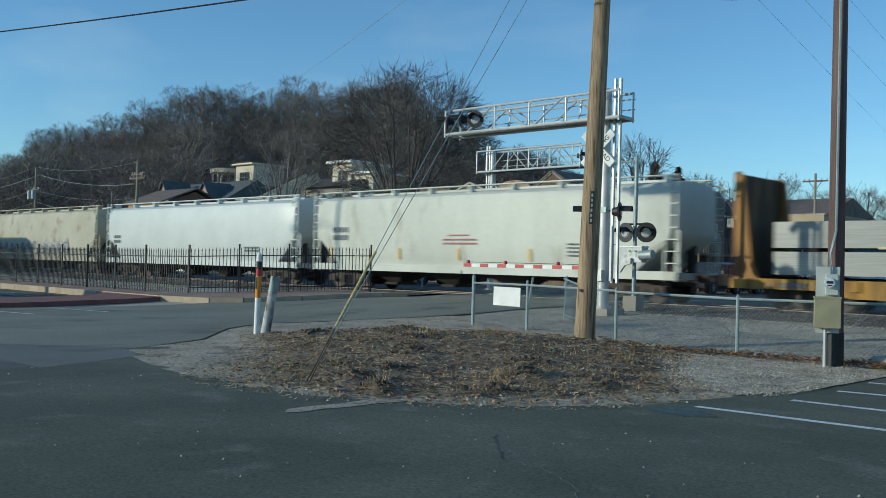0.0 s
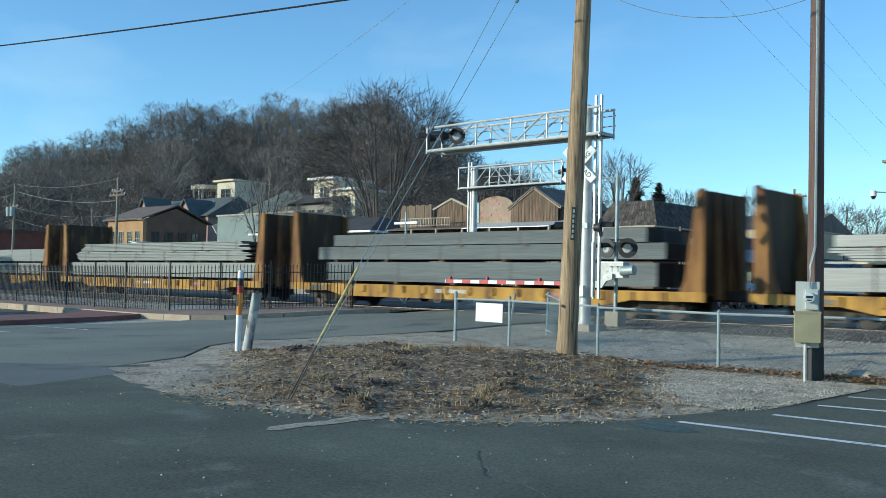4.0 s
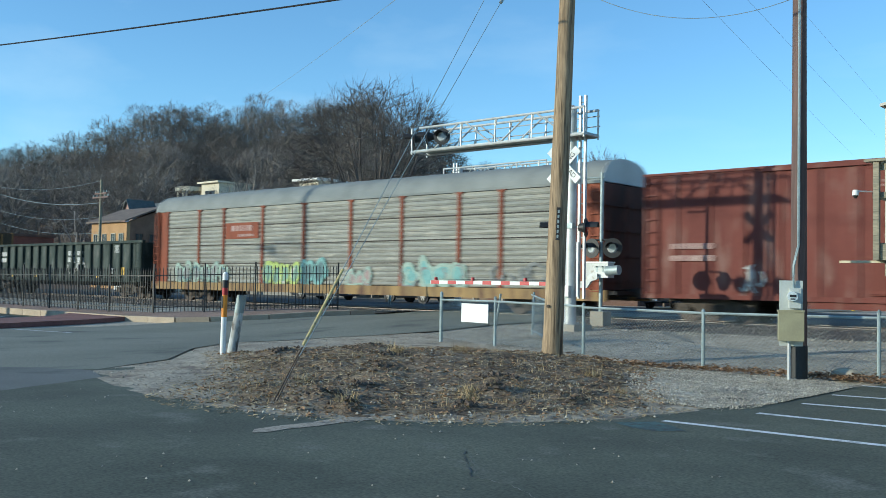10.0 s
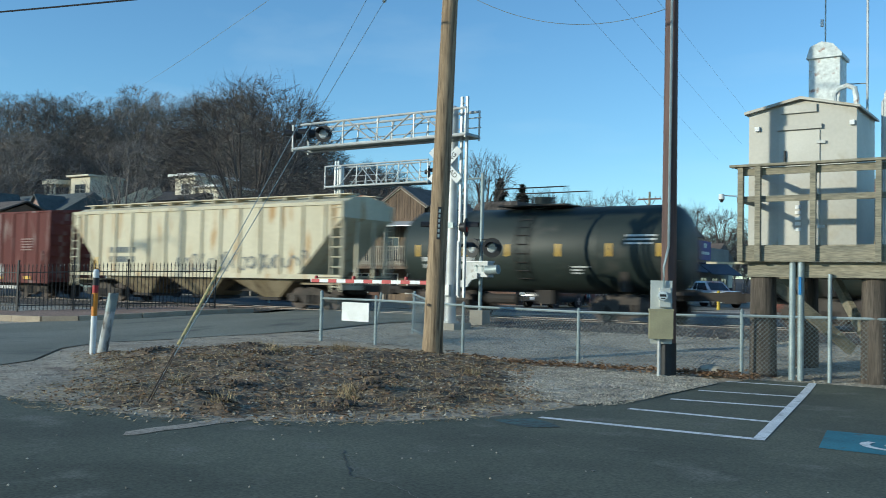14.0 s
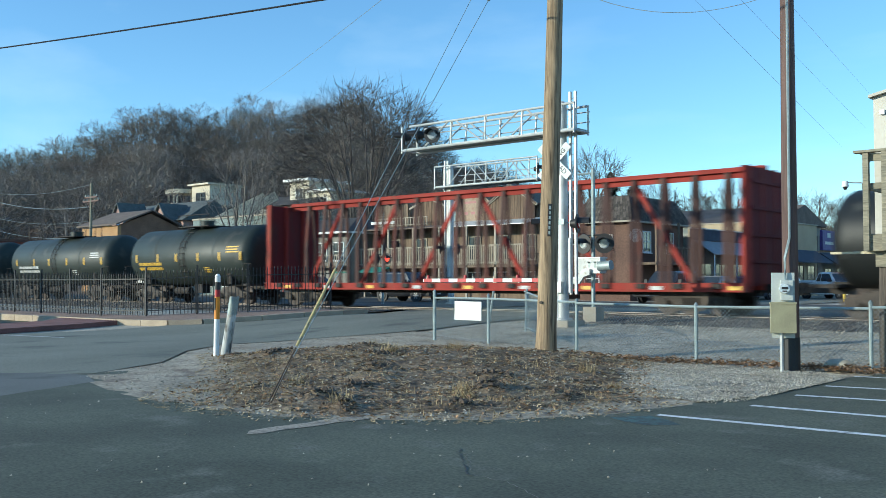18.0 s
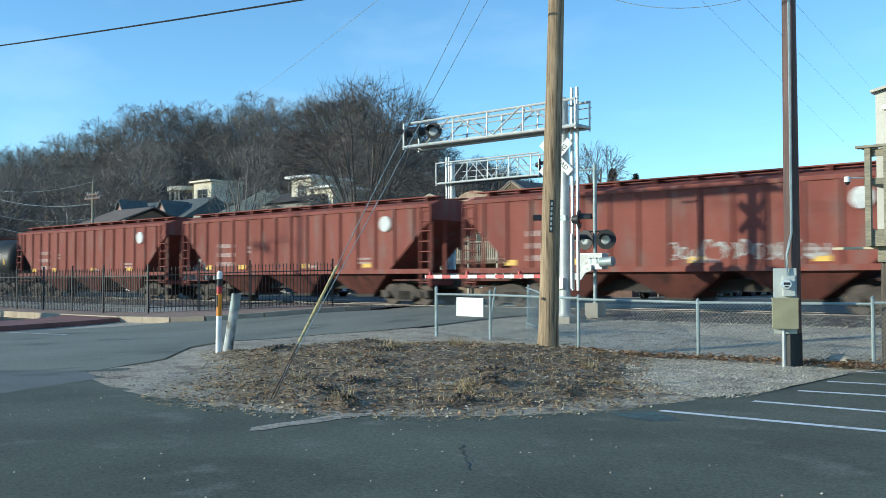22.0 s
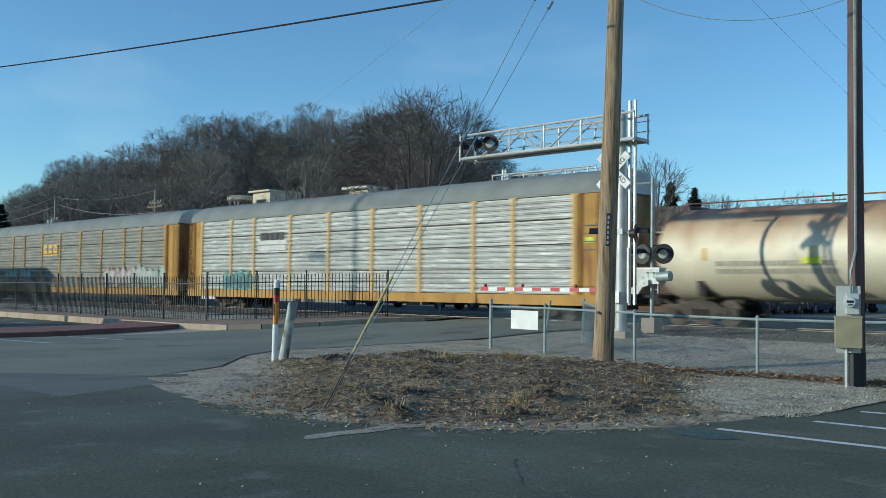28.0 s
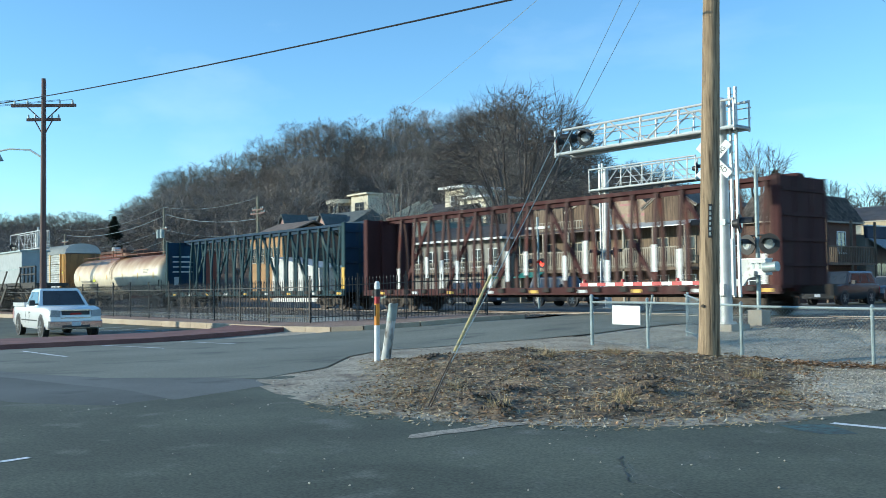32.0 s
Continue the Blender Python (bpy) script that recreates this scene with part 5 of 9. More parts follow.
t1 = tank_car(TANKGREEN, TANKGREEN, "dark grey-green tank car with pale reflector strips", 11.0, 2.85, 2.28)
tank_marks(t1, 11.0, 2.85, 2.28, MARK, 46)
run(t1, -32.47)
run(copy_thing(t1, Matrix.Identity(4)), -19.5)
t3 = tank_car(TANKGREEN, TANKGREEN, "long dark grey-green tank car with pale lettering bars", 12.6, 2.85, 2.28)
tank_marks(t3, 12.6, 2.85, 2.28, MARK, 47)
run(t3, -6.75)
t4 = tank_car(TANKGREEN, TANKGREEN, "dark tank car with yellow lettering bars and strips", 11.0, 2.95, 2.32)
tank_marks(t4, 11.0, 2.95, 2.32, MARK, 48, textm=YELLOWTAPE)
run(t4, 7.4)

c = centerbeam(BEAMRED, BEAMPOST, BEAMRED, BEAMRED, BEAMEND, "empty red centerbeam flatcar with worn brown posts", 22.55)
run(c, 19.6)
t5 = tank_car(TANKBLACK, TANKBLACK, "long black tank car with yellow strips", 15.05, 2.85, 2.25, platform=False)
tank_marks(t5, 15.05, 2.85, 2.25, MARK, 49)
run(t5, 44.0)

for k, x in enumerate((60.05, 78.2, 96.45)):
    if k == 0:
        c = covered_hopper_ribbed(OXIDE, OXIDELOW, "mineral red ribbed covered hopper with a white round emblem", 16.75, 3.86, 1.36, 15, 9, OXIDELOW)
        part("round_emblem", Mesh().tube((14.25, -1.56, 3.22), (14.25, -1.48, 3.22), 0.31, n=20), MARK, c, "white round emblem")
        bars(c, 2.9, 2.7, 3, 1.4, 0.19, 0.24, MARKPINK, -1.475, 50)
        bars(c, 5.1, 2.55, 2, 0.4, 0.12, 0.08, MARKPINK, -1.475, 51)
        bars(c, 12.6, 1.9, 2, 0.8, 0.09, 0.07, MARKPINK, -1.475, 52)
        bars(c, 9.4, 1.62, 1, 0.7, 0.12, 0.1, MARKPINK, -1.475, 152)
        for dx in (2.0, 4.6, 9.1, 12.9):
            plate(c, "reflector", dx, dx + 0.5, 1.5, 1.7, YELLOWTAPE, -1.475)
    else:
        c = copy_thing(c, Matrix.Identity(4))
    if k == 2:
        graffiti(c, 8.4, 1.5, 5.0, 0.7, (GRAF[1],), -1.475, 53, 16)
    run(c, x)

c, P = autorack(RACKYELLOW, RACKPOST, SCREEN, RACKROOF, "silver screened autorack with yellow ends and turquoise scrawls", 10)
bars(c, 6.7, 3.35, 1, 2.2, 0.2, 0.1, MARKDARK, -HALF + 0.02, 54)
graffiti(c, 8.0, 0.85, 5.0, 1.45, (GRAF[2], GRAF[4], GRAF[1]), -HALF, 55, 14)
graffiti(c, 13.2, 0.9, 5.0, 1.25, (GRAF[5], GRAF[4], GRAF[1]), -HALF, 56, 14)
graffiti(c, 18.2, 0.95, 4.2, 0.95, (GRAF[2],), -HALF, 156, 9)
run(c, 114.7)
c, P = autorack(RACKYELLOW, RACKYELLOW, SCREENDULL, RACKROOF, "dull grey autorack with yellow posts and a yellow emblem", 11)
for k in range(3):
    x = 9.55 + 0.78 * k
    part("emblem", Mesh().box(x, x + 0.62, -HALF - 0.012, -HALF - 0.004, 3.16, 3.74), YELLOWTAPE, c)
    part("emblem", Mesh().box(x + 0.18, x + 0.62 - 0.15 * (k == 2), -HALF - 0.016, -HALF - 0.012, 3.33, 3.55), SCREENDULL, c)
plate(c, "emblem", 9.5, 11.9, 3.0, 3.08, YELLOWTAPE, -HALF)
plate(c, "door_notice", 0.95, 1.3, 3.35, 3.8, LIME, -HALF + 0.02)
graffiti(c, 3.0, 0.95, 4.4, 1.25, (GRAF[0], GRAF[1], GRAF[6]), -HALF, 57, 7)
graffiti(c, 18.6, 0.9, 4.2, 1.4, (GRAF[5], GRAF[1]), -HALF, 58, 7)
graffiti(c, 22.6, 0.85, 3.4, 1.4, (GRAF[0], GRAF[1]), -HALF, 59, 5)
run(c, 143.0)
c, P = autorack(RACKYELLOW, RACKPOST, SCREEN, RACKROOF, "bright silver autorack with yellow ends and a teal scrawl", 12)
plate(c, "logo_panel", 6.6, 9.0, 3.15, 3.35, MARK, -HALF + 0.02)
bars(c, 6.8, 3.72, 1, 1.9, 0.36, 0.1, BLACK, -HALF + 0.015, 60)
plate(c, "logo_panel", 6.6, 8.9, 2.85, 3.1, MARK, -HALF + 0.02)
graffiti(c, 3.6, 0.75, 2.6, 1.2, (GRAF[2], GRAF[7]), -HALF, 61, 6)
for k in range(4):
    part("stencil_line", Mesh().box(26.35, 26.9, -HALF - 0.004, -HALF + 0.0, 2.5 + 0.28 * k, 2.53 + 0.28 * k), MARKDARK, c)
plate(c, "door_notice", 26.4, 26.75, 2.75, 2.95, LIME, -HALF + 0.04)
run(c, 171.45)

t6 = tank_car(TANKRUST, TANKRUST, "cream tank car with rust bleeding over its top", 19.1, 3.0, 2.32, dome=0.62, band=TANKRUST)
tank_marks(t6, 19.1, 3.0, 2.32, MARKDARK, 62, textm=MARKGREY)
part("placard", Mesh().box(5.4, 6.0, -1.50, -1.47, 1.95, 2.15), LIME, t6)
_m = Mesh()
for y in (-0.75,):
    _m.tube((1.2, y, 3.95), (18.2, y, 3.95), 0.025, n=5)
    for x in np.arange(1.2, 18.3, 2.1):
        _m.tube((x, y, 3.55), (x, y, 3.95), 0.02, n=5)
part("top_rail", _m, TANKRUST, t6)
run(t6, 200.1)
c = centerbeam(BEAMBLUE, BEAMBLUE, BEAMBLUE, BEAMNAVY, BEAMNAVY, "empty blue-green centerbeam flatcar with navy ends", 22.4)
_m = Mesh()
for k in range(4):
    _m.box(0.10, 0.112, -1.0, 0.6 - 0.2 * (k % 2), 2.4 + 0.35 * k, 2.5 + 0.35 * k)
part("lettering", _m.box(0.10, 0.112, -0.9, -0.4, 1.5, 2.1), MARK, c)
plate(c, "reflector", 22.2, 22.45, 1.1, 2.2, YELLOWTAPE, -1.5)
run(c, 220.0)
c = centerbeam(BEAMDARK, BEAMPOST, BEAMDARK, BEAMDARK, BEAMBROWN, "empty dark rust-red centerbeam flatcar with white sleeves on its posts", 22.75, white=SLEEVE)
run(c, 244.2)


def motions():
    for ob, x0 in CONSIST:
        walk(ob, [(t, pose(x0 + along(t), TRACK_Y, RAIL_Z)) for t in (*range(0, 32, 2), 32)])

# ---- track ----
track = thing("railway_track", "steel rails on dark creosoted ties in ballast", "railway track", kind="structure")
for y in (TRACK_Y - 0.75, TRACK_Y + 0.75):
    part("rail", Mesh().prism([(y - 0.07, 0.30), (y + 0.07, 0.30), (y + 0.07, 0.315), (y + 0.015, 0.34), (y + 0.015, 0.40), (y + 0.036, 0.41), (y + 0.036, 0.425), (y - 0.036, 0.425),
                               (y - 0.036, 0.41), (y - 0.015, 0.40), (y - 0.015, 0.34), (y - 0.07, 0.315)], 0, -650, 300), RAILSTEEL, track)
    part("rail_head", Mesh().box(-650, 300, y - 0.034, y + 0.034, 0.4255, 0.44), RAILTOP, track, "polished running surface")
_tie = Mesh().box(-0.11, 0.11, TRACK_Y - 1.3, TRACK_Y + 1.3, 0.28, 0.408).data("tie", TIE)
for i in range(240):
    x = -70 + i * 0.53
    if not -4.2 < x < 3.6:
        part("tie", _tie, None, track, at=(x, 0, 0))
_m = Mesh()
for i in range(320):
    x = -70 - (i + 1) * 0.53
    _m.box(x - 0.11, x + 0.11, TRACK_Y - 1.3, TRACK_Y + 1.3, 0.28, 0.408)
tagged(part("ties_far", _m, TIE, track), kind="stuff")
crossing = thing("crossing_deck", "worn timber and asphalt deck of the level crossing", "level crossing", kind="structure")
part("deck_panel", Mesh().box(-4.1, 3.5, TRACK_Y - 0.66, TRACK_Y + 0.66, 0.30, 0.425), ROADTAR, crossing)
part("deck_panel", Mesh().prism([(TRACK_Y - 3.2, 0.30), (TRACK_Y - 3.2, 0.345), (TRACK_Y - 1.6, 0.425), (TRACK_Y - 0.86, 0.43), (TRACK_Y - 0.86, 0.30)], 0, -4.1, 3.5), ROADTAR, crossing)
part("deck_panel", Mesh().prism([(TRACK_Y + 0.86, 0.30), (TRACK_Y + 0.86, 0.43), (TRACK_Y + 3.0, 0.40), (TRACK_Y + 8, 0.345), (TRACK_Y + 8, 0.30)], 0, -4.1, 3.5), ROADTAR, crossing)
single("road_beyond", sheet([(-6.9, 22.0), (2.2, 22.0), (2.2, 110), (-6.9, 110)], 0.006), ROADTAR, "asphalt side street running away from the crossing", kind="structure")

# ---- paint and cracks on the lot ----
marks = thing("parking_marks", "white hatched parking bay lines on dark asphalt", "road marking", kind="structure")


def stripe(p, q, w, material=None, z=0.008, name="stripe"):
    p, q = Vector((*p, 0)), Vector((*q, 0))
    n = (q - p).normalized().cross(Vector((0, 0, 1))) * w / 2
    n_seg = 8
    m = Mesh()
    pts = [p.lerp(q, i / n_seg) for i in range(n_seg + 1)]
    m.add([(v.x + s * n.x, v.y + s * n.y, rise(v.y) + z) for v in pts for s in (-1, 1)], [(2 * i, 2 * i + 1, 2 * i + 3, 2 * i + 2) for i in range(n_seg)])
    return part(name, m, material or LINE, marks)


for p, q in (((15.70, -17.18), (18.1, -17.06)), ((16.15, -15.72), (17.87, -15.66)), ((16.15, -14.33), (17.68, -14.10)), ((16.05, -12.96), (17.52, -12.72)), ((15.95, -11.38), (17.30, -11.29))):
    stripe(p, q, 0.125)
stripe((18.14, -17.12), (17.16, -10.8), 0.12, z=0.010)
_b = Mesh().add([(x, y, rise(y) + 0.008) for x, y in ((18.73, -17.18), (20.1, -17.2), (20.0, -15.85), (18.52, -15.9))], [(0, 1, 2, 3)])
part("bay_panel", _b, TEAL, marks, "teal painted square")
_m = Mesh()
for i in range(12):
    a0, a1 = radians(150 + 22 * i), radians(172 + 22 * i)
    _m.add([(19.35 + r * math.cos(a), -16.62 + r * math.sin(a) * 0.9, 0.013) for a in (a0, a1) for r in (0.27, 0.36)], [(0, 1, 3, 2)])
_m.box(19.22, 19.32, -16.65, -16.12, 0.0115, 0.013).box(19.22, 19.60, -16.42, -16.34, 0.0117, 0.0133).box(19.55, 19.64, -16.75, -16.35, 0.0113, 0.0127)
part("bay_symbol", _m, LINE, marks, "white painted wheel symbol")
stripe((11.9, -24.62), (11.83, -24.2), 0.09)
for a in ((-5.1, -19.6, -1.9, -19.5), (-6.0, -17.2, -3.1, -16.6), (-5.9, -14.9, -3.4, -14.4), (-5.2, -22.4, -1.6, -22.3)):
    stripe(a[:2], a[2:], 0.10, z=0.016)
for a in ((-16.3, -10.6, -16.2, -12.9), (-13.8, -10.8, -13.7, -13.2), (-19.0, -10.6, -18.9, -12.9), (-21.7, -10.6, -21.6, -12.9)):
    stripe(a[:2], a[2:], 0.10, z=-0.092)
stripe((-17.9, -11.3), (-16.7, -11.4), 0.8, TEAL, z=-0.091)
_dark = mat("tar crack", (0.046, 0.049, 0.045), rough=0.6)


def crack(pts, w, material=None):
    m = Mesh()
    rnd = random.Random(int(pts[0][0] * 100))
    fine = []
    for a, b in zip(pts, pts[1:]):
        for k in range(5):
            t = k / 5
            fine.append((a[0] + (b[0] - a[0]) * t + rnd.uniform(-0.03, 0.03), a[1] + (b[1] - a[1]) * t + rnd.uniform(-0.03, 0.03)))
    for a, b in zip(fine, fine[1:]):
        ww = w * rnd.uniform(0.2, 0.6)
        d = Vector((b[0] - a[0], b[1] - a[1], 0)).normalized().cross(Vector((0, 0, 1))) * ww / 2
        m.add([(a[0] - d.x, a[1] - d.y, 0.0075), (a[0] + d.x, a[1] + d.y, 0.0075), (b[0] + d.x, b[1] + d.y, 0.0075), (b[0] - d.x, b[1] - d.y, 0.0075)], [(0, 1, 2, 3)])
    part("crack", m, material or _dark, marks, "thin ragged crack in the asphalt")


crack([(15.45, -20.27), (15.55, -20.46), (15.76, -20.62), (16.13, -21.03), (16.30, -21.15)], 0.026)
_lip = mat("pale crack lip", (0.21, 0.20, 0.165), rough=0.9)
crack([(16.28, -21.1), (16.55, -21.12), (16.85, -21.25), (17.2, -21.5), (17.45, -21.9)], 0.022, _lip)
crack([(16.25, -18.5), (16.59, -18.64), (16.73, -18.74), (17.1, -18.8)], 0.018, _lip)
crack([(15.62, -20.44), (15.86, -20.66), (16.2, -21.02)], 0.014, _lip)
_pale = mat("pale concrete patch", (0.44, 0.375, 0.295), (0.33, 0.28, 0.22), 0.9, scale=3, fine=30, c=(0.12, 0.11, 0.09), stain=0.3, contrast=0.4)
_m = Mesh().add([(x, y, 0.009) for x, y in ((13.36, -21.05), (13.20, -20.9), (13.18, -20.6), (13.22, -20.2), (13.17, -19.85), (13.25, -19.5), (13.52, -19.5), (13.44, -19.95), (13.46, -20.3), (13.40, -20.65), (13.44, -20.9))], [tuple(range(11))])
part("patch", _m, _pale, marks, "pale concrete patch at the lot's edge")
_teal = mat("worn teal scuff", (0.07, 0.14, 0.13), (0.05, 0.07, 0.07), 0.85, scale=4, c=(0.05, 0.055, 0.056), stain=0.5)
_m = Mesh().add([(x, y, 0.0075) for x, y in ((15.40, -17.72), (15.66, -17.30), (15.95, -17.45), (16.25, -17.7), (16.0, -17.95), (15.7, -17.9))], [tuple(range(6))])
part("scuff", _m, _teal, marks, "worn teal paint scuff")

# ---- timber pole with guy wires ----
pole = thing("utility_pole", "tall weathered timber utility pole leaning slightly, tagged with a number strip", "utility pole", at=(10.40, -11.82, 0.10))
_rs = []
for i in range(24):
    z = 11.5 * i / 23
    r = 0.193 - 0.0062 * z + (0.02 * max(0, 1 - z / 0.5))
    _rs.append([(0.037 * z + (r + 0.006 * noise.noise((j * 1.7, z * 0.8, 5))) * math.cos(2 * math.pi * j / 18), (r + 0.006 * noise.noise((j * 1.7, z * 0.8, 8))) * math.sin(2 * math.pi * j / 18), z) for j in range(18)])
part("trunk", Mesh().rings(_rs), POLEWOOD, pole, smooth=60)
_m = Mesh().box(-0.035, 0.035, -0.012, 0.0, 0, 0.62)
_tag = part("number_strip", _m, BLACK, pole, "black strip with pale marks", at=pose(0.02 + 0.13 * math.sin(radians(40)) + 0.10, -0.165, 2.25, 0, 2.1, 32))
for k in range(6):
    part("mark_bar", Mesh().box(-0.018, 0.018, -0.016, -0.012, 0.04 + 0.095 * k, 0.10 + 0.095 * k), GALVDULL, _tag)
_guy0 = Vector((11.93 - 10.40, -19.66 + 11.82, -0.03))
for k, zt in enumerate((10.2, 9.25)):
    _g = Vector((0.037 * zt, 0, zt))
    part("guy_wire", Mesh().tube(_guy0, _g, 0.0055, n=5), GALVDULL, pole)
    part("strain_link", Mesh().tube(_guy0.lerp(_g, 0.66), _guy0.lerp(_g, 0.675), 0.03, n=6), GALVDULL, pole)
_g = Vector((0.037 * 10.2, 0, 10.2))
_guard = mat("faded yellow guy guard", (0.60, 0.47, 0.20), (0.48, 0.37, 0.17), 0.7, scale=6, c=(0.30, 0.27, 0.20), stain=0.3)
part("strain_rod", Mesh().tube(_guy0.lerp(_g, 0.60), _guy0.lerp(_g, 0.80), 0.019, n=8), GALV, pole, "pale strain rod")
part("guy_guard", Mesh().tube(_guy0.lerp(_g, 0.062), _guy0.lerp(_g, 0.155), 0.018, n=8), _guard, pole, "faded yellow plastic guy guard")
part("anchor_rod", Mesh().tube(_guy0, _guy0.lerp(_g, 0.06), 0.010, n=6).tube(_guy0 + Vector((0.05, 0, 0)), _guy0.lerp(_g, 0.05) + Vector((0.03, 0, 0)), 0.009, n=5), CLOD, pole)
part("knot_plate", Mesh().tube((0.04, -0.22, 1.0), (0.04, -0.19, 1.0), 0.03, n=8), PILE, pole)


def hang(a, b, sag, r, n=16):
    a, b = Vector(a), Vector(b)
    pts = [a.lerp(b, i / n) - Vector((0, 0, sag * 4 * (i / n) * (1 - i / n))) for i in range(n + 1)]
    return Mesh().pipe(pts, r, 4)


single("overhead_cable", hang((-38.65, -15.3, 11.78), (14.6, -13.6, 6.66), 0.3, 0.022), WIRE, "thick black overhead cable crossing the lot", "cable")
single("overhead_wire", hang((10.75, -11.82, 7.22), (14.90, -11.19, 6.39), 0.5, 0.006), GALVDULL, "thin sagging wire between the two poles", "cable")
single("overhead_wire", hang((10.74, -11.82, 9.6), (-118, 71, 30.6), 0.8, 0.012), GALVDULL, "thin wire running away to the hill", "cable")
for a, b, k0, k1 in (((11.03, -7.14, 8.07), (1.93, 30.13, 9.39), -0.22, 1.0), ((10.41, 1.31, 9.43), (3.05, 30.49, 12.86), -0.5, 1.3), ((11.1, -4.89, 8.59), (2.67, 30.37, 11.02), -0.3, 1.2)):
    a, b = Vector(a), Vector(b)
    single("overhead_wire", hang(a.lerp(b, k0), a.lerp(b, k1), 0.02, 0.0045), GALVDULL, "thin wire running across the railway to the town", "cable")

# ---- dark pole with the electric meter ----
mp = thing("meter_pole", "dark creosoted pole with grey meter box and tan cabinet", "utility pole", at=(14.88, -11.19, 0.02))
_rs = [[((0.135 - 0.004 * z) * math.cos(2 * math.pi * j / 16), (0.135 - 0.004 * z) * math.sin(2 * math.pi * j / 16), z) for j in range(16)] for z in np.linspace(0, 12, 14)]
part("trunk", Mesh().rings(_rs), DARKPOLE, mp, smooth=60)
_turn = pose(-0.05, -0.17, 0, 0, 0, 28)
_bx = mat("pale grey enamel", (0.50, 0.52, 0.49), (0.44, 0.46, 0.43), 0.5, scale=3, contrast=0.06)
_tb = mat("tan enamel", (0.34, 0.31, 0.19), (0.28, 0.255, 0.16), 0.5, scale=3, contrast=0.08)
part("backboard", Mesh().box(-0.19, 0.17, -0.02, 0.02, 0.55, 1.62), _bx, mp, at=_turn)
mb = part("meter_box", Mesh().box(-0.05, 0.13, -0.14, -0.02, 1.17, 1.50), _bx, mp, at=_turn)
part("meter_glass", Mesh().tube((-0.005, -0.14, 1.36), (-0.005, -0.23, 1.36), 0.085, 0.075, n=16), mat("meter glass", (0.62, 0.68, 0.70), (0.5, 0.56, 0.58), 0.15, coat=0.5), mb, smooth=40)
part("meter_face", Mesh().box(-0.055, 0.045, -0.236, -0.231, 1.35, 1.39).box(-0.04, 0.03, -0.236, -0.231, 1.31, 1.33), BLACK, mb)
part("tan_cabinet", Mesh().box(-0.22, 0.17, -0.20, -0.02, 0.64, 1.12).box(-0.23, 0.18, -0.21, -0.01, 1.11, 1.14), _tb, mp, "tan metal cabinet", at=_turn)
part("conduit", Mesh().pipe([(0.02, -0.06, 1.5), (0.02, -0.06, 1.85), (0.10, -0.03, 2.2), (0.115, -0.035, 12)], 0.022, 6), GALVDULL, mp, at=_turn)
part("conduit", Mesh().tube((-0.05, -0.10, 0.0), (-0.05, -0.10, 0.66), 0.03, n=8), GALV, mp, at=_turn)
part("foot_wrap", Mesh().tube((0, 0, 0.0), (0, 0, 0.56), 0.142, n=16), BLACK, mp)

# ---- marker and stub ----
mk = thing("marker_post", "slender white, orange, red and black pipeline marker", "marker post", at=pose(5.14, -15.6, 0.14, 0, 1.2, 0))
for z0, z1, m_, nm in ((-0.14, 0.62, WHITE, "foot"), (0.62, 1.06, ORANGE, "orange_band"), (1.06, 1.20, RED, "red_band"), (1.20, 1.35, BLACK, "black_band"), (1.35, 1.47, WHITE, "cap")):
    part(nm, Mesh().tube((0, 0, z0), (0, 0, z1), 0.055, n=12), m_, mk, smooth=40)
part("cap_dome", Mesh().tube((0, 0, 1.47), (0, 0, 1.51), 0.055, 0.03, n=12), WHITE, mk, smooth=40)
part("notice", Mesh().box(-0.02, 0.02, -0.062, -0.054, 0.80, 1.04), BLACK, mk)
_pw = mat("flaking white post", (0.55, 0.57, 0.56), (0.36, 0.36, 0.34), 0.9, scale=5, fine=20, c=(0.10, 0.085, 0.07), stain=0.45, stretch=(1, 1, 0.3), bump=0.006)
_rs = [[(0.25 * z + (0.10 - 0.012 * z + 0.01 * noise.noise((j, z * 3, 2))) * math.cos(2 * math.pi * j / 12), (0.10 - 0.012 * z) * math.sin(2 * math.pi * j / 12), z) for j in range(12)] for z in np.linspace(-0.14, 1.08, 8)]
stub = thing("leaning_post", "short leaning timber post with flaking white paint", "post", at=(4.98, -15.25, 0.12))
part("post", Mesh().rings(_rs), _pw, stub, smooth=60)
part("metal_wrap", Mesh().rings([[(0.25 * z + 0.098 * math.cos(a), 0.098 * math.sin(a), z) for a in np.arange(0, 6.28, 0.5236)] for z in (0.72, 1.07)], caps=False), GALVDULL, stub, smooth=60)

# ---- chain-link fence ----
fence = thing("chain_link_fence", "low galvanised chain-link fence on pipe posts", "fence", kind="structure")
RUN = [((5.53, -9.57), 1.18), ((7.24, -9.62), 1.10), ((10.1, -10.3), 1.06), ((12.99, -10.79), 1.04), ((15.91, -10.45), 1.10), ((18.6, -10.05), 1.3), ((22, -9.6), 1.3)]
for (p, h) in RUN:
    b = part("post", Mesh().tube((0, 0, 0), (0, 0, h), 0.032 if h < 1.15 else 0.042, n=8), GALVDULL, fence, at=(*p, rise(p[1])), smooth=40)
    part("post_cap", Mesh().tube((0, 0, h), (0, 0, h + 0.05), 0.045, 0.01, n=8), GALVDULL, b)
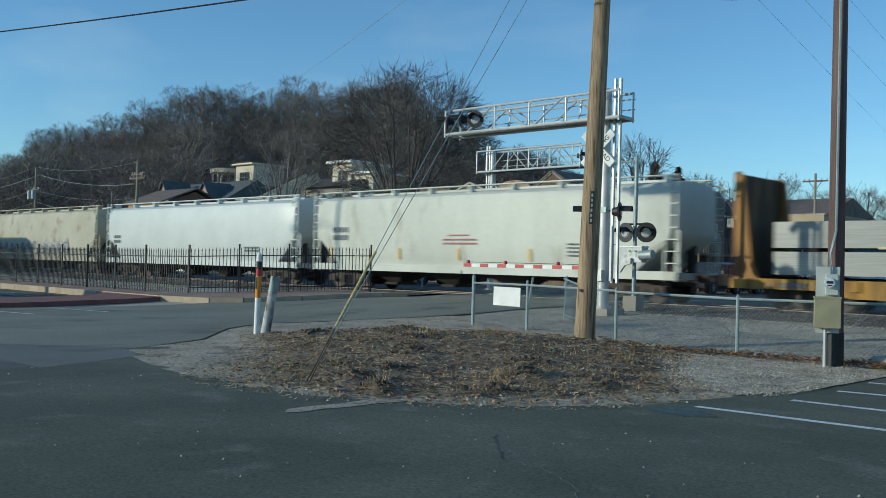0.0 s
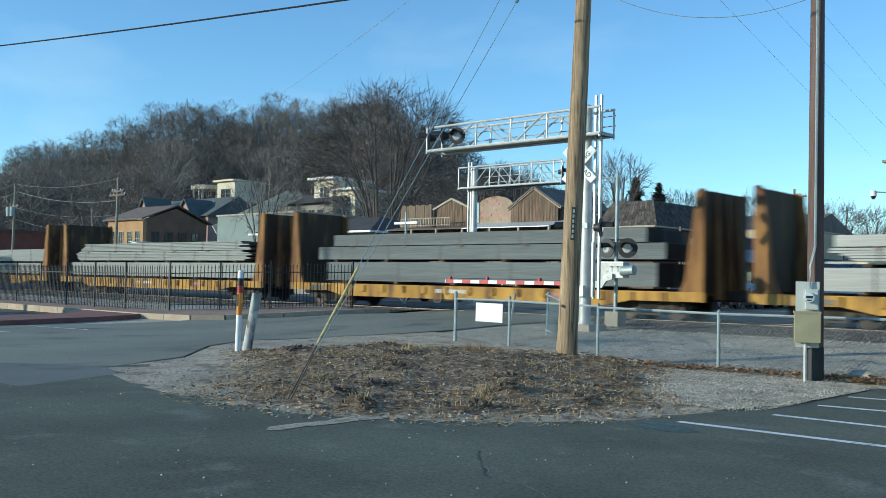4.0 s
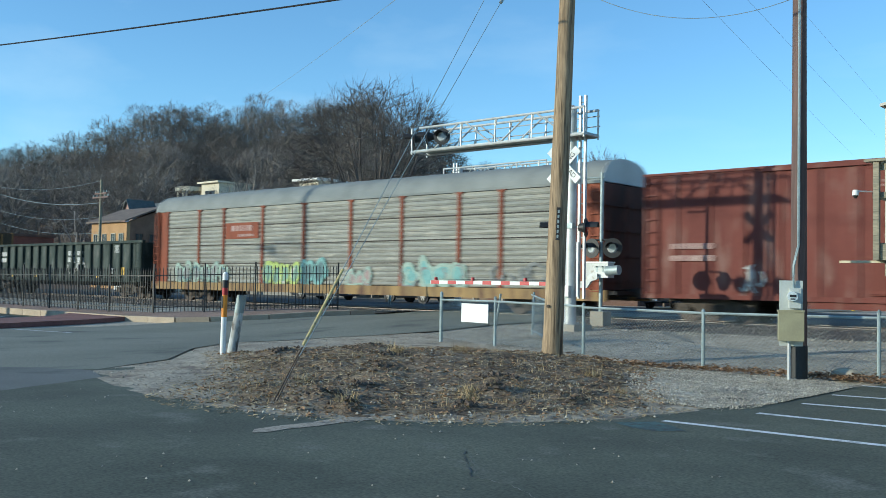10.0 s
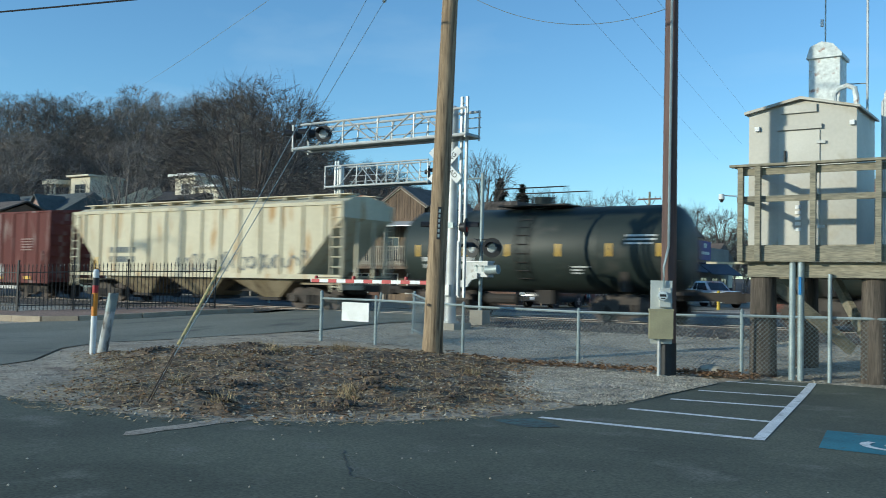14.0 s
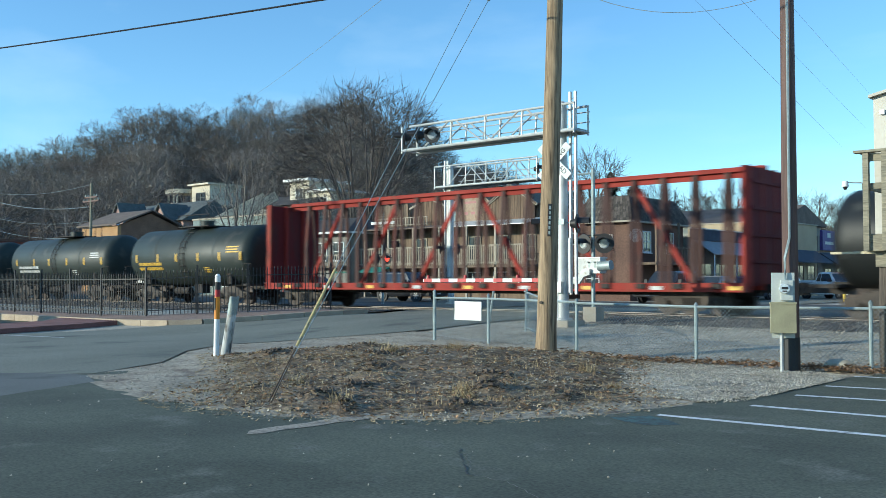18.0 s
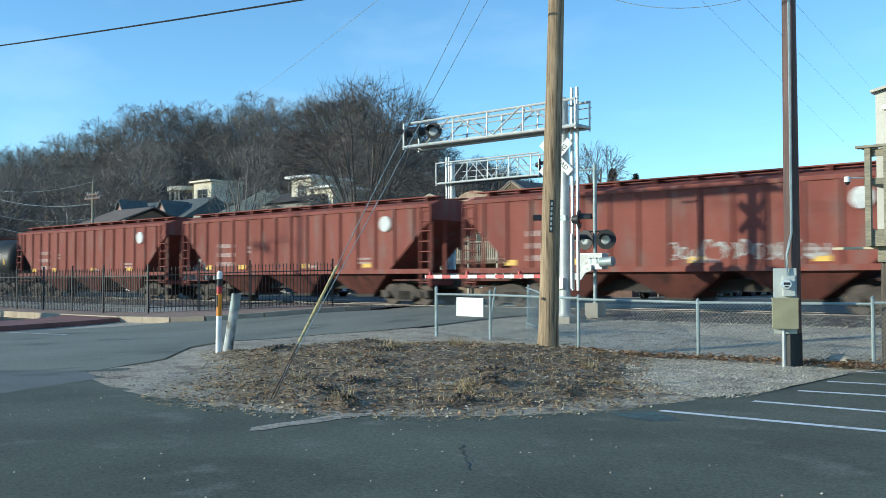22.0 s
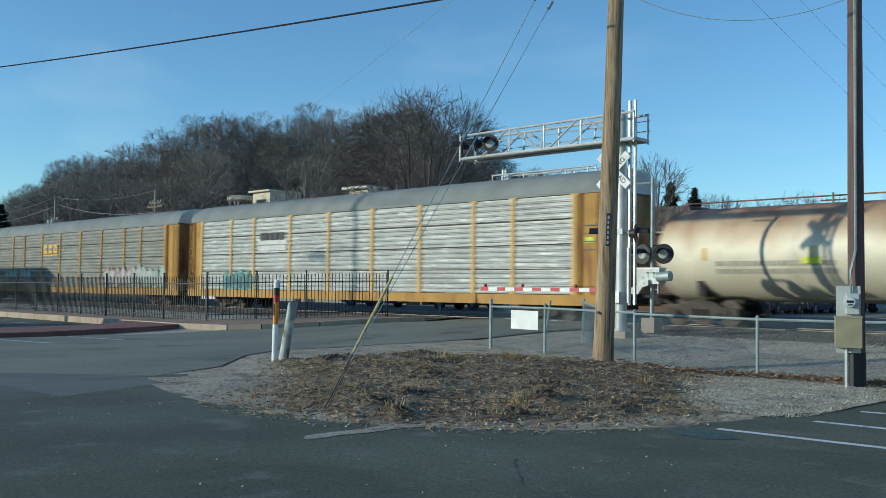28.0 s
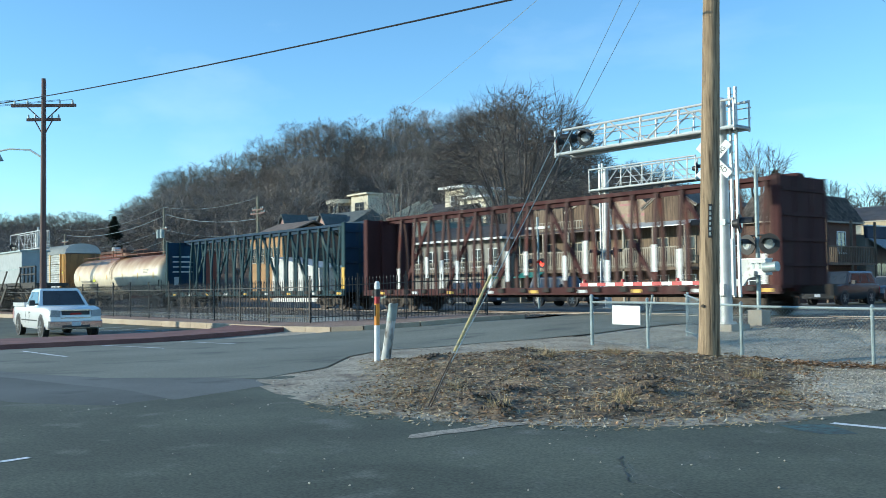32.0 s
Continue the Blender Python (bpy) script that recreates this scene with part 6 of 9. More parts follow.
for (p, h), (q, k) in zip(RUN, RUN[1:]):
    hh = min(h, k, 1.06)
    a, b = Vector((*p, rise(p[1]) + hh - 0.03)), Vector((*q, rise(q[1]) + hh - 0.03))
    part("top_rail", Mesh().tube(a, b, 0.026, n=6), GALVDULL, fence, smooth=40)
    d = b - a
    l = math.hypot(d.x, d.y)
    ex = d / l
    hgt = hh - 0.08
    m = Mesh()
    step = 0.075
    for i in range(int((l + hgt) / step) + 1):
        s = i * step - hgt
        s0, s1 = max(s, 0), min(s + hgt, l)
        if s1 > s0:
            for way in (1, -1):
                u0, u1 = (s0 - s), (s1 - s)
                z0, z1 = (u0, u1) if way > 0 else (hgt - u0, hgt - u1)
                pa, pb = a + ex * s0 + Vector((0, 0, z0 - hgt)), a + ex * s1 + Vector((0, 0, z1 - hgt))
                m.tube(pa, pb, 0.0034, n=3, caps=False)
    tagged(part("wire_mesh", m, GALVDULL, fence), kind="stuff")
for p, q, h in (((6.0, -8.1), (6.35, -8.3), 1.12), ((6.3, -6.9), (6.34, -6.9), 1.1)):
    part("leaning_post", Mesh().tube((*p, rise(p[1])), (*q, rise(q[1]) + h), 0.03, n=8), GALVDULL, fence)
part("gate_bar", Mesh().tube((6.3, -6.95, 0.34), (8.6, -9.3, 0.30), 0.02, n=6).tube((6.3, -6.95, 1.25), (8.6, -9.3, 1.10), 0.02, n=6), GALVDULL, fence)
_m = Mesh()
for i in range(40):
    a, b = Vector((6.3, -6.95, 0.30)), Vector((8.6, -9.3, 0.20))
    for w in (1, -1):
        u = i / 40
        v = min(max(u + w * 0.26, 0), 1)
        p0, p1 = a.lerp(b, u), a.lerp(b, v)
        _m.tube(p0, p1 + Vector((0, 0, 0.95 * abs(v - u) / 0.26)), 0.0027, n=3, caps=False)
tagged(part("wire_mesh", _m, GALVDULL, fence), kind="stuff")
sg = thing("blank_sign", "plain white board wired to the chain-link fence", "sign", at=pose(6.22, -9.60, 0.60, 0, 0.6, -2))
part("board", Mesh().box(0, 0.84, -0.03, -0.012, 0.0, 0.44), WHITE, sg)
for x in (0.06, 0.78):
    part("tie_wire", Mesh().tube((x, -0.035, 0.40), (x, 0.02, 0.40), 0.006, n=5), GALVDULL, sg)

# ---- iron fence by the sidewalk ----
iron = thing("iron_fence", "black iron picket fence along the sidewalk", "fence", kind="structure")
LINEUP = [(-62, -8.5), (-12.0, -8.6), (-9.6, -8.2), (-7.1, -5.6), (-5.65, -2.9)]
PIECES = list(zip(LINEUP, LINEUP[1:]))
_picket = Mesh().box(-0.011, 0.011, -0.011, 0.011, 0.06, 1.56).add([(-0.022, 0, 1.56), (0, -0.022, 1.56), (0.022, 0, 1.56), (0, 0.022, 1.56), (0, 0, 1.68), (0, 0, 1.52)],
        [(0, 1, 4), (1, 2, 4), (2, 3, 4), (3, 0, 4), (1, 0, 5), (2, 1, 5), (3, 2, 5), (0, 3, 5)]).data("picket", BLACKIRON)
_ipost = Mesh().box(-0.025, 0.025, -0.025, 0.025, 0, 1.74).box(-0.032, 0.032, -0.032, 0.032, 1.74, 1.78).data("post", BLACKIRON)
_far = Mesh()
_count = 0
for (a, b) in reversed(PIECES):
    a, b = Vector((*b, 0)), Vector((*a, 0))
    l = (b - a).length
    ang = math.degrees(math.atan2(b.y - a.y, b.x - a.x))
    n = max(1, round(l / 2.35))
    for i in range(n + (b.x < -60)):
        p = a.lerp(b, i / n)
        part("post", _ipost, None, iron, at=pose(p.x, p.y, rise(p.y) + 0.10, 0, 0, ang))
    for z in (0.22, 1.36):
        m = Mesh()
        for i in range(n):
            p, q = a.lerp(b, i / n), a.lerp(b, (i + 1) / n)
            m.beam((p.x, p.y, rise(p.y) + 0.10 + z), (q.x, q.y, rise(q.y) + 0.10 + z), 0.03, 0.035)
        part("rail", m, BLACKIRON, iron)
    k = int(l / 0.125)
    for i in range(k):
        p = a.lerp(b, (i + 0.5) / k)
        _count += 1
        if _count <= 300:
            part("picket", _picket, None, iron, at=pose(p.x, p.y, rise(p.y) + 0.10, 0, 0, ang))
        else:
            _far.box(p.x - 0.012, p.x + 0.012, p.y - 0.012, p.y + 0.012, rise(p.y) + 0.16, rise(p.y) + 1.74)
tagged(part("pickets_far", _far, BLACKIRON, iron), kind="stuff")

# ---- near cantilever with its signals ----
LENS = mat("dark red lens", (0.22, 0.012, 0.012), (0.16, 0.01, 0.01), 0.12, coat=0.6)
LENSLIT = mat("lit red lens", (1.0, 0.05, 0.03), rough=0.3, glow=1.6)
GLASSGREY = mat("grey lens", (0.42, 0.43, 0.43), (0.34, 0.35, 0.35), 0.15, coat=0.6)


def signal_head(parent, x, y, z, heading, lens):
    """A flasher: round backing, hooded lens, housing behind."""
    h = part("flasher", Mesh().tube((0, 0.02, 0), (0, -0.02, 0), 0.255, n=24), BLACK, parent, "round black flasher", at=pose(x, y, z, 0, 0, heading))
    part("housing", Mesh().tube((0, 0.02, 0), (0, 0.20, 0), 0.15, 0.09, n=16), BLACK, h, smooth=40)
    part("lens", Mesh().tube((0, -0.02, 0), (0, -0.05, 0), 0.15, 0.12, n=20), lens, h, smooth=40)
    m = Mesh()
    for a in np.arange(0.1, 3.1, 0.2):
        b = a + 0.2
        m.add([(0.165 * math.cos(a), -0.02, 0.165 * math.sin(a)), (0.165 * math.cos(b), -0.02, 0.165 * math.sin(b)),
               (0.155 * math.cos(b), -0.34, 0.155 * math.sin(b)), (0.155 * math.cos(a), -0.34, 0.155 * math.sin(a))], [(0, 1, 2, 3)])
    part("hood", m, BLACK, h)
    return h


def cantilever(name, label, mx, my, top, x_tip, x_back, z_low, z_high, toward, lit):
    """Mast, two-sided truss arm with walkway, ladder and flashers."""
    g = thing(name, label, "crossing signal", "crossing signals", at=(mx, my, 0.30))
    part("footing", Mesh().box(-0.42, 0.42, -0.42, 0.42, -0.2, 0.14), CONCRETE, g, "concrete footing")
    part("base_flange", Mesh().tube((0, 0, 0.14), (0, 0, 0.20), 0.26, n=16), GALV, g)
    part("mast", Mesh().tube((0, 0, 0.2), (0, 0, top - 0.3), 0.165, 0.125, n=18), GALV, g, smooth=40)
    part("mast_cap", Mesh().tube((0, 0, top - 0.3), (0, 0, top - 0.24), 0.13, 0.03, n=18), GALV, g)
    x0, x1 = sorted((x_tip - mx, x_back - mx))
    zl, zh = z_low - 0.3, z_high - 0.3
    for y in (-0.42, 0.28):
        part("chord", Mesh().tube((x0 + (0.35 if toward < 0 else 0), y, zh), (x1, y, zh), 0.038, n=8), GALV, g, smooth=40)
        part("chord", Mesh().tube((x0, y, zl), (x1, y, zl), 0.045, n=8), GALV, g, smooth=40)
        n = 4
        w = (x1 - x0 - 1.2) / n
        for i in range(n):
            a = x0 + 0.9 + i * w
            p, q = ((a, zl), (a + w * 0.8, zh)) if i % 2 == 0 else ((a, zh), (a + w * 0.8, zl))
            part("brace", Mesh().tube((p[0], y, p[1]), (q[0], y, q[1]), 0.026, n=6), GALV, g)
            part("strut", Mesh().tube((a + w * 0.88, y, zl), (a + w * 0.88, y, zh), 0.022, n=6), GALV, g)
            part("strut", Mesh().tube((a + w * 0.8, y, zl), (a + w * 0.93, y, zh), 0.018, n=6), GALV, g)
    part("walkway", Mesh().box(x0 + 0.1, x1, -0.40, 0.26, zl + 0.03, zl + 0.06), GALVDULL, g)
    for z in (0.30, 0.58):
        part("handrail", Mesh().tube((x0 + 0.9, 0.34, zl + z), (x1, 0.34, zl + z), 0.018, n=6), GALV, g)
    for xx in (x0 + 0.02, x1 - 0.02):
        for y in (-0.42, 0.28):
            part("end_post", Mesh().tube((xx, y, zl - 0.08), (xx, y, zh + 0.02), 0.03, n=6), GALV, g)
        part("end_bar", Mesh().tube((xx, -0.42, zl), (xx, 0.28, zl), 0.03, n=6), GALV, g)
    lx = 0.28 if toward < 0 else -0.36
    m = Mesh()
    for dx in (0, 0.17):
        m.box(lx + dx - 0.03, lx + dx + 0.03, -0.06, 0.02, 0.85, top - 0.02)
    lad = part("ladder", m, GALV, g)
    for z in np.arange(1.9, top - 0.1, 0.31):
        part("rung", Mesh().tube((lx, -0.02, z), (lx + 0.17, -0.02, z), 0.012, n=5), GALVDULL, lad)
    part("ladder_guard", Mesh().box(lx - 0.04, lx + 0.02, -0.09, -0.06, 0.9, 2.4), WHITE, lad)
    for k, dx in enumerate((0.03, 0.78, 1.36)):
        x = (x0 + dx) if toward < 0 else (x1 - dx)
        if toward < 0 or k == 0:
            signal_head(g, x, -0.5 if k == 1 else -0.30 - 0.1 * k, zl + 0.45 - 0.04 * k, (-55, -60, 25)[k] if toward < 0 else 115, GLASSGREY if k == 2 else LENS)
    signal_head(g, 0.56, -0.12, 2.78, 112, LENSLIT if lit else LENS)
    signal_head(g, -0.56, -0.12, 2.80, 310, LENS)
    part("lamp_bracket", Mesh().tube((-0.6, -0.02, 2.82), (0.6, -0.02, 2.82), 0.022, n=6).box(-0.14, 0.14, -0.16, 0.0, 2.77, 2.92), GALVDULL, g)
    return g


near_sig = cantilever("cantilever_signal", "galvanised cantilever signal mast with truss arm over the road", 6.10, -4.89, 6.45, 0.33, 6.78, 5.60, 6.33, -1, False)
for a, words in ((45, "RAIL ROAD"), (-45, "CROSSING")):
    bl = part("crossbuck_blade", Mesh().box(-0.62, 0.62, -0.010, 0.010, -0.115, 0.115), WHITE, near_sig, "white crossbuck blade with black words", at=pose(-0.13, -0.20 - 0.012 * (a < 0), 4.52, 0, a, 8))
    cu = bpy.data.curves.new("word", "FONT")
    cu.body, cu.size, cu.align_x, cu.align_y, cu.extrude = words, 0.19, "CENTER", "CENTER", 0.001
    w = new("word", cu)
    w.parent, w.matrix_basis = bl, pose(0, -0.013, 0, 90, 0, 0)
    cu.materials.append(BLACK)
part("junction_box", Mesh().box(-0.12, 0.12, -0.28, -0.16, 0.9, 1.2), GALV, near_sig)

# ---- gate and flashers on their own post ----
gate = thing("crossing_gate", "grey post with flashers and a lowered red and white gate arm", "crossing gate", at=(5.80, -2.88, 0.34))
part("footing", Mesh().box(-0.22, 0.22, -0.22, 0.22, -0.15, 0.42), CONCRETE, gate, "concrete footing")
part("post", Mesh().tube((0, 0, 0.3), (0.02, 0, 4.5), 0.058, n=12), GALVDULL, gate, smooth=40)
part("cross_arm", Mesh().tube((-0.65, 0, 4.36), (0.10, 0, 4.36), 0.032, n=6), GALVDULL, gate)
part("lamp_arm", Mesh().tube((-0.30, -0.02, 2.52), (0.45, -0.02, 2.52), 0.03, n=6), BLACK, gate)
for _x, _h in ((-0.24, -8), (0.46, 22)):
    signal_head(gate, _x, -0.12, 2.27, _h, GLASSGREY)
    part("target_ring", Mesh().tube((0, -0.018, 0), (0, 0.008, 0), 0.29, n=28), BLACK, gate, "round black backplate", at=pose(_x, -0.12, 2.27, 0, 0, _h))
GATEGREY = mat("pale grey enamel box", (0.56, 0.57, 0.55), (0.46, 0.47, 0.45), 0.5, scale=3, c=(0.30, 0.27, 0.22), stain=0.15, contrast=0.1)
gm = part("gate_mechanism", Mesh().box(-0.25, 0.50, -0.42, -0.08, 1.40, 1.83), GATEGREY, gate, "pale grey gate mechanism box")
part("cover", Mesh().box(-0.27, 0.52, -0.44, -0.06, 1.83, 1.87), WHITE, gm)
part("emblem", Mesh().box(0.10, 0.16, -0.427, -0.42, 1.56, 1.74).box(0.05, 0.22, -0.427, -0.42, 1.70, 1.74).box(0.30, 0.36, -0.427, -0.42, 1.56, 1.74).box(0.25, 0.42, -0.427, -0.42, 1.70, 1.74), GALVDULL, gm)
part("counterweight", Mesh().tube((0.45, -0.40, 1.60), (0.86, -0.40, 1.63), 0.14, n=14), GALVDULL, gate, smooth=40)
part("arm_bracket", Mesh().prism([(-0.62, 1.10), (-0.62, 1.28), (-0.25, 1.30), (-0.05, 1.52), (0.2, 1.52), (0.2, 1.36), (0.0, 1.30), (-0.15, 1.10)], 1, -0.52, -0.44), GATEGREY, gate)
arm = part("gate_arm", Mesh().box(-6.33, -0.5, -0.50, -0.46, 1.15, 1.26), WHITE, gate, "red and white striped gate arm")
_redband = mat("red reflective band", (0.48, 0.025, 0.03), (0.40, 0.02, 0.025), 0.45)
for i in range(8):
    x = -6.30 + i * 0.74
    part("red_band", Mesh().prism([(x, 1.148), (x + 0.36, 1.148), (x + 0.36, 1.262), (x, 1.262)], 1, -0.503, -0.457), _redband, arm)
for x in (-6.1, -4.5, -2.4):
    part("arm_lamp", Mesh().tube((x, -0.48, 1.27), (x, -0.48, 1.37), 0.065, 0.05, n=10), RED, arm)
part("arm_cable", Mesh().tube((-6.1, -0.48, 1.31), (-0.6, -0.48, 1.30), 0.008, n=4), BLACK, arm)

# ---- signals across the track ----
far_sig = cantilever("cantilever_signal", "galvanised cantilever signal mast across the railway", -9.15, 8.0, 7.1, -3.7, -9.85, 6.08, 7.08, 1, False)
far_gate = thing("flasher_post", "grey flasher post across the railway with red lamps", "crossing signal", at=(-12.2, 6.4, 0.34))
part("post", Mesh().tube((0, 0, 0), (0, 0, 4.6), 0.06, n=10), GALVDULL, far_gate, smooth=40)
part("lamp_arm", Mesh().tube((-0.45, 0, 2.5), (0.45, 0, 2.5), 0.03, n=6), BLACK, far_gate)
signal_head(far_gate, -0.4, -0.1, 2.3, 10, LENS)
signal_head(far_gate, 0.4, -0.1, 2.3, 10, LENSLIT)
part("cross_arm", Mesh().box(-0.8, 0.8, -0.04, 0.04, 4.0, 4.12), WHITE, far_gate)

# ---- cabinet on a timber platform ----
plat = thing("timber_platform", "weathered timber platform with railing on round piles", "platform", at=(0.09, 0, 0))
for k, (x, y) in enumerate(((16.05, -10.0), (17.85, -9.95), (16.35, -8.3), (18.1, -8.3), (19.6, -9.7))):
    part("pile", Mesh().tube((x, y, 0.0), (x, y, 1.78), 0.235, 0.215, n=14), PILE, plat, smooth=50)
part("cap_beam", Mesh().box(15.85, 19.9, -10.25, -10.0, 1.74, 2.0), TIMBER, plat)
part("cap_beam", Mesh().box(15.9, 19.9, -8.45, -8.2, 1.74, 2.0), TIMBER, plat)
part("brace", Mesh().beam((16.1, -10.05, 1.75), (17.3, -9.0, 0.5), 0.10, 0.2), TIMBER, plat)
part("brace", Mesh().beam((17.9, -9.95, 0.4), (16.9, -8.4, 1.7), 0.10, 0.2), TIMBER, plat)
for i in range(30):
    x = 15.74 + i * 0.145
    part("deck_board", Mesh().box(x, x + 0.138, -10.38, -8.0, 2.24, 2.28), TIMBER, plat)
part("fascia", Mesh().box(15.72, 18.25, -10.42, -10.36, 2.0, 2.26), TIMBER, plat)
part("fascia", Mesh().box(15.70, 15.76, -10.36, -8.0, 2.0, 2.26), TIMBER, plat)
for x, y in ((15.78, -10.44), (16.08, -10.46), (16.98, -10.46), (17.98, -10.46), (18.28, -10.40), (15.72, -8.1), (18.28, -8.6)):
    part("rail_post", Mesh().box(x - 0.045, x + 0.045, y - 0.045, y + 0.045, 2.0, 3.62), TIMBER, plat)
part("top_rail", Mesh().box(15.60, 18.36, -10.52, -10.36, 3.62, 3.66), TIMBER, plat)
part("top_rail", Mesh().box(15.64, 15.80, -10.36, -8.0, 3.62, 3.66), TIMBER, plat)
part("top_rail", Mesh().box(18.22, 18.38, -10.36, -8.0, 3.62, 3.66), TIMBER, plat)
part("mid_rail", Mesh().box(15.70, 18.3, -10.40, -10.36, 3.02, 3.12), TIMBER, plat)
part("mid_rail", Mesh().box(15.73, 15.77, -10.36, -8.0, 3.02, 3.12), TIMBER, plat)
part("under_rail", Mesh().box(15.74, 18.3, -10.40, -10.36, 3.48, 3.60), TIMBER, plat)
part("board_tip", Mesh().box(15.1, 15.9, -10.2, -10.06, 1.96, 2.0), mat("pale sawn board", (0.55, 0.48, 0.33), (0.45, 0.39, 0.27), 0.8), plat)
for x in (16.62, 16.76, 17.22):
    part("pipe", Mesh().tube((x, -10.32, 0.02), (x, -10.32, 1.8 if x > 17 else 2.05), 0.055 if x < 17 else 0.035, n=10), GALVDULL, plat, smooth=40)
part("blue_tag", Mesh().box(16.74, 16.78, -10.40, -10.38, 1.45, 1.75), mat("blue cloth tag", (0.03, 0.22, 0.50), (0.03, 0.17, 0.4), 0.8), plat)

CABIN = mat("silver painted cabin sheet", (0.44, 0.42, 0.37), (0.38, 0.36, 0.315), 0.5, 0.15, scale=0.8, fine=15, c=(0.36, 0.32, 0.25), stain=0.15, contrast=0.06)
cab = thing("equipment_cabin", "silver metal equipment cabin with pale door and roof turret", "cabin", at=(15.64, -9.25, 2.28))
part("shell", Mesh().prism([(0.0, 0.0), (1.86, 0.0), (1.86, 2.48), (0.93, 2.66), (0.0, 2.48)], 1, 0.0, 1.6), CABIN, cab)
part("roof", Mesh().prism([(-0.06, 2.45), (0.93, 2.66), (1.93, 2.43), (1.93, 2.47), (0.93, 2.71), (-0.06, 2.50)], 1, -0.10, 1.65), CABIN, cab)
part("gable_board", Mesh().box(0.59, 1.20, -0.05, -0.004, 2.42, 2.56), CABIN, cab)
part("door", Mesh().box(0.55, 1.25, -0.025, -0.004, 0.03, 2.10), mat("pale door sheet", (0.49, 0.47, 0.42), (0.43, 0.41, 0.36), 0.5, 0.15, scale=1.0, contrast=0.05), cab)
part("door_head", Mesh().box(0.52, 1.29, -0.06, -0.004, 2.12, 2.20), CABIN, cab)
for z in (0.35, 1.85):
    part("hasp", Mesh().box(1.20, 1.35, -0.05, -0.02, z, z + 0.05), GALV, cab)
part("handle", Mesh().tube((0.66, -0.06, 1.55), (0.66, -0.06, 1.75), 0.02, n=6), BLACKIRON, cab)
part("vent_slats", Mesh().box(0.84, 0.94, -0.045, -0.026, 0.30, 0.36).box(0.84, 0.94, -0.045, -0.026, 0.40, 0.46).box(0.84, 0.94, -0.045, -0.026, 0.5, 0.56).box(0.84, 0.94, -0.045, -0.026, 0.6, 0.66).box(0.84, 0.94, -0.045, -0.026, 0.7, 0.76), WHITE, cab)
for x in (0.12, 1.75):
    part("wall_lamp", Mesh().box(x, x + 0.08, -0.06, 0.0, 2.14, 2.22), WHITE, cab)
TURRET = mat("chipped white paint", (0.68, 0.71, 0.68), (0.60, 0.63, 0.60), 0.5, scale=3, fine=15, c=(0.30, 0.13, 0.07), stain=0.08)
part("turret", Mesh().box(0.92, 1.46, 0.55, 1.1, 2.5, 3.52), TURRET, cab, "chipped white roof turret")
part("turret_hood", Mesh().prism([(0.88, 3.50), (0.95, 3.72), (1.15, 3.80), (1.35, 3.74), (1.50, 3.56), (1.50, 3.50)], 1, 0.5, 1.15), TURRET, cab)
part("aerial", Mesh().tube((1.15, 0.8, 3.7), (1.15, 0.8, 5.2), 0.012, n=5).tube((1.15, 0.8, 4.85), (1.42, 0.75, 4.92), 0.006, n=4), GALVDULL, cab)
part("aerial_can", Mesh().tube((1.09, 0.8, 4.15), (1.09, 0.8, 4.28), 0.03, n=8), WHITE, cab)
part("mast_pipe", Mesh().tube((1.84, 1.0, 2.4), (1.84, 1.0, 6.2), 0.022, n=6).tube((1.45, 0.9, 3.05), (1.84, 1.0, 3.05), 0.012, n=5), GALV, cab)
part("vent_pipe", Mesh().pipe([(1.4, 0.4, 2.5), (1.4, 0.4, 2.78), (1.48, 0.4, 2.88), (1.62, 0.4, 2.92), (1.74, 0.4, 2.86), (1.77, 0.4, 2.7), (1.78, 0.4, 2.46)], 0.05, 8), TURRET, cab)
for dz in (0.0, -0.14):
    part("service_pipe", Mesh().pipe([(2.22 + dz * 0.3, 0.6, -0.2), (2.22 + dz * 0.3, 0.6, 2.75 + dz), (2.34, 0.62, 3.05 + dz), (2.55, 0.65, 3.18 + dz), (4.2, 0.8, 3.22 + dz)], 0.035, 8), GALV, cab)

cctv = thing("security_camera", "small white dome camera on an arm from the platform rail", "camera", at=(15.60, -10.64, 3.03))
part("arm", Mesh().tube((0.19, 0.22, 0.10), (0, 0, 0.10), 0.012, n=6), WHITE, cctv)
part("housing", Mesh().tube((0, 0, 0.12), (0, 0, 0.03), 0.045, 0.055, n=12), WHITE, cctv, smooth=40)
part("dome", Mesh().tube((0, 0, 0.03), (0, 0, -0.02), 0.045, 0.02, n=12), BLACK, cctv, smooth=40)

# ---- the town across the railway ----
def polar(az, r):
    """A place seen from the eye at az degrees right of the middle heading, r metres off."""
    h = radians(41.8 - az)
    return EYE[0] - r * math.sin(h), EYE[1] + r * math.cos(h)


BOARDS = mat("grey barn boards", (0.20, 0.145, 0.10), (0.12, 0.09, 0.066), 0.9, scale=1.5, fine=12, stretch=(4, 4, 0.4), contrast=0.35, island=0.3)
BOARDSWARM = mat("warm barn boards", (0.19, 0.125, 0.08), (0.085, 0.06, 0.042), 0.9, scale=1.5, fine=12, stretch=(4, 4, 0.4), contrast=0.35, island=0.3)
TRIMWOOD = mat("pale trim wood", (0.42, 0.37, 0.29), (0.33, 0.29, 0.23), 0.85)
DARKROOF = mat("dark shingle roof", (0.060, 0.055, 0.055), (0.045, 0.042, 0.042), 0.9, scale=1.0, fine=8, contrast=0.35)
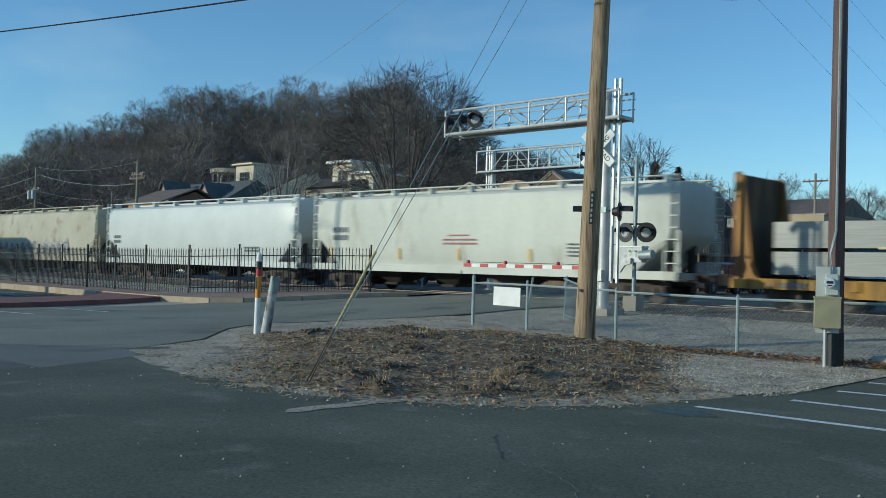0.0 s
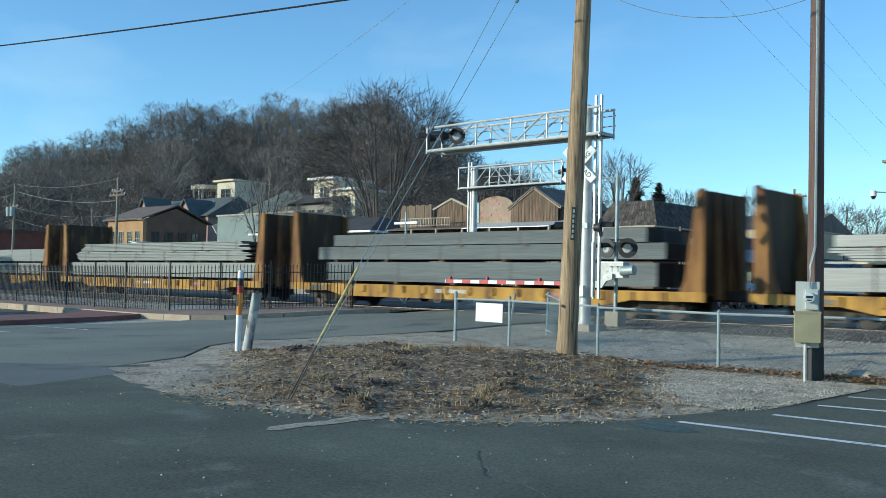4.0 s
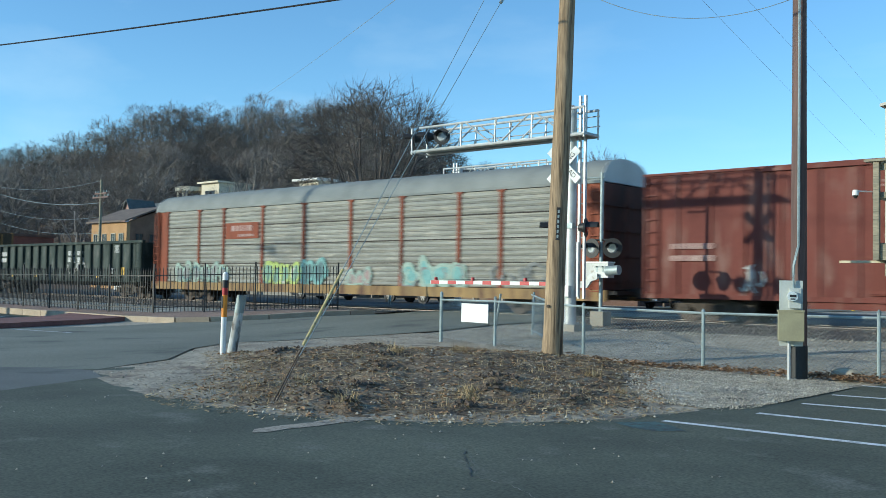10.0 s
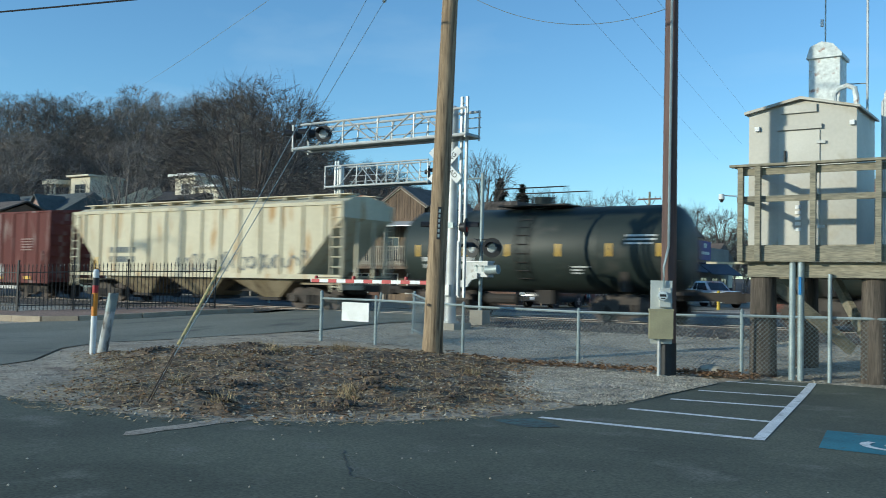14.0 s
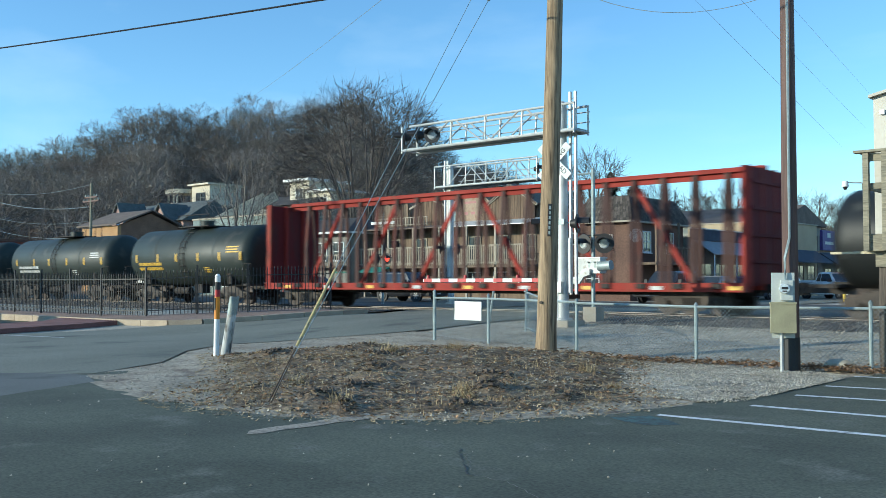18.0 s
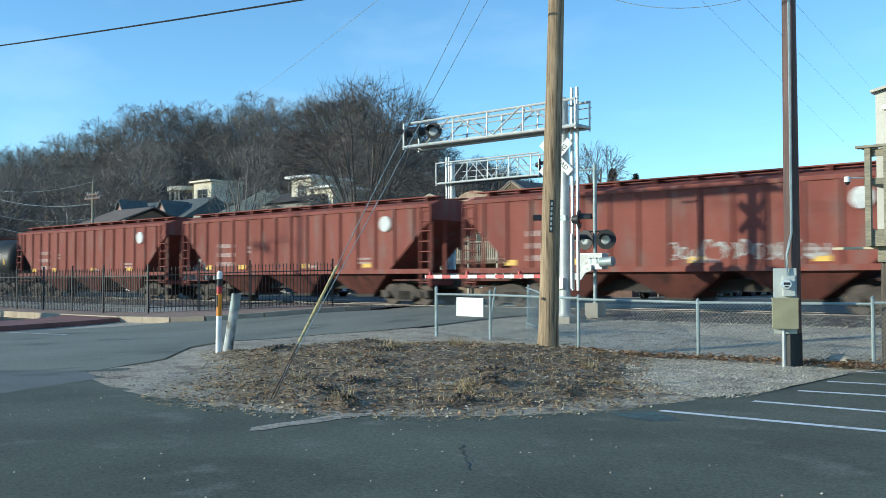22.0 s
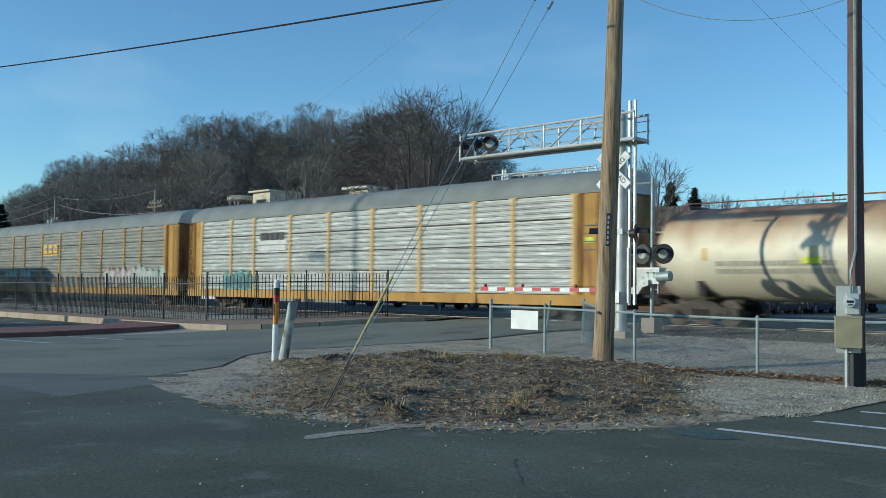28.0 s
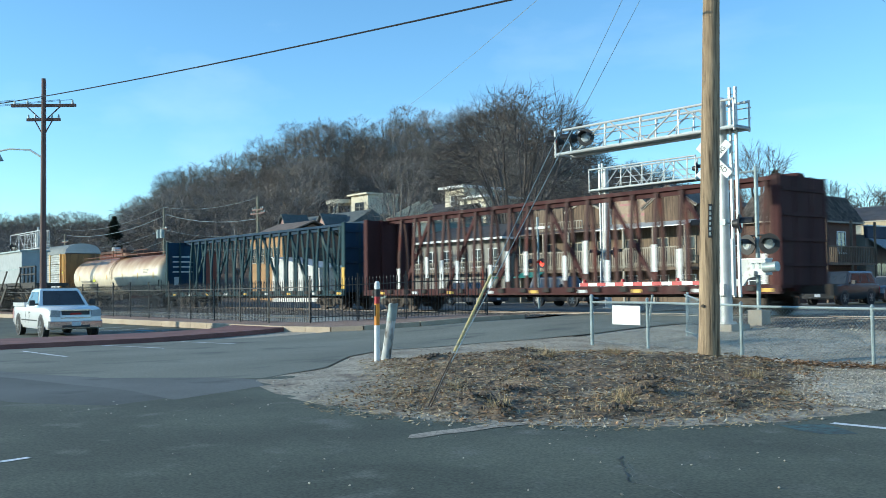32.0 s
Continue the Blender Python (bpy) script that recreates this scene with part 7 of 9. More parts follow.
BROWNROOF = mat("brown roof", (0.165, 0.128, 0.105), (0.125, 0.098, 0.082), 0.9, scale=1.0, fine=8, contrast=0.3)
SHAKE = mat("weathered wood shakes", (0.115, 0.095, 0.08), (0.07, 0.06, 0.052), 0.9, scale=2, fine=10, island=0.45, contrast=0.3)
BRICKTAN = mat("tan brick", (0.42, 0.25, 0.12), (0.36, 0.21, 0.10), 0.9, scale=0.8, fine=12, contrast=0.2)
BRICKDARK = mat("brown brick", (0.15, 0.085, 0.06), (0.11, 0.065, 0.05), 0.9, scale=0.8, fine=12, contrast=0.25)
BRICKBROWN = mat("reddish brown brick", (0.235, 0.135, 0.088), (0.185, 0.105, 0.07), 0.9, scale=0.8, fine=12, contrast=0.25)
BRICKRED = mat("red brick", (0.24, 0.085, 0.058), (0.19, 0.07, 0.05), 0.9, scale=0.8, fine=12, contrast=0.25)
STUCCO = mat("grey green stucco", (0.23, 0.28, 0.265), (0.19, 0.235, 0.22), 0.9, scale=0.5, fine=10, contrast=0.1)
PINK = mat("pinkish plaster", (0.38, 0.24, 0.20), (0.33, 0.21, 0.18), 0.9, scale=0.5)
CREAMW = mat("cream house paint", (0.66, 0.60, 0.46), (0.58, 0.52, 0.40), 0.8, scale=0.5, contrast=0.06)
GREYSIDE = mat("grey siding", (0.26, 0.25, 0.225), (0.21, 0.20, 0.18), 0.85, scale=0.5)
TANWALL = mat("tan plaster", (0.46, 0.37, 0.24), (0.40, 0.32, 0.21), 0.85, scale=0.5, contrast=0.08)
NAVYCLOTH = mat("navy awning cloth", (0.035, 0.05, 0.085), (0.03, 0.042, 0.07), 0.8)
TEALCLOTH = mat("teal awning cloth", (0.03, 0.22, 0.19), (0.025, 0.18, 0.155), 0.8)
PURPLE = mat("purple sign board", (0.075, 0.05, 0.22), (0.06, 0.04, 0.18), 0.6)
TINROOF = mat("pale tin roof", (0.60, 0.62, 0.62), (0.48, 0.50, 0.50), 0.45, 0.3, contrast=0.1)
PANE = mat("dark window glass", (0.03, 0.035, 0.04), (0.05, 0.055, 0.06), 0.12, coat=0.4)
PAINTED = mat("faded painted wall", (0.36, 0.27, 0.19), (0.30, 0.22, 0.155), 0.9, scale=0.7, fine=10, c=(0.26, 0.10, 0.07), stain=0.2)


def house(name, label, category="building"):
    return thing(name, label, category, "town buildings")


def window(parent, x, y, z, w, h, face="-y", frame_m=None, cross=True, mat_pane=None):
    """A window set on a wall that faces -y or +x: frame proud of the wall, pane behind, sill."""
    turn = pose(x, y, z, 0, 0, 0 if face == "-y" else 90)
    f = part("window", Mesh().box(-w / 2 - 0.07, -w / 2, -0.06, 0.03, -0.07, h + 0.07).box(w / 2, w / 2 + 0.07, -0.06, 0.03, -0.07, h + 0.07)
             .box(-w / 2, w / 2, -0.06, 0.03, h, h + 0.07).box(-w / 2, w / 2, -0.06, 0.03, -0.07, 0), frame_m or WHITE, parent, at=turn)
    part("pane", Mesh().box(-w / 2, w / 2, -0.02, 0.0, 0, h), mat_pane or PANE, f)
    if cross:
        part("mullion", Mesh().box(-0.025, 0.025, -0.045, -0.02, 0, h).box(-w / 2, w / 2, -0.045, -0.02, h / 2 - 0.02, h / 2 + 0.02), frame_m or WHITE, f)
    part("sill", Mesh().box(-w / 2 - 0.12, w / 2 + 0.12, -0.12, 0.03, -0.13, -0.07), frame_m or WHITE, f)
    return f


def planks(parent, x0, x1, y, z0, top, material, w=0.24, name="plank"):
    """Upright boards along a front; top(x) gives their height."""
    n = int((x1 - x0) / w)
    w = (x1 - x0) / n
    rnd = random.Random(int(abs(x0) * 10))
    for i in range(n):
        a, b = x0 + i * w + 0.008, x0 + (i + 1) * w - 0.008
        d = rnd.uniform(0, 0.03)
        part(name, Mesh().prism([(a, z0), (b, z0), (b, top(b)), (a, top(a))], 1, y - 0.05 - d, y), material, parent)


# timber shop front with balcony
h = house("timber_shop", "rustic timber shop building with gables and a long upper balcony")
part("back_wall", Mesh().box(-34.5, -16.3, 26.0, 34, 0.3, 5.6), BOARDS, h)
part("upper_block", Mesh().box(-32.4, -28.9, 26.06, 33, 5.6, 7.3), BOARDS, h)
part("upper_block", Mesh().box(-28.5, -16.8, 26.06, 33, 5.6, 6.8), BOARDS, h)
planks(h, -32.2, -29.0, 26.0, 5.6, lambda x: 7.45 + 0.06 * math.sin(x * 9), BOARDS)
planks(h, -28.4, -24.8, 26.0, 5.6, lambda x: 7.72 - abs(x + 26.9) * 0.40, BOARDSWARM)
planks(h, -21.0, -16.9, 25.7, 5.7, lambda x: 8.15 - abs(x + 18.95) * 0.64, BOARDSWARM)
for s in (-1, 1):
    part("gable_roof", Mesh().beam((-18.95, 28.8, 8.26), (-18.95 + s * 2.25, 28.8, 6.82), 6.6, 0.12, (0, 0, 1)), BROWNROOF, h)
    part("barge_board", Mesh().beam((-18.95, 25.6, 8.22), (-18.95 + s * 2.3, 25.6, 6.76), 0.10, 0.2), TRIMWOOD, h)
    part("barge_board", Mesh().beam((-26.9, 25.9, 7.8), (-26.9 + s * 1.9, 25.9, 7.04), 0.10, 0.14), TRIMWOOD, h)
_o = [(-24.3, 5.6)] + [(-22.6 + 1.7 * math.cos(a), 6.95 + 0.85 * math.sin(a)) for a in np.linspace(math.pi, 0, 12)] + [(-20.9, 5.6)]
part("curved_parapet", Mesh().prism(_o, 1, 25.85, 26.05), PAINTED, h, "arched false front with faded painted pictures")
for k in range(5):
    part("painted_spot", Mesh().box(-23.9 + k * 0.62, -23.55 + k * 0.62, 25.83, 25.846, 6.35, 6.55), MARKRED, h)
part("painted_band", Mesh().box(-23.3, -22.2, 25.83, 25.846, 7.15, 7.3), MARKRED, h)
part("blue_panel", Mesh().box(-24.75, -24.1, 25.80, 25.845, 5.9, 7.4), mat("pale blue panel", (0.35, 0.46, 0.48), (0.3, 0.4, 0.42), 0.7, scale=3), h)
part("tin_awning", Mesh().prism([(25.9, 5.85), (25.9, 5.9), (23.9, 5.42), (23.9, 5.37)], 0, -24.0, -16.4), TINROOF, h, "pale tin balcony roof")
part("deck_roof", Mesh().prism([(25.9, 5.65), (25.9, 5.72), (24.0, 5.45), (24.0, 5.38)], 0, -34.5, -24.0), BROWNROOF, h)
part("balcony_floor", Mesh().box(-34.5, -16.4, 23.95, 26.0, 2.50, 2.68), BOARDS, h)
part("balcony_rail", Mesh().box(-34.5, -16.4, 23.95, 24.03, 3.96, 4.05).box(-34.5, -16.4, 23.95, 24.03, 2.80, 2.87), TRIMWOOD, h)
_pk = Mesh().box(-0.03, 0.03, -0.02, 0.02, 2.7, 4.0).data("baluster", TRIMWOOD)
for i in range(100):
    part("baluster", _pk, None, h, at=(-34.4 + i * 0.18, 23.99, 0))
for i in range(8):
    x = -34.3 + i * 2.55
    part("balcony_post", Mesh().box(x - 0.07, x + 0.07, 23.95, 24.09, 0.34, 5.42), TRIMWOOD, h)
part("roof_rail", Mesh().box(-31.2, -26.0, 24.8, 24.86, 6.28, 6.34).box(-31.2, -26.0, 24.8, 24.86, 5.75, 5.8), TRIMWOOD, h)
for i in range(20):
    part("roof_baluster", Mesh().box(-31.2 + i * 0.27, -31.14 + i * 0.27, 24.8, 24.85, 5.7, 6.3), TRIMWOOD, h)
for i, x in enumerate((-33.2, -30.6, -27.8, -25.2, -22.6, -20.0, -17.8)):
    window(h, x, 25.99, 0.95, 1.3, 1.2)
    window(h, x + 0.2, 25.99, 3.1, 1.0, 1.6, frame_m=TRIMWOOD)
for x in (-32.0, -26.6, -21.4):
    part("shop_door", Mesh().box(x - 0.45, x + 0.45, 25.93, 25.99, 0.36, 2.4), BRICKDARK, h)
for a, b in ((-34.4, -32.6), (-31.4, -29.0)):
    part("teal_awning", Mesh().prism([(23.9, 2.62), (23.9, 2.48), (22.9, 2.2), (22.9, 2.26)], 0, a, b), TEALCLOTH, h, "teal shop awning")

# shake-roofed brick building
h = house("mansard_building", "brown brick building with a steep weathered shake roof")
part("wall_block", Mesh().box(-12.4, -8.8, 24.3, 31.2, 0.3, 5.35), BRICKDARK, h)
part("roof_core", Mesh().rings([[(-12.7, 23.9, 5.25), (-8.5, 23.9, 5.25), (-8.5, 31.6, 5.25), (-12.7, 31.6, 5.25)], [(-12.0, 24.75, 6.85), (-9.2, 24.75, 6.85), (-9.2, 30.8, 6.85), (-12.0, 30.8, 6.85)]]), DARKROOF, h)
part("soffit", Mesh().box(-12.75, -8.45, 23.85, 31.65, 5.15, 5.25), TRIMWOOD, h)
m = Mesh()
rnd = random.Random(5)
for row in range(9):
    t0, t1 = row / 9, (row + 1.25) / 9
    for x in np.arange(0, 1, 0.055):
        a, b = x + rnd.uniform(0, 0.01), x + 0.05
        z0, z1 = 5.25 + 1.6 * t0, 5.25 + 1.6 * min(t1, 1)
        lo, hi = (-12.7 + 0.7 * t0, -8.5 - 0.7 * t0), (-12.7 + 0.7 * t1, -8.5 - 0.7 * t1)
        y0, y1 = 23.9 + 0.85 * t0 - 0.05, 23.9 + 0.85 * t1 - 0.015
        m.add([(lo[0] + (lo[1] - lo[0]) * a, y0, z0), (lo[0] + (lo[1] - lo[0]) * b, y0, z0), (hi[0] + (hi[1] - hi[0]) * b, y1, z1), (hi[0] + (hi[1] - hi[0]) * a, y1, z1)], [(0, 1, 2, 3)])
    for y in np.arange(0, 1, 0.03):
        a, b = y + rnd.uniform(0, 0.006), y + 0.027
        z0, z1 = 5.25 + 1.6 * t0, 5.25 + 1.6 * min(t1, 1)
        lo, hi = (23.9 + 0.85 * t0, 31.6 - 0.8 * t0), (23.9 + 0.85 * t1, 31.6 - 0.8 * t1)
        x0, x1 = -8.5 - 0.7 * t0 + 0.05, -8.5 - 0.7 * t1 + 0.015
        m.add([(x0, lo[0] + (lo[1] - lo[0]) * a, z0), (x0, lo[0] + (lo[1] - lo[0]) * b, z0), (x1, hi[0] + (hi[1] - hi[0]) * b, z1), (x1, hi[0] + (hi[1] - hi[0]) * a, z1)], [(0, 1, 2, 3)])
tagged(part("shake_roof", m, SHAKE, h, "uneven weathered shakes"), kind="stuff")
window(h, -10.4, 24.29, 3.6, 0.7, 0.8)
window(h, -11.5, 24.29, 1.0, 1.0, 1.4)
window(h, -8.79, 26.3, 3.4, 0.9, 1.2, "+x")
window(h, -8.79, 29.3, 3.4, 0.9, 1.2, "+x")
part("side_balcony", Mesh().box(-8.8, -7.4, 25.0, 31.0, 2.55, 2.7), BOARDS, h)
for i in range(30):
    part("baluster", Mesh().box(-7.46, -7.42, 25.05 + i * 0.2, 25.12 + i * 0.2, 2.7, 3.6), BOARDS, h)
part("balcony_rail", Mesh().box(-7.48, -7.40, 25.0, 31.0, 3.6, 3.68), BOARDS, h)
for y in (25.1, 28, 30.9):
    part("balcony_post", Mesh().box(-7.5, -7.38, y - 0.06, y + 0.06, 0.34, 5.2), BOARDS, h)
_ds = part("dish", Mesh().tube((-8.2, 24.0, 4.3), (-8.3, 24.08, 4.3), 0.42, 0.3, n=16), GALV, h, "grey satellite dish")
part("dish_arm", Mesh().tube((-8.25, 24.05, 4.3), (-8.8, 24.4, 4.1), 0.03, n=6), GALV, h)

# row of shops along the side street
h = house("awning_shop", "dark shop front with a pale sloping awning and parapet")
part("wall_block", Mesh().box(-16, -8.4, 31.6, 46.0, 0.3, 4.5), GREYSIDE, h)
part("parapet", Mesh().box(-8.5, -8.25, 31.6, 46.0, 4.3, 5.05), NAVYCLOTH, h)
part("coping", Mesh().box(-8.6, -8.2, 31.6, 46.0, 5.05, 5.12), WHITE, h)
part("awning", Mesh().prism([(-8.3, 4.2), (-8.3, 4.28), (-6.9, 3.35), (-6.9, 3.28)], 1, 31.9, 45.6), mat("grey awning cloth", (0.30, 0.32, 0.34), (0.25, 0.27, 0.29), 0.7), h)
for y in np.arange(32, 46, 3.4):
    part("awning_post", Mesh().tube((-6.95, y, 0.35), (-6.95, y, 3.3), 0.05, n=8), WHITE, h)
for y in np.arange(33.5, 45, 2.6):
    window(h, -8.39, y, 1.0, 1.9, 1.7, "+x", TRIMWOOD)
h = house("tan_shop", "tan plaster shop with a navy awning")
part("wall_block", Mesh().box(-16, -8.4, 46.1, 54.5, 0.3, 6.2), TANWALL, h)
part("coping", Mesh().box(-16, -8.3, 46.05, 54.6, 6.2, 6.3), TRIMWOOD, h)
part("awning", Mesh().prism([(-8.35, 4.0), (-8.35, 4.1), (-6.9, 3.1), (-6.9, 3.0)], 1, 46.6, 54.0), NAVYCLOTH, h, "navy cloth awning")
for y in (48, 50.5, 53):
    window(h, -8.39, y, 1.0, 1.6, 1.8, "+x", TRIMWOOD)
h = house("sign_shop", "dark shop with a purple sign board over its awning")
part("wall_block", Mesh().box(-16, -8.4, 54.7, 64, 0.3, 5.4), GREYSIDE, h)
part("sign_board", Mesh().box(-8.4, -8.15, 55.2, 58.2, 4.2, 5.9), PURPLE, h, "purple sign board")
part("sign_marks", Mesh().box(-8.15, -8.12, 56.3, 57.0, 5.3, 5.7).box(-8.15, -8.12, 55.7, 57.7, 4.7, 4.95), MARK, h)
part("awning", Mesh().prism([(-8.35, 3.9), (-8.35, 4.0), (-6.9, 3.0), (-6.9, 2.9)], 1, 55.0, 63.5), NAVYCLOTH, h)
for y in (57, 60, 62.5):
    window(h, -8.39, y, 1.0, 1.6, 1.6, "+x", TRIMWOOD)
h = house("brick_store", "red brick store building with white window frames")
part("wall_block", Mesh().box(5.2, 19, 30.0, 45, 0.3, 7.6), BRICKRED, h)
part("cornice", Mesh().box(5.1, 19.1, 29.85, 45, 7.6, 7.85), BRICKDARK, h)
for x in (7.2, 10.0, 12.8, 15.6):
    window(h, x, 29.99, 4.4, 1.1, 1.8)
    window(h, x, 29.99, 1.0, 1.6, 1.8)
h = house("grey_hall", "long low grey building behind the shops")
part("wall_block", Mesh().box(-28, -15, 62, 74, 0.3, 7.2), GREYSIDE, h)
part("roof", Mesh().prism([(61.4, 7.2), (68, 9.2), (74.6, 7.2)], 0, -28.6, -14.4), BROWNROOF, h)
for x in np.arange(-26.5, -16, 2.4):
    window(h, x, 61.99, 4.2, 1.2, 1.4)
part("cream_band", Mesh().box(-28.1, -14.9, 61.9, 62.0, 6.2, 7.0), CREAMW, h)
for k, (az, r, zz) in enumerate(((12.7, 112, 7.4), (17.0, 120, 7.0), (20.2, 120, 6.5))):
    x, y = polar(az, r)
    h = house("far_house", "plain far house with a pale gable and grey roof")
    part("wall_block", Mesh().box(x - 6, x + 6, y, y + 8, 0.0, zz - 1.5), CREAMW if k else GREYSIDE, h)
    part("roof", Mesh().prism([(y - 0.4, zz - 1.5), (y + 4, zz + 0.8), (y + 8.4, zz - 1.5)], 0, x - 6.3, x + 6.3), BROWNROOF, h)
    for dx in (-3.5, 0, 3.5):
        window(h, x + dx, y - 0.01, 2.4, 1.1, 1.4)

# buildings to the far side of the crossing road, seen over the train
h = house("tan_brick_block", "two-storey tan brick building with a low gabled brown roof")
part("front_wall", Mesh().box(-75.2, -68.0, 24.0, 24.4, 0.3, 7.3), BRICKTAN, h)
part("gable_wall", Mesh().prism([(24.4, 0.3), (31.6, 0.3), (31.6, 7.2), (27.8, 8.7), (24.4, 7.4)], 0, -68.4, -68.0), BRICKBROWN, h)
part("body", Mesh().box(-75.2, -68.4, 24.4, 31.6, 0.3, 7.2), BRICKDARK, h)
part("roof", Mesh().prism([(23.6, 7.3), (27.8, 8.95), (32, 7.2), (32, 7.35), (27.8, 9.1), (23.6, 7.45)], 0, -75.7, -67.6), BROWNROOF, h)
for y in (25.4, 27.0, 28.6, 30.2):
    window(h, -67.99, y, 4.6, 0.8, 1.5, "+x", BRICKDARK)
    window(h, -67.99, y, 1.2, 0.8, 1.7, "+x", BRICKDARK)
for x in (-74.2, -72.4, -70.6, -69):
    window(h, x, 23.99, 4.6, 0.8, 1.5, frame_m=TRIMWOOD)
part("sign_panel", Mesh().box(-67.96, -67.9, 24.6, 27.6, 3.1, 3.9), WHITE, h, "small white sign")
h = house("white_shed", "low pale metal shed with a sloping roof")
part("wall_block", Mesh().prism([(-67.5, 0.3), (-58.2, 0.3), (-58.2, 3.6), (-67.5, 4.9)], 1, 22.5, 26), mat("pale metal siding", (0.55, 0.55, 0.53), (0.47, 0.47, 0.45), 0.6, 0.2), h)
part("roof", Mesh().prism([(-67.7, 4.95), (-58.0, 3.62), (-58.0, 3.7), (-67.7, 5.03)], 1, 22.3, 26.2), TINROOF, h)
h = house("pink_house", "pinkish house with a grey-blue roof and arched gable window")
part("wall_block", Mesh().box(-92, -77.5, 38, 46, 1.0, 9.0), PINK, h)
_rf = mat("blue grey shingles", (0.105, 0.118, 0.115), (0.08, 0.09, 0.088), 0.85, scale=1.5, fine=9, contrast=0.3)
part("roof", Mesh().prism([(37.5, 8.9), (42, 11.6), (46.5, 8.9)], 0, -92.5, -77.0), _rf, h)
for x, z in ((-90.3, 11.5), (-80.6, 10.9)):
    part("gable", Mesh().prism([(x - 1.9, 8.4), (x + 1.9, 8.4), (x, z)], 1, 36.8, 38.0), PINK, h)
    for s in (-1, 1):
        part("gable_roof", Mesh().beam((x, 38.5, z + 0.12), (x + s * 2.2, 38.5, 8.3), 4.0, 0.12), _rf, h)
    part("arched_window", Mesh().prism([(x - 0.45, 8.4)] + [(x + 0.45 * math.cos(a), 9.3 + 0.45 * math.sin(a)) for a in np.linspace(math.pi, 0, 8)] + [(x + 0.45, 8.4)], 1, 36.76, 36.8), mat("blue pane", (0.05, 0.08, 0.16), rough=0.2), h)
h = house("stucco_block", "grey-green flat-roofed stucco building")
part("wall_block", Mesh().box(-57.6, -45.4, 26, 36, 0.3, 7.4), STUCCO, h)
part("coping", Mesh().box(-57.7, -45.3, 25.9, 36.1, 7.4, 7.55), TRIMWOOD, h)
for k in range(2):
    part("stair_flight", Mesh().beam((-59.6 + k * 1.8, 27, 6.2), (-56.8 + k * 1.8, 34, 10.2), 0.3, 0.9), CREAMW, h, "pale outside stair wall")
for x in (-55, -52, -49):
    window(h, x, 25.99, 1.2, 1.2, 1.6)
h = house("low_hall", "low hall with a dark hipped roof and pale eaves")
part("wall_block", Mesh().box(-46.5, -32.4, 23, 31, 0.3, 5.3), GREYSIDE, h)
part("roof", Mesh().rings([[(-47.2, 22.2, 5.35), (-31.8, 22.2, 5.35), (-31.8, 31.8, 5.35), (-47.2, 31.8, 5.35)], [(-43.5, 26.8, 6.75), (-35.5, 26.8, 6.75), (-35.5, 27.2, 6.75), (-43.5, 27.2, 6.75)]]), DARKROOF, h)
part("eave_board", Mesh().box(-47.25, -31.75, 22.15, 22.25, 5.2, 5.36), WHITE, h)
part("eave_board", Mesh().box(-31.85, -31.75, 22.26, 31.8, 5.2, 5.36), WHITE, h)
for x in np.arange(-45, -33, 1.9):
    window(h, x, 22.99, 3.2, 1.1, 1.3)
part("balcony", Mesh().box(-46.5, -32.4, 22.2, 23.0, 2.6, 2.75), BOARDS, h)
part("lower_rail", Mesh().box(-46.5, -32.4, 22.2, 22.28, 3.5, 3.58), TRIMWOOD, h)
for i in range(60):
    part("baluster", Mesh().box(-46.4 + i * 0.235, -46.35 + i * 0.235, 22.2, 22.25, 2.75, 3.5), TRIMWOOD, h)

# cream houses on the slope
h = house("cream_hill_house", "cream flat-roofed house with a round balcony high on the slope")
part("tower", Mesh().box(-131.8, -126.2, 75, 82, 9, 19.4), CREAMW, h)
part("tower_roof", Mesh().box(-132.3, -125.7, 74.3, 83, 19.4, 19.7), CREAMW, h)
h.matrix_basis = Matrix.Translation((0.4, 0.3, 0))
part("wing", Mesh().box(-126.2, -121.5, 74, 82, 9, 15.2), CREAMW, h)
part("wing_roof", Mesh().box(-126.1, -120.8, 73.2, 82.6, 15.2, 15.45), CREAMW, h)
part("round_balcony", Mesh().tube((-136.2, 76, 15.6), (-136.2, 76, 16.3), 3.2, n=24), CREAMW, h, smooth=30)
part("round_roof", Mesh().tube((-136.2, 76, 18.2), (-136.2, 76, 19.0), 3.3, n=24), CREAMW, h, smooth=30)
for a in range(6):
    part("column", Mesh().tube((-136.2 + 2.7 * math.cos(a), 76 - 2.7 * abs(math.sin(a)), 16.3), (-136.2 + 2.7 * math.cos(a), 76 - 2.7 * abs(math.sin(a)), 18.2), 0.2, n=8), CREAMW, h)
part("round_base", Mesh().tube((-136.2, 76, 8), (-136.2, 76, 15.6), 2.2, n=16), GREYSIDE, h)
window(h, -129.0, 74.99, 16.2, 3.0, 1.8, frame_m=TRIMWOOD)
window(h, -129.0, 74.99, 12.8, 2.0, 1.6)
for x in (-124.9, -122.8):
    window(h, x, 73.99, 12.9, 1.2, 1.5)
h = house("grey_hill_house", "long grey house with a row of windows on the slope")
part("wall_block", Mesh().box(-122, -99, 76, 86, 8, 14.4), GREYSIDE, h)
part("roof", Mesh().prism([(75, 14.4), (81, 16.6), (87, 14.4)], 0, -122.5, -98.5), DARKROOF, h)
for x in np.arange(-120.5, -100, 2.3):
    window(h, x, 75.99, 11.8, 1.5, 1.5, frame_m=TRIMWOOD)
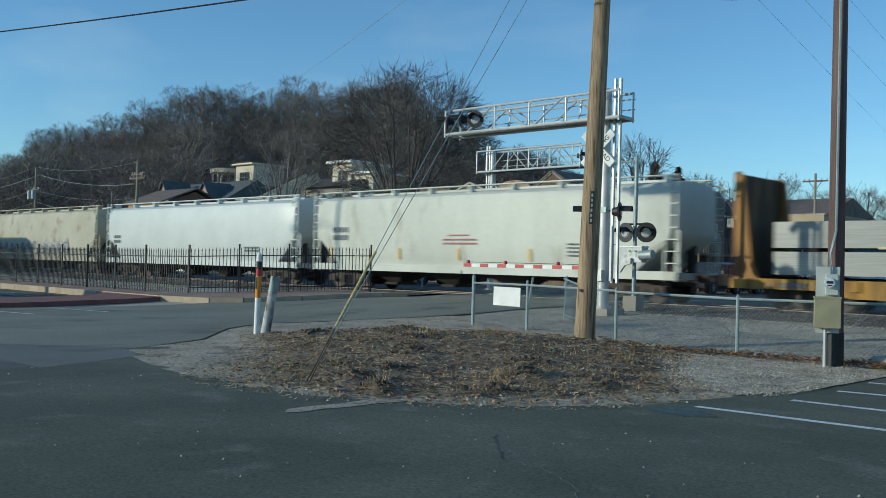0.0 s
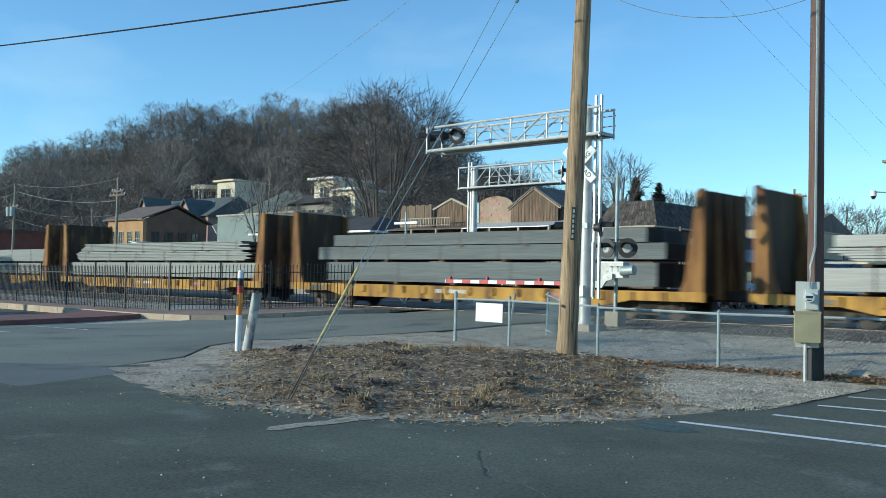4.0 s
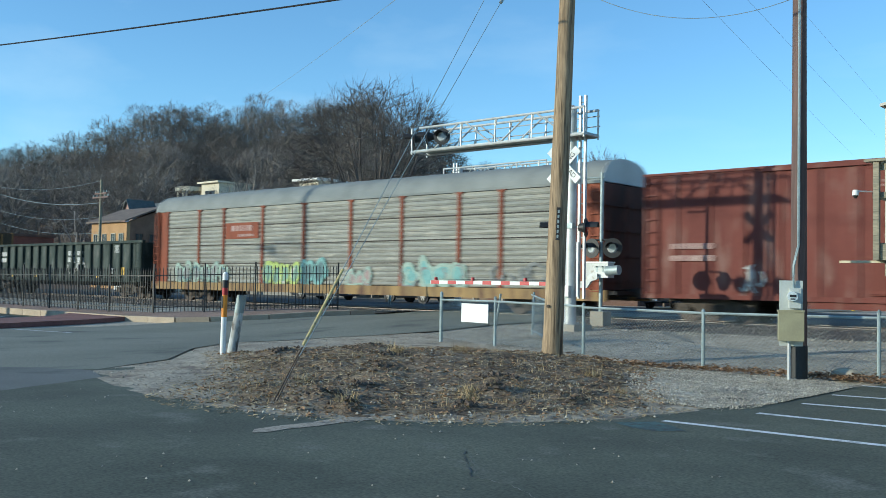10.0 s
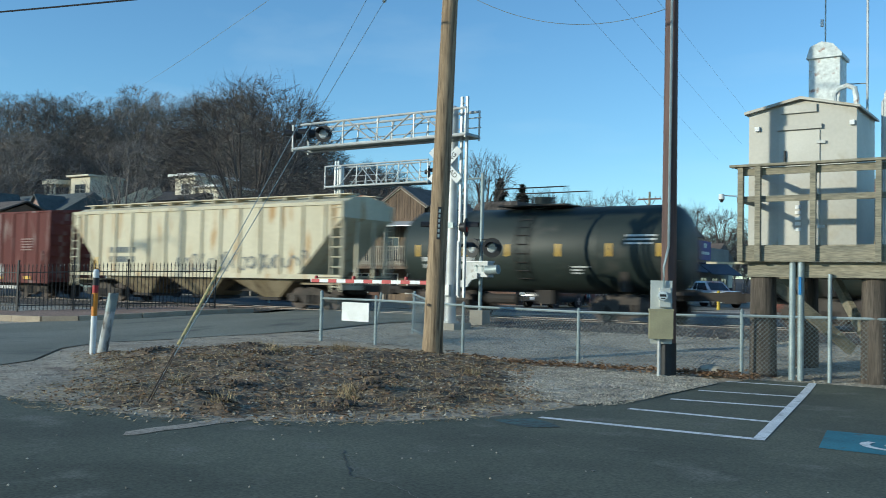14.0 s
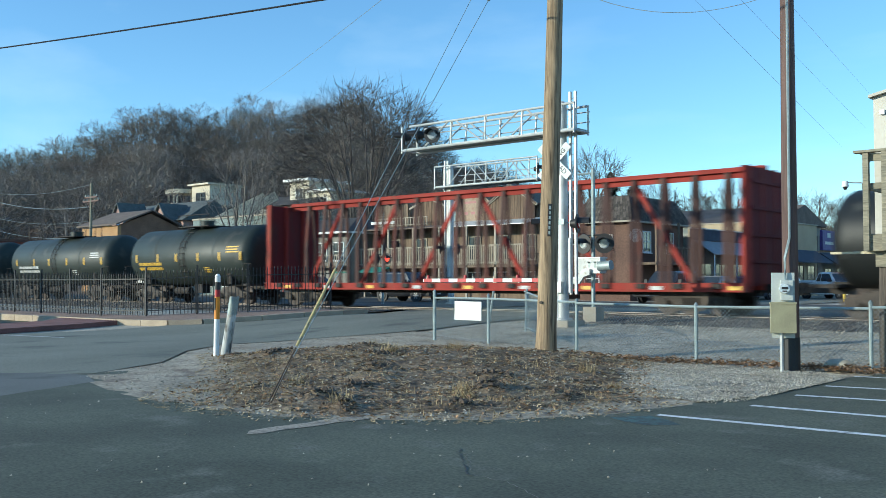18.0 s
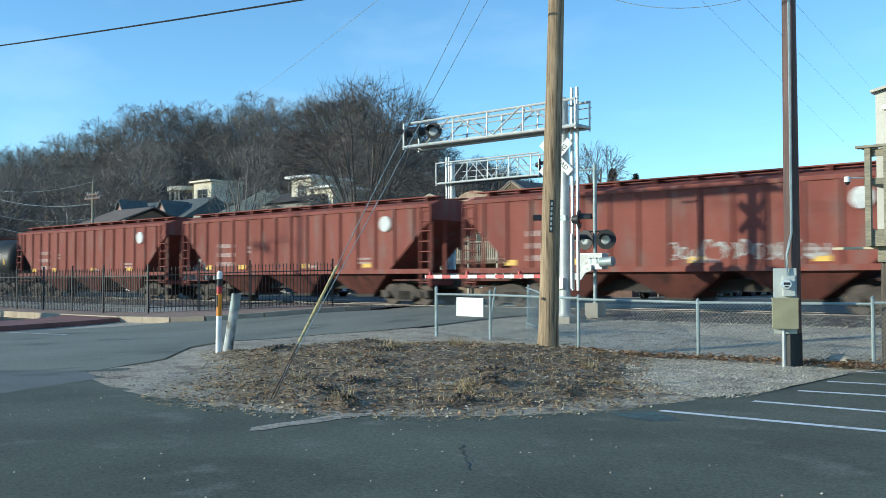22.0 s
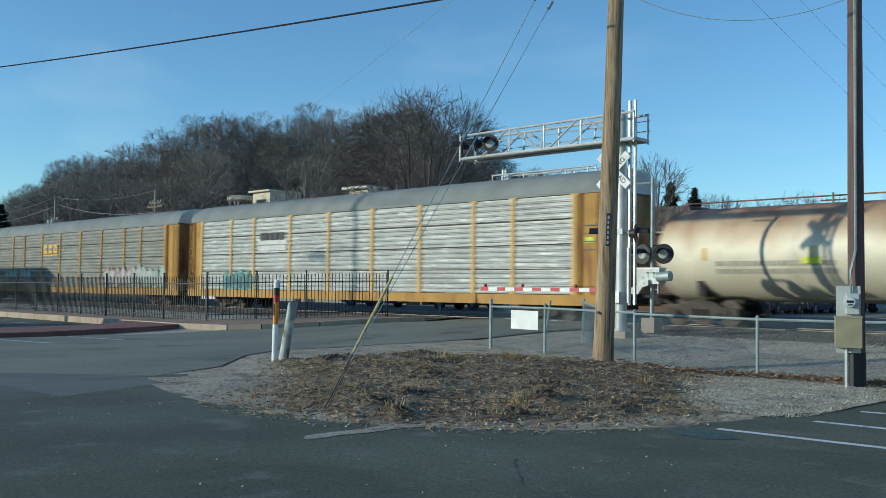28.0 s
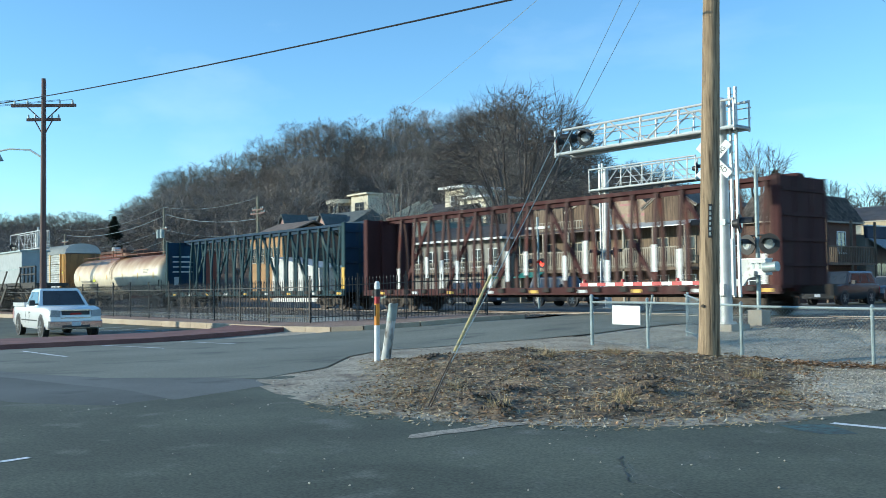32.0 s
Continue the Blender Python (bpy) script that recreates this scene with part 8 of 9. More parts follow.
part("deck_rail", Mesh().box(-122, -99, 74.2, 74.4, 11.0, 11.2), TRIMWOOD, h)
h = house("cream_upper_house", "cream square house with a flat white roof on the slope")
h.matrix_basis = Matrix.Translation((-3.0, -1.8, 0))
part("wall_block", Mesh().box(-103.5, -98.5, 80, 88, 9, 18.6), CREAMW, h)
part("roof", Mesh().box(-104.2, -97.6, 79, 89, 18.6, 19.0), WHITE, h)
part("wing", Mesh().box(-98.5, -93.5, 80.5, 88, 9, 16.6), CREAMW, h)
part("wing_roof", Mesh().box(-98.7, -92.9, 79.6, 88.6, 16.6, 16.95), WHITE, h)
window(h, -101, 79.99, 15.6, 1.8, 1.7)
for x in (-97.2, -95.2):
    window(h, x, 80.49, 13.8, 1.3, 1.7)
h = house("gable_hill_house", "small pale gabled house among the trees of the slope")
_x, _y = polar(-14.0, 222)
part("wall_block", Mesh().box(_x - 3, _x + 3, _y, _y + 6, 18, 24.6), CREAMW, h)
part("roof", Mesh().prism([(_x - 3.5, 24.4), (_x, 28.0), (_x + 3.5, 24.4)], 1, _y - 0.4, _y + 6.4), GREYSIDE, h)
window(h, _x, _y - 0.01, 22, 1.6, 1.6)
h = house("red_brick_depot", "low red brick building with roof vents beside the railway")
part("wall_block", Mesh().box(-122, -92, 16, 28, 0.3, 6.3), BRICKRED, h)
part("coping", Mesh().box(-122.2, -91.8, 15.8, 28.2, 6.3, 6.6), BRICKDARK, h)
for x in (-112, -100):
    part("roof_vent", Mesh().tube((x, 18, 6.6), (x, 18, 7.3), 0.6, 0.5, n=10), GALV, h)
for x in np.arange(-120, -93, 3.2):
    window(h, x, 15.99, 2.2, 1.4, 1.8)

# poles and lines along the street
def line_pole(name, x, y, top, label, arms=((0.6, 1.3),), lamp=False, base=0.34):
    p = thing(name, label, "utility pole", "street poles", at=(x, y, base))
    part("trunk", Mesh().tube((0, 0, 0), (0, 0, top - base), 0.14, 0.09, n=10), DARKPOLE if base == 0.0 else TIMBER, p, smooth=50)
    turn = pose(0, 0, 0, 0, 0, 52 if base == 0.0 else 0)
    for k, (dz, w) in enumerate(arms):
        a = part("cross_arm", Mesh().box(-w, w, -0.06, 0.06, top - base - dz - 0.06, top - base - dz + 0.06), DARKPOLE, p, at=turn)
        for s in (-0.9, -0.5, 0.5, 0.9):
            part("insulator", Mesh().tube((w * s, 0, top - base - dz + 0.06), (w * s, 0, top - base - dz + 0.22), 0.05, 0.03, n=8), GALVDULL, a)
        part("arm_brace", Mesh().beam((-w * 0.55, 0, top - base - dz), (0, 0, top - base - dz - 0.7), 0.04).beam((w * 0.55, 0, top - base - dz), (0, 0, top - base - dz - 0.7), 0.04), DARKPOLE, a)
    return p


p = line_pole("utility_pole", -20.6, -14.5, 10.6, "reddish timber pole with a crossarm and a street lamp", ((1.15, 1.35), (1.75, 0.7)), base=0.0)
part("lamp_arm", Mesh().pipe([(0, 0, 7.2), (-0.9, -0.3, 7.65), (-2.2, -0.8, 7.8), (-3.4, -1.2, 7.75)], 0.04, 6), GALVDULL, p)
part("lamp_head", Mesh().box(-4.1, -3.3, -1.45, -1.1, 7.62, 7.78), GALVDULL, p)
part("lamp_bowl", Mesh().tube((-2.9, -1.05, 7.7), (-2.9, -1.05, 7.35), 0.05, 0.22, n=10), GALVDULL, p)
line_pole("utility_pole", -47.4, 10, 9.1, "grey street pole with crossarm and wires", ((1.1, 0.9), (1.4, 1.2)))
line_pole("utility_pole", -66.0, 10, 9.5, "street pole carrying transformers and wires", ((2.0, 0.8),))
line_pole("utility_pole", -95.0, 10, 8.6, "far street pole with wires", ((1.0, 0.9),))
line_pole("utility_pole", -9.5, 47, 9.5, "small pole over the shop roofs", ((0.6, 1.0),))
for x in (-0.4, 0.4):
    part("transformer", Mesh().tube((x, -0.35, 6.3), (x, -0.35, 7.1), 0.2, n=10), GALVDULL, bpy.data.objects["utility_pole.003"])
for za, zb, dy, r_ in ((9.0, 9.6, 0, 0.014), (7.35, 8.9, 0.3, 0.024), (6.2, 7.5, 0, 0.012), (5.0, 6.4, 0.1, 0.014)):
    single("street_wire", hang((-47.4, 10 + dy, za), (-66, 10 + dy, zb), 0.5, r_), GALVDULL, "pale wire sagging along the street", "cable")
    single("street_wire", hang((-66, 10 + dy, zb), (-95, 10 + dy, zb - 0.5), 0.8, r_), GALVDULL, "pale wire sagging along the street", "cable")
for dx in (-1.2, -0.7, 0.7, 1.2):
    single("lot_wire", hang((-20.6 + dx * 0.62, -14.5 + dx * 0.79, 9.7), (-60 + dx * 0.62, -60 + dx * 0.79, 9.0), 1.0, 0.009), WIRE, "thin wire from the lamp pole's crossarm", "cable")


# ---- hill and trees ----
CREST = [(-60, 2.6), (-40, 3.0), (-34.5, 3.4), (-28.7, 3.6), (-26.8, 4.4), (-25.3, 4.8), (-22.5, 6.0), (-18.9, 7.2), (-17, 8.1), (-15.8, 8.3), (-13.2, 7.9), (-10.6, 8.6), (-8, 8.9), (-5, 8.8), (-2, 7.6), (1, 5.8),
         (4, 4.6), (9, 3.2), (14, 2.4), (20, 2.2), (30, 2.0), (60, 2.0)]


def crest(az):
    return float(np.interp(az, [a for a, _ in CREST], [e for _, e in CREST])) - 1.6


def hill(az, r):
    k = min(max((r - 95) / 145, 0), 1.15)
    return 0.3 + (1.2 + 240 * math.tan(radians(crest(az)))) * k * k


HILLSOIL = mat("leaf litter slope", (0.15, 0.108, 0.082), (0.10, 0.074, 0.058), 0.95, scale=0.06, fine=0.8, contrast=0.4)
_az = np.arange(-60, 61, 1.5)
_rr = (90, 110, 130, 150, 170, 190, 210, 230, 250, 265, 320, 420)
m = Mesh()
m.add([(*polar(a, r), hill(a, min(r, 262)) - (0.25 if r < 96 else 0)) for r in _rr for a in _az],
      [(j * len(_az) + i, j * len(_az) + i + 1, (j + 1) * len(_az) + i + 1, (j + 1) * len(_az) + i) for j in range(len(_rr) - 1) for i in range(len(_az) - 1)])
single("hillside", m, HILLSOIL, "steep wooded hillside covered with brown leaf litter", kind="structure", smooth=60)

BARK = mat("bare grey bark", (0.125, 0.105, 0.092), (0.085, 0.072, 0.064), 0.95, scale=1.0, island=0.3)


def tree_bones(rng, centre, radius, fork, counts, stems=1, spread=0.06, under=0.55):
    """Bones of a bare tree: stems, limbs fanning out into a domed crown, boughs, twigs and short sprigs, each list of (start, end)."""
    limbs_n, boughs_n, twigs_n, sprigs_n = counts
    centre, radius = np.array([0, 0, centre], float), np.array([radius[0], radius[0], radius[1]], float)
    levels = [[], [], [], [], []]

    def unit(v):
        return v / max(np.linalg.norm(v), 1e-6)

    tops = []
    for k in range(stems):
        a = 6.283 * k / stems + rng.uniform(0, 1)
        foot = np.array([math.cos(a), math.sin(a), 0]) * spread * 0.6 * (stems > 1)
        top = np.array([math.cos(a) * spread * (stems > 1), math.sin(a) * spread * (stems > 1), fork]) + rng.normal(size=3) * 0.015
        levels[0].append((foot, (foot + top) / 2 + rng.normal(size=3) * 0.008))
        levels[0].append((levels[0][-1][1], top))
        tops.append((foot, top))
    for i in range(limbs_n):
        c = 1 - (1 + under) * (i + 0.5) / limbs_n
        a = i * 2.39996 + rng.uniform(-0.3, 0.3)
        s_ = math.sqrt(max(1 - c * c, 0))
        d = np.array([s_ * math.cos(a), s_ * math.sin(a), c])
        foot, top = min(tops, key=lambda t: np.linalg.norm(t[1][:2] - d[:2] * 0.1))
        start = foot + (top - foot) * rng.uniform(0.7, 1.0)
        lump = rng.uniform(0.88, 1.07)
        end = centre + d * radius * rng.uniform(0.45, 0.6)
        mid = start + (end - start) * np.array([0.38, 0.38, 0.58]) + rng.normal(size=3) * 0.012
        levels[1] += [(start, mid), (mid, end)]
        for j in range(boughs_n):
            e = unit(d + rng.normal(size=3) * 0.38 + np.array([0, 0, 0.06]))
            p = mid + (end - mid) * rng.uniform(0.15, 1.0)
            q = centre + e * radius * rng.uniform(0.72, 0.86) * lump
            m = p + (q - p) * np.array([0.45, 0.45, 0.56]) + rng.normal(size=3) * 0.010
            levels[2] += [(p, m), (m, q)]
            for h in range(twigs_n):
                f = unit(e + rng.normal(size=3) * 0.22)
                u = m + (q - m) * rng.uniform(0.25, 1.0)
                v = centre + f * radius * rng.uniform(0.86, 1.03) * lump
                levels[3].append((u, v))
                for g in range(sprigs_n):
                    w = u + (v - u) * rng.uniform(0.25, 1.0)
                    x = unit(unit(v - u) + rng.normal(size=3) * 0.45 + np.array([0, 0, 0.10]))
                    levels[4].append((w, w + x * rng.uniform(0.025, 0.075)))
    return levels


def blades_of(pairs, w0, w1, rng):
    """Thin flat bars over bones: two triangles each, or one where the tip is sharp."""
    P, Q = np.array([p for p, _ in pairs]), np.array([q for _, q in pairs])
    side = np.cross(Q - P, rng.normal(size=P.shape))
    side /= np.maximum(np.linalg.norm(side, axis=1, keepdims=True), 1e-6)
    a, b = P - side * w0, P + side * w0
    if w1 == 0:
        return np.stack([a, b, Q], 1).reshape(-1, 3)
    c, d = Q + side * w1, Q - side * w1
    return np.concatenate([np.stack([a, b, c], 1), np.stack([a, c, d], 1)]).reshape(-1, 3)


def bare_tree(x, y, z, height, seed, label, centre=0.62, radius=(0.34, 0.38), fork=0.3, counts=(9, 5, 6, 5), stems=1, thick=0.016, spread=0.06, under=0.55, bark=None):
    """A bare winter tree: round trunk and limbs as one part, its twiggy crown as the other."""
    rng = np.random.default_rng(seed)
    lv = tree_bones(rng, centre, radius, fork, counts, stems, spread, under)
    k = height / (centre + radius[1])
    trunk, crown = Mesh(), Mesh()
    for n, (r0, r1) in enumerate(((thick, thick * 0.72), (thick * 0.55, thick * 0.34), (thick * 0.19, thick * 0.09))):
        for p, q in lv[n]:
            (trunk if n < 2 else crown).tube(p * k, q * k, r0 * k, r1 * k, n=6 if n < 2 else 3, caps=False)
    V = np.concatenate([blades_of(lv[3], thick * 0.10, thick * 0.055, rng), blades_of(lv[4], thick * 0.07, 0, rng)]) * k
    crown.add(V.tolist(), [(i, i + 1, i + 2) for i in range(0, len(V), 3)])
    t = thing("bare_tree", label, "tree", "bare trees", at=(x, y, z - 0.15))
    part("trunk", trunk, bark or BARK, t, smooth=50)
    part("crown", crown, bark or BARK, t)
    return t


TWIGGREY = mat("pale grey twigs", (0.20, 0.175, 0.155), (0.145, 0.125, 0.11), 0.95, scale=0.5, island=0.3)
_x, _y = polar(-4.35, 92)
bare_tree(_x, _y, 0.3, 20.9, 7, "large bare spreading tree with many stems behind the low hall", 0.66, (0.42, 0.34), 0.20, (22, 7, 9, 8), 6, 0.0095, 0.05, 0.72)
_x, _y = polar(-11.7, 82)
bare_tree(_x, _y, 0.3, 13.1, 9, "slender pale bare tree with fine twigs before the stucco block", 0.62, (0.25, 0.36), 0.22, (9, 5, 6, 5), 3, 0.010, 0.03, 0.7, TWIGGREY)
_x, _y = polar(-10.6, 86)
bare_tree(_x, _y, 0.3, 10.6, 10, "slender bare tree with fine twigs by the stucco block", 0.62, (0.26, 0.36), 0.22, (8, 5, 6, 4), 2, 0.009, 0.03, 0.6, TWIGGREY)
for k, (az, r, hh) in enumerate(((9.5, 120, 18.2), (7.6, 130, 15.5), (13.1, 130, 14.4), (15.1, 140, 14.6), (16.1, 134, 12.5), (17.4, 130, 14.2), (19.4, 140, 13.0), (20.6, 132, 12.5), (21.8, 140, 13.8), (23.4, 130, 12), (10.2, 160, 14), (3.4, 130, 17), (1.2, 125, 16), (25.5, 140, 12))):
    _x, _y = polar(az, r)
    bare_tree(_x, _y, hill(az, r), hh, 30 + k, "bare tree standing beyond the shops", 0.64, (0.30, 0.34), 0.26, (10, 5, 7, 7), 1, 0.014)
_x, _y = polar(-22.2, 190)
bare_tree(_x, _y, hill(-22.2, 190), 15, 60, "tall thin bare tree rising over the woods", 0.66, (0.22, 0.34), 0.3, (7, 4, 4, 4), 1, 0.012)

NEEDLE = mat("dark conifer needles", (0.022, 0.040, 0.026), (0.014, 0.026, 0.018), 0.9, scale=1, island=0.4)
for k, (az, r, hh) in enumerate(((10.5, 125, 15.3), (11.85, 128, 14.8), (-28.0, 150, 11.2))):
    _x, _y = polar(az, r)
    rnd = random.Random(70 + k)
    t = thing("conifer", "dark green conifer standing behind the roofs", "tree", "conifers", at=(_x, _y, hill(az, r) - 0.2))
    part("trunk", Mesh().tube((0, 0, 0), (0, 0, hh), 0.2, 0.03, n=8), BARK, t)
    m = Mesh()
    for i in range(6500):
        z = hh * (0.10 + 0.90 * rnd.random() ** 1.25)
        tier = 0.74 + 0.26 * math.sin(z * 4.4 + k)
        rad = 0.62 * max(hh - z, 0) ** 0.85 * tier * rnd.uniform(0.25, 1.0) ** 0.7 * (1 + 0.25 * noise.noise((z * 0.8, k * 7.0, 0)))
        a = rnd.uniform(0, 6.283)
        c = Vector((rad * math.cos(a), rad * math.sin(a), z))
        d1 = Vector((math.cos(a) + rnd.uniform(-0.5, 0.5), math.sin(a) + rnd.uniform(-0.5, 0.5), rnd.uniform(-0.3, 0.6))) * rnd.uniform(0.18, 0.42)
        d2 = Vector((-math.sin(a), math.cos(a), rnd.uniform(-0.4, 0.4))) * rnd.uniform(0.10, 0.22)
        m.add([c - d1 * 0.6 - d2, c - d1 * 0.6 + d2, c + d1], [(0, 1, 2)])
    part("crown", m, NEEDLE, t)

# the woods of the slope: very many bare crowns, one joined object
_rng = np.random.default_rng(4)
_V, _F, _n = [], [], 0
WOODS = []
for k in range(900):
    az = _rng.uniform(-44, 8)
    r = 118 + 140 * math.sqrt(_rng.random())
    z0 = hill(az, r)
    if z0 < 1.8 and az > -26 or (-16.4 < az < -12.5 and r < 181) or (-9.7 < az < -6.7 and r < 162):
        continue
    x, y = polar(az, r)
    if (-141 < x < -92 and 60 < y < 90) or (-95 < x < -75 and y < 50):
        continue
    WOODS.append((x, y, z0 - 0.4, _rng.uniform(9.5, 15.0) * (0.75 if az < -26 else 1.0)))
for k in range(260):
    az = _rng.uniform(6, 32)
    r = _rng.uniform(140, 220)
    x, y = polar(az, r)
    WOODS.append((x, y, hill(az, r) - 0.3, _rng.uniform(6.5, 11.0)))
def crown_shape(rng):
    """One bare tree of the slope, of unit height, in thin flat bars; the limbs come first."""
    lv = tree_bones(rng, 0.64, (rng.uniform(0.36, 0.46), 0.36), rng.uniform(0.22, 0.36), (8, 5, 6, 5), 1, 0.05, 0.6)
    limbs = np.concatenate([blades_of(lv[0], 0.011, 0.009, rng), blades_of(lv[1], 0.0062, 0.0045, rng), blades_of(lv[2], 0.0032, 0.0022, rng)])
    fine = np.concatenate([blades_of(lv[3], 0.0017, 0.0011, rng), blades_of(lv[4], 0.0015, 0, rng)])
    return np.concatenate([limbs, fine]), len(limbs) // 3


TONES = ((0.225, 0.195, 0.170), (0.165, 0.138, 0.118), (0.285, 0.255, 0.225), (0.20, 0.16, 0.13), (0.145, 0.128, 0.112))
# limb bark made paler than the twigs, sunlight on the trunks put into its colour
LIMB = mat("limbs paled for sunlight", (0.24, 0.215, 0.19), (0.165, 0.145, 0.13), 0.95, scale=0.03, fine=0.4, island=0.3)
SHAPES = [crown_shape(_rng) for _ in range(12)]
for k, tone in enumerate(TONES):
    tris, slots = [], []
    for x, y, z0, hh in WOODS[k::5]:
        shape, nq = SHAPES[_rng.integers(0, 12)]
        a = _rng.uniform(0, 6.283)
        w = _rng.uniform(0.9, 1.2)
        ca, sa = math.cos(a) * w, math.sin(a) * w
        tris.append(np.stack([shape[:, 0] * ca - shape[:, 1] * sa, shape[:, 0] * sa + shape[:, 1] * ca, shape[:, 2]], 1) * hh + np.array([x, y, z0]))
        n = len(shape) // 3
        slots.append((np.arange(n) >= nq).astype(np.int32))
    V, S = np.concatenate(tris), np.concatenate(slots)
    me = bpy.data.meshes.new("hillside_woods")
    me.vertices.add(len(V))
    me.vertices.foreach_set("co", V.astype(np.float32).ravel())
    me.loops.add(len(V))
    me.loops.foreach_set("vertex_index", np.arange(len(V), dtype=np.int32))
    me.polygons.add(len(S))
    me.polygons.foreach_set("loop_start", np.arange(0, len(V), 3, dtype=np.int32))
    me.polygons.foreach_set("material_index", S)
    me.update()
    me.validate()
    me.materials.append(LIMB)
    me.materials.append(mat("twigs tone %d" % k, tone, tuple(v * 0.68 for v in tone), 0.95, scale=0.03, fine=0.3, island=0.35))
    tagged(new("hillside_woods", me), "dense bare winter woods on the slope", "trees", kind="stuff")

# ---- parked vehicles ----
TYRE = mat("tyre rubber", (0.022, 0.022, 0.023), (0.03, 0.03, 0.03), 0.85)
RIM = mat("alloy rim", (0.30, 0.30, 0.30), (0.25, 0.25, 0.25), 0.35, 0.7, contrast=0.05)
CARGLASS = mat("tinted car glass", (0.025, 0.03, 0.033), (0.035, 0.04, 0.044), 0.06, coat=0.5, contrast=0.03)
HEADLAMP = mat("headlamp glass", (0.36, 0.40, 0.42), (0.26, 0.29, 0.31), 0.15, coat=0.4)
CARTRIM = mat("dark plastic trim", (0.03, 0.03, 0.032), (0.04, 0.04, 0.042), 0.6)
CHROME = mat("chrome", (0.65, 0.66, 0.67), (0.58, 0.59, 0.60), 0.15, 0.9, contrast=0.04)
TAILRED = mat("tail lamp", (0.35, 0.01, 0.012), (0.28, 0.01, 0.01), 0.25)


def carpaint(name, a):
    return mat(name, a, tuple(v * 0.9 for v in a), 0.3, coat=0.6, scale=1.2, contrast=0.04)


CARWHITE = carpaint("white car paint", (0.78, 0.79, 0.78))
CARBLACK = carpaint("black car paint", (0.016, 0.017, 0.02))
CARGREY = carpaint("dark grey car paint", (0.05, 0.055, 0.065))
CARBLUE = carpaint("dark blue car paint", (0.03, 0.05, 0.12))


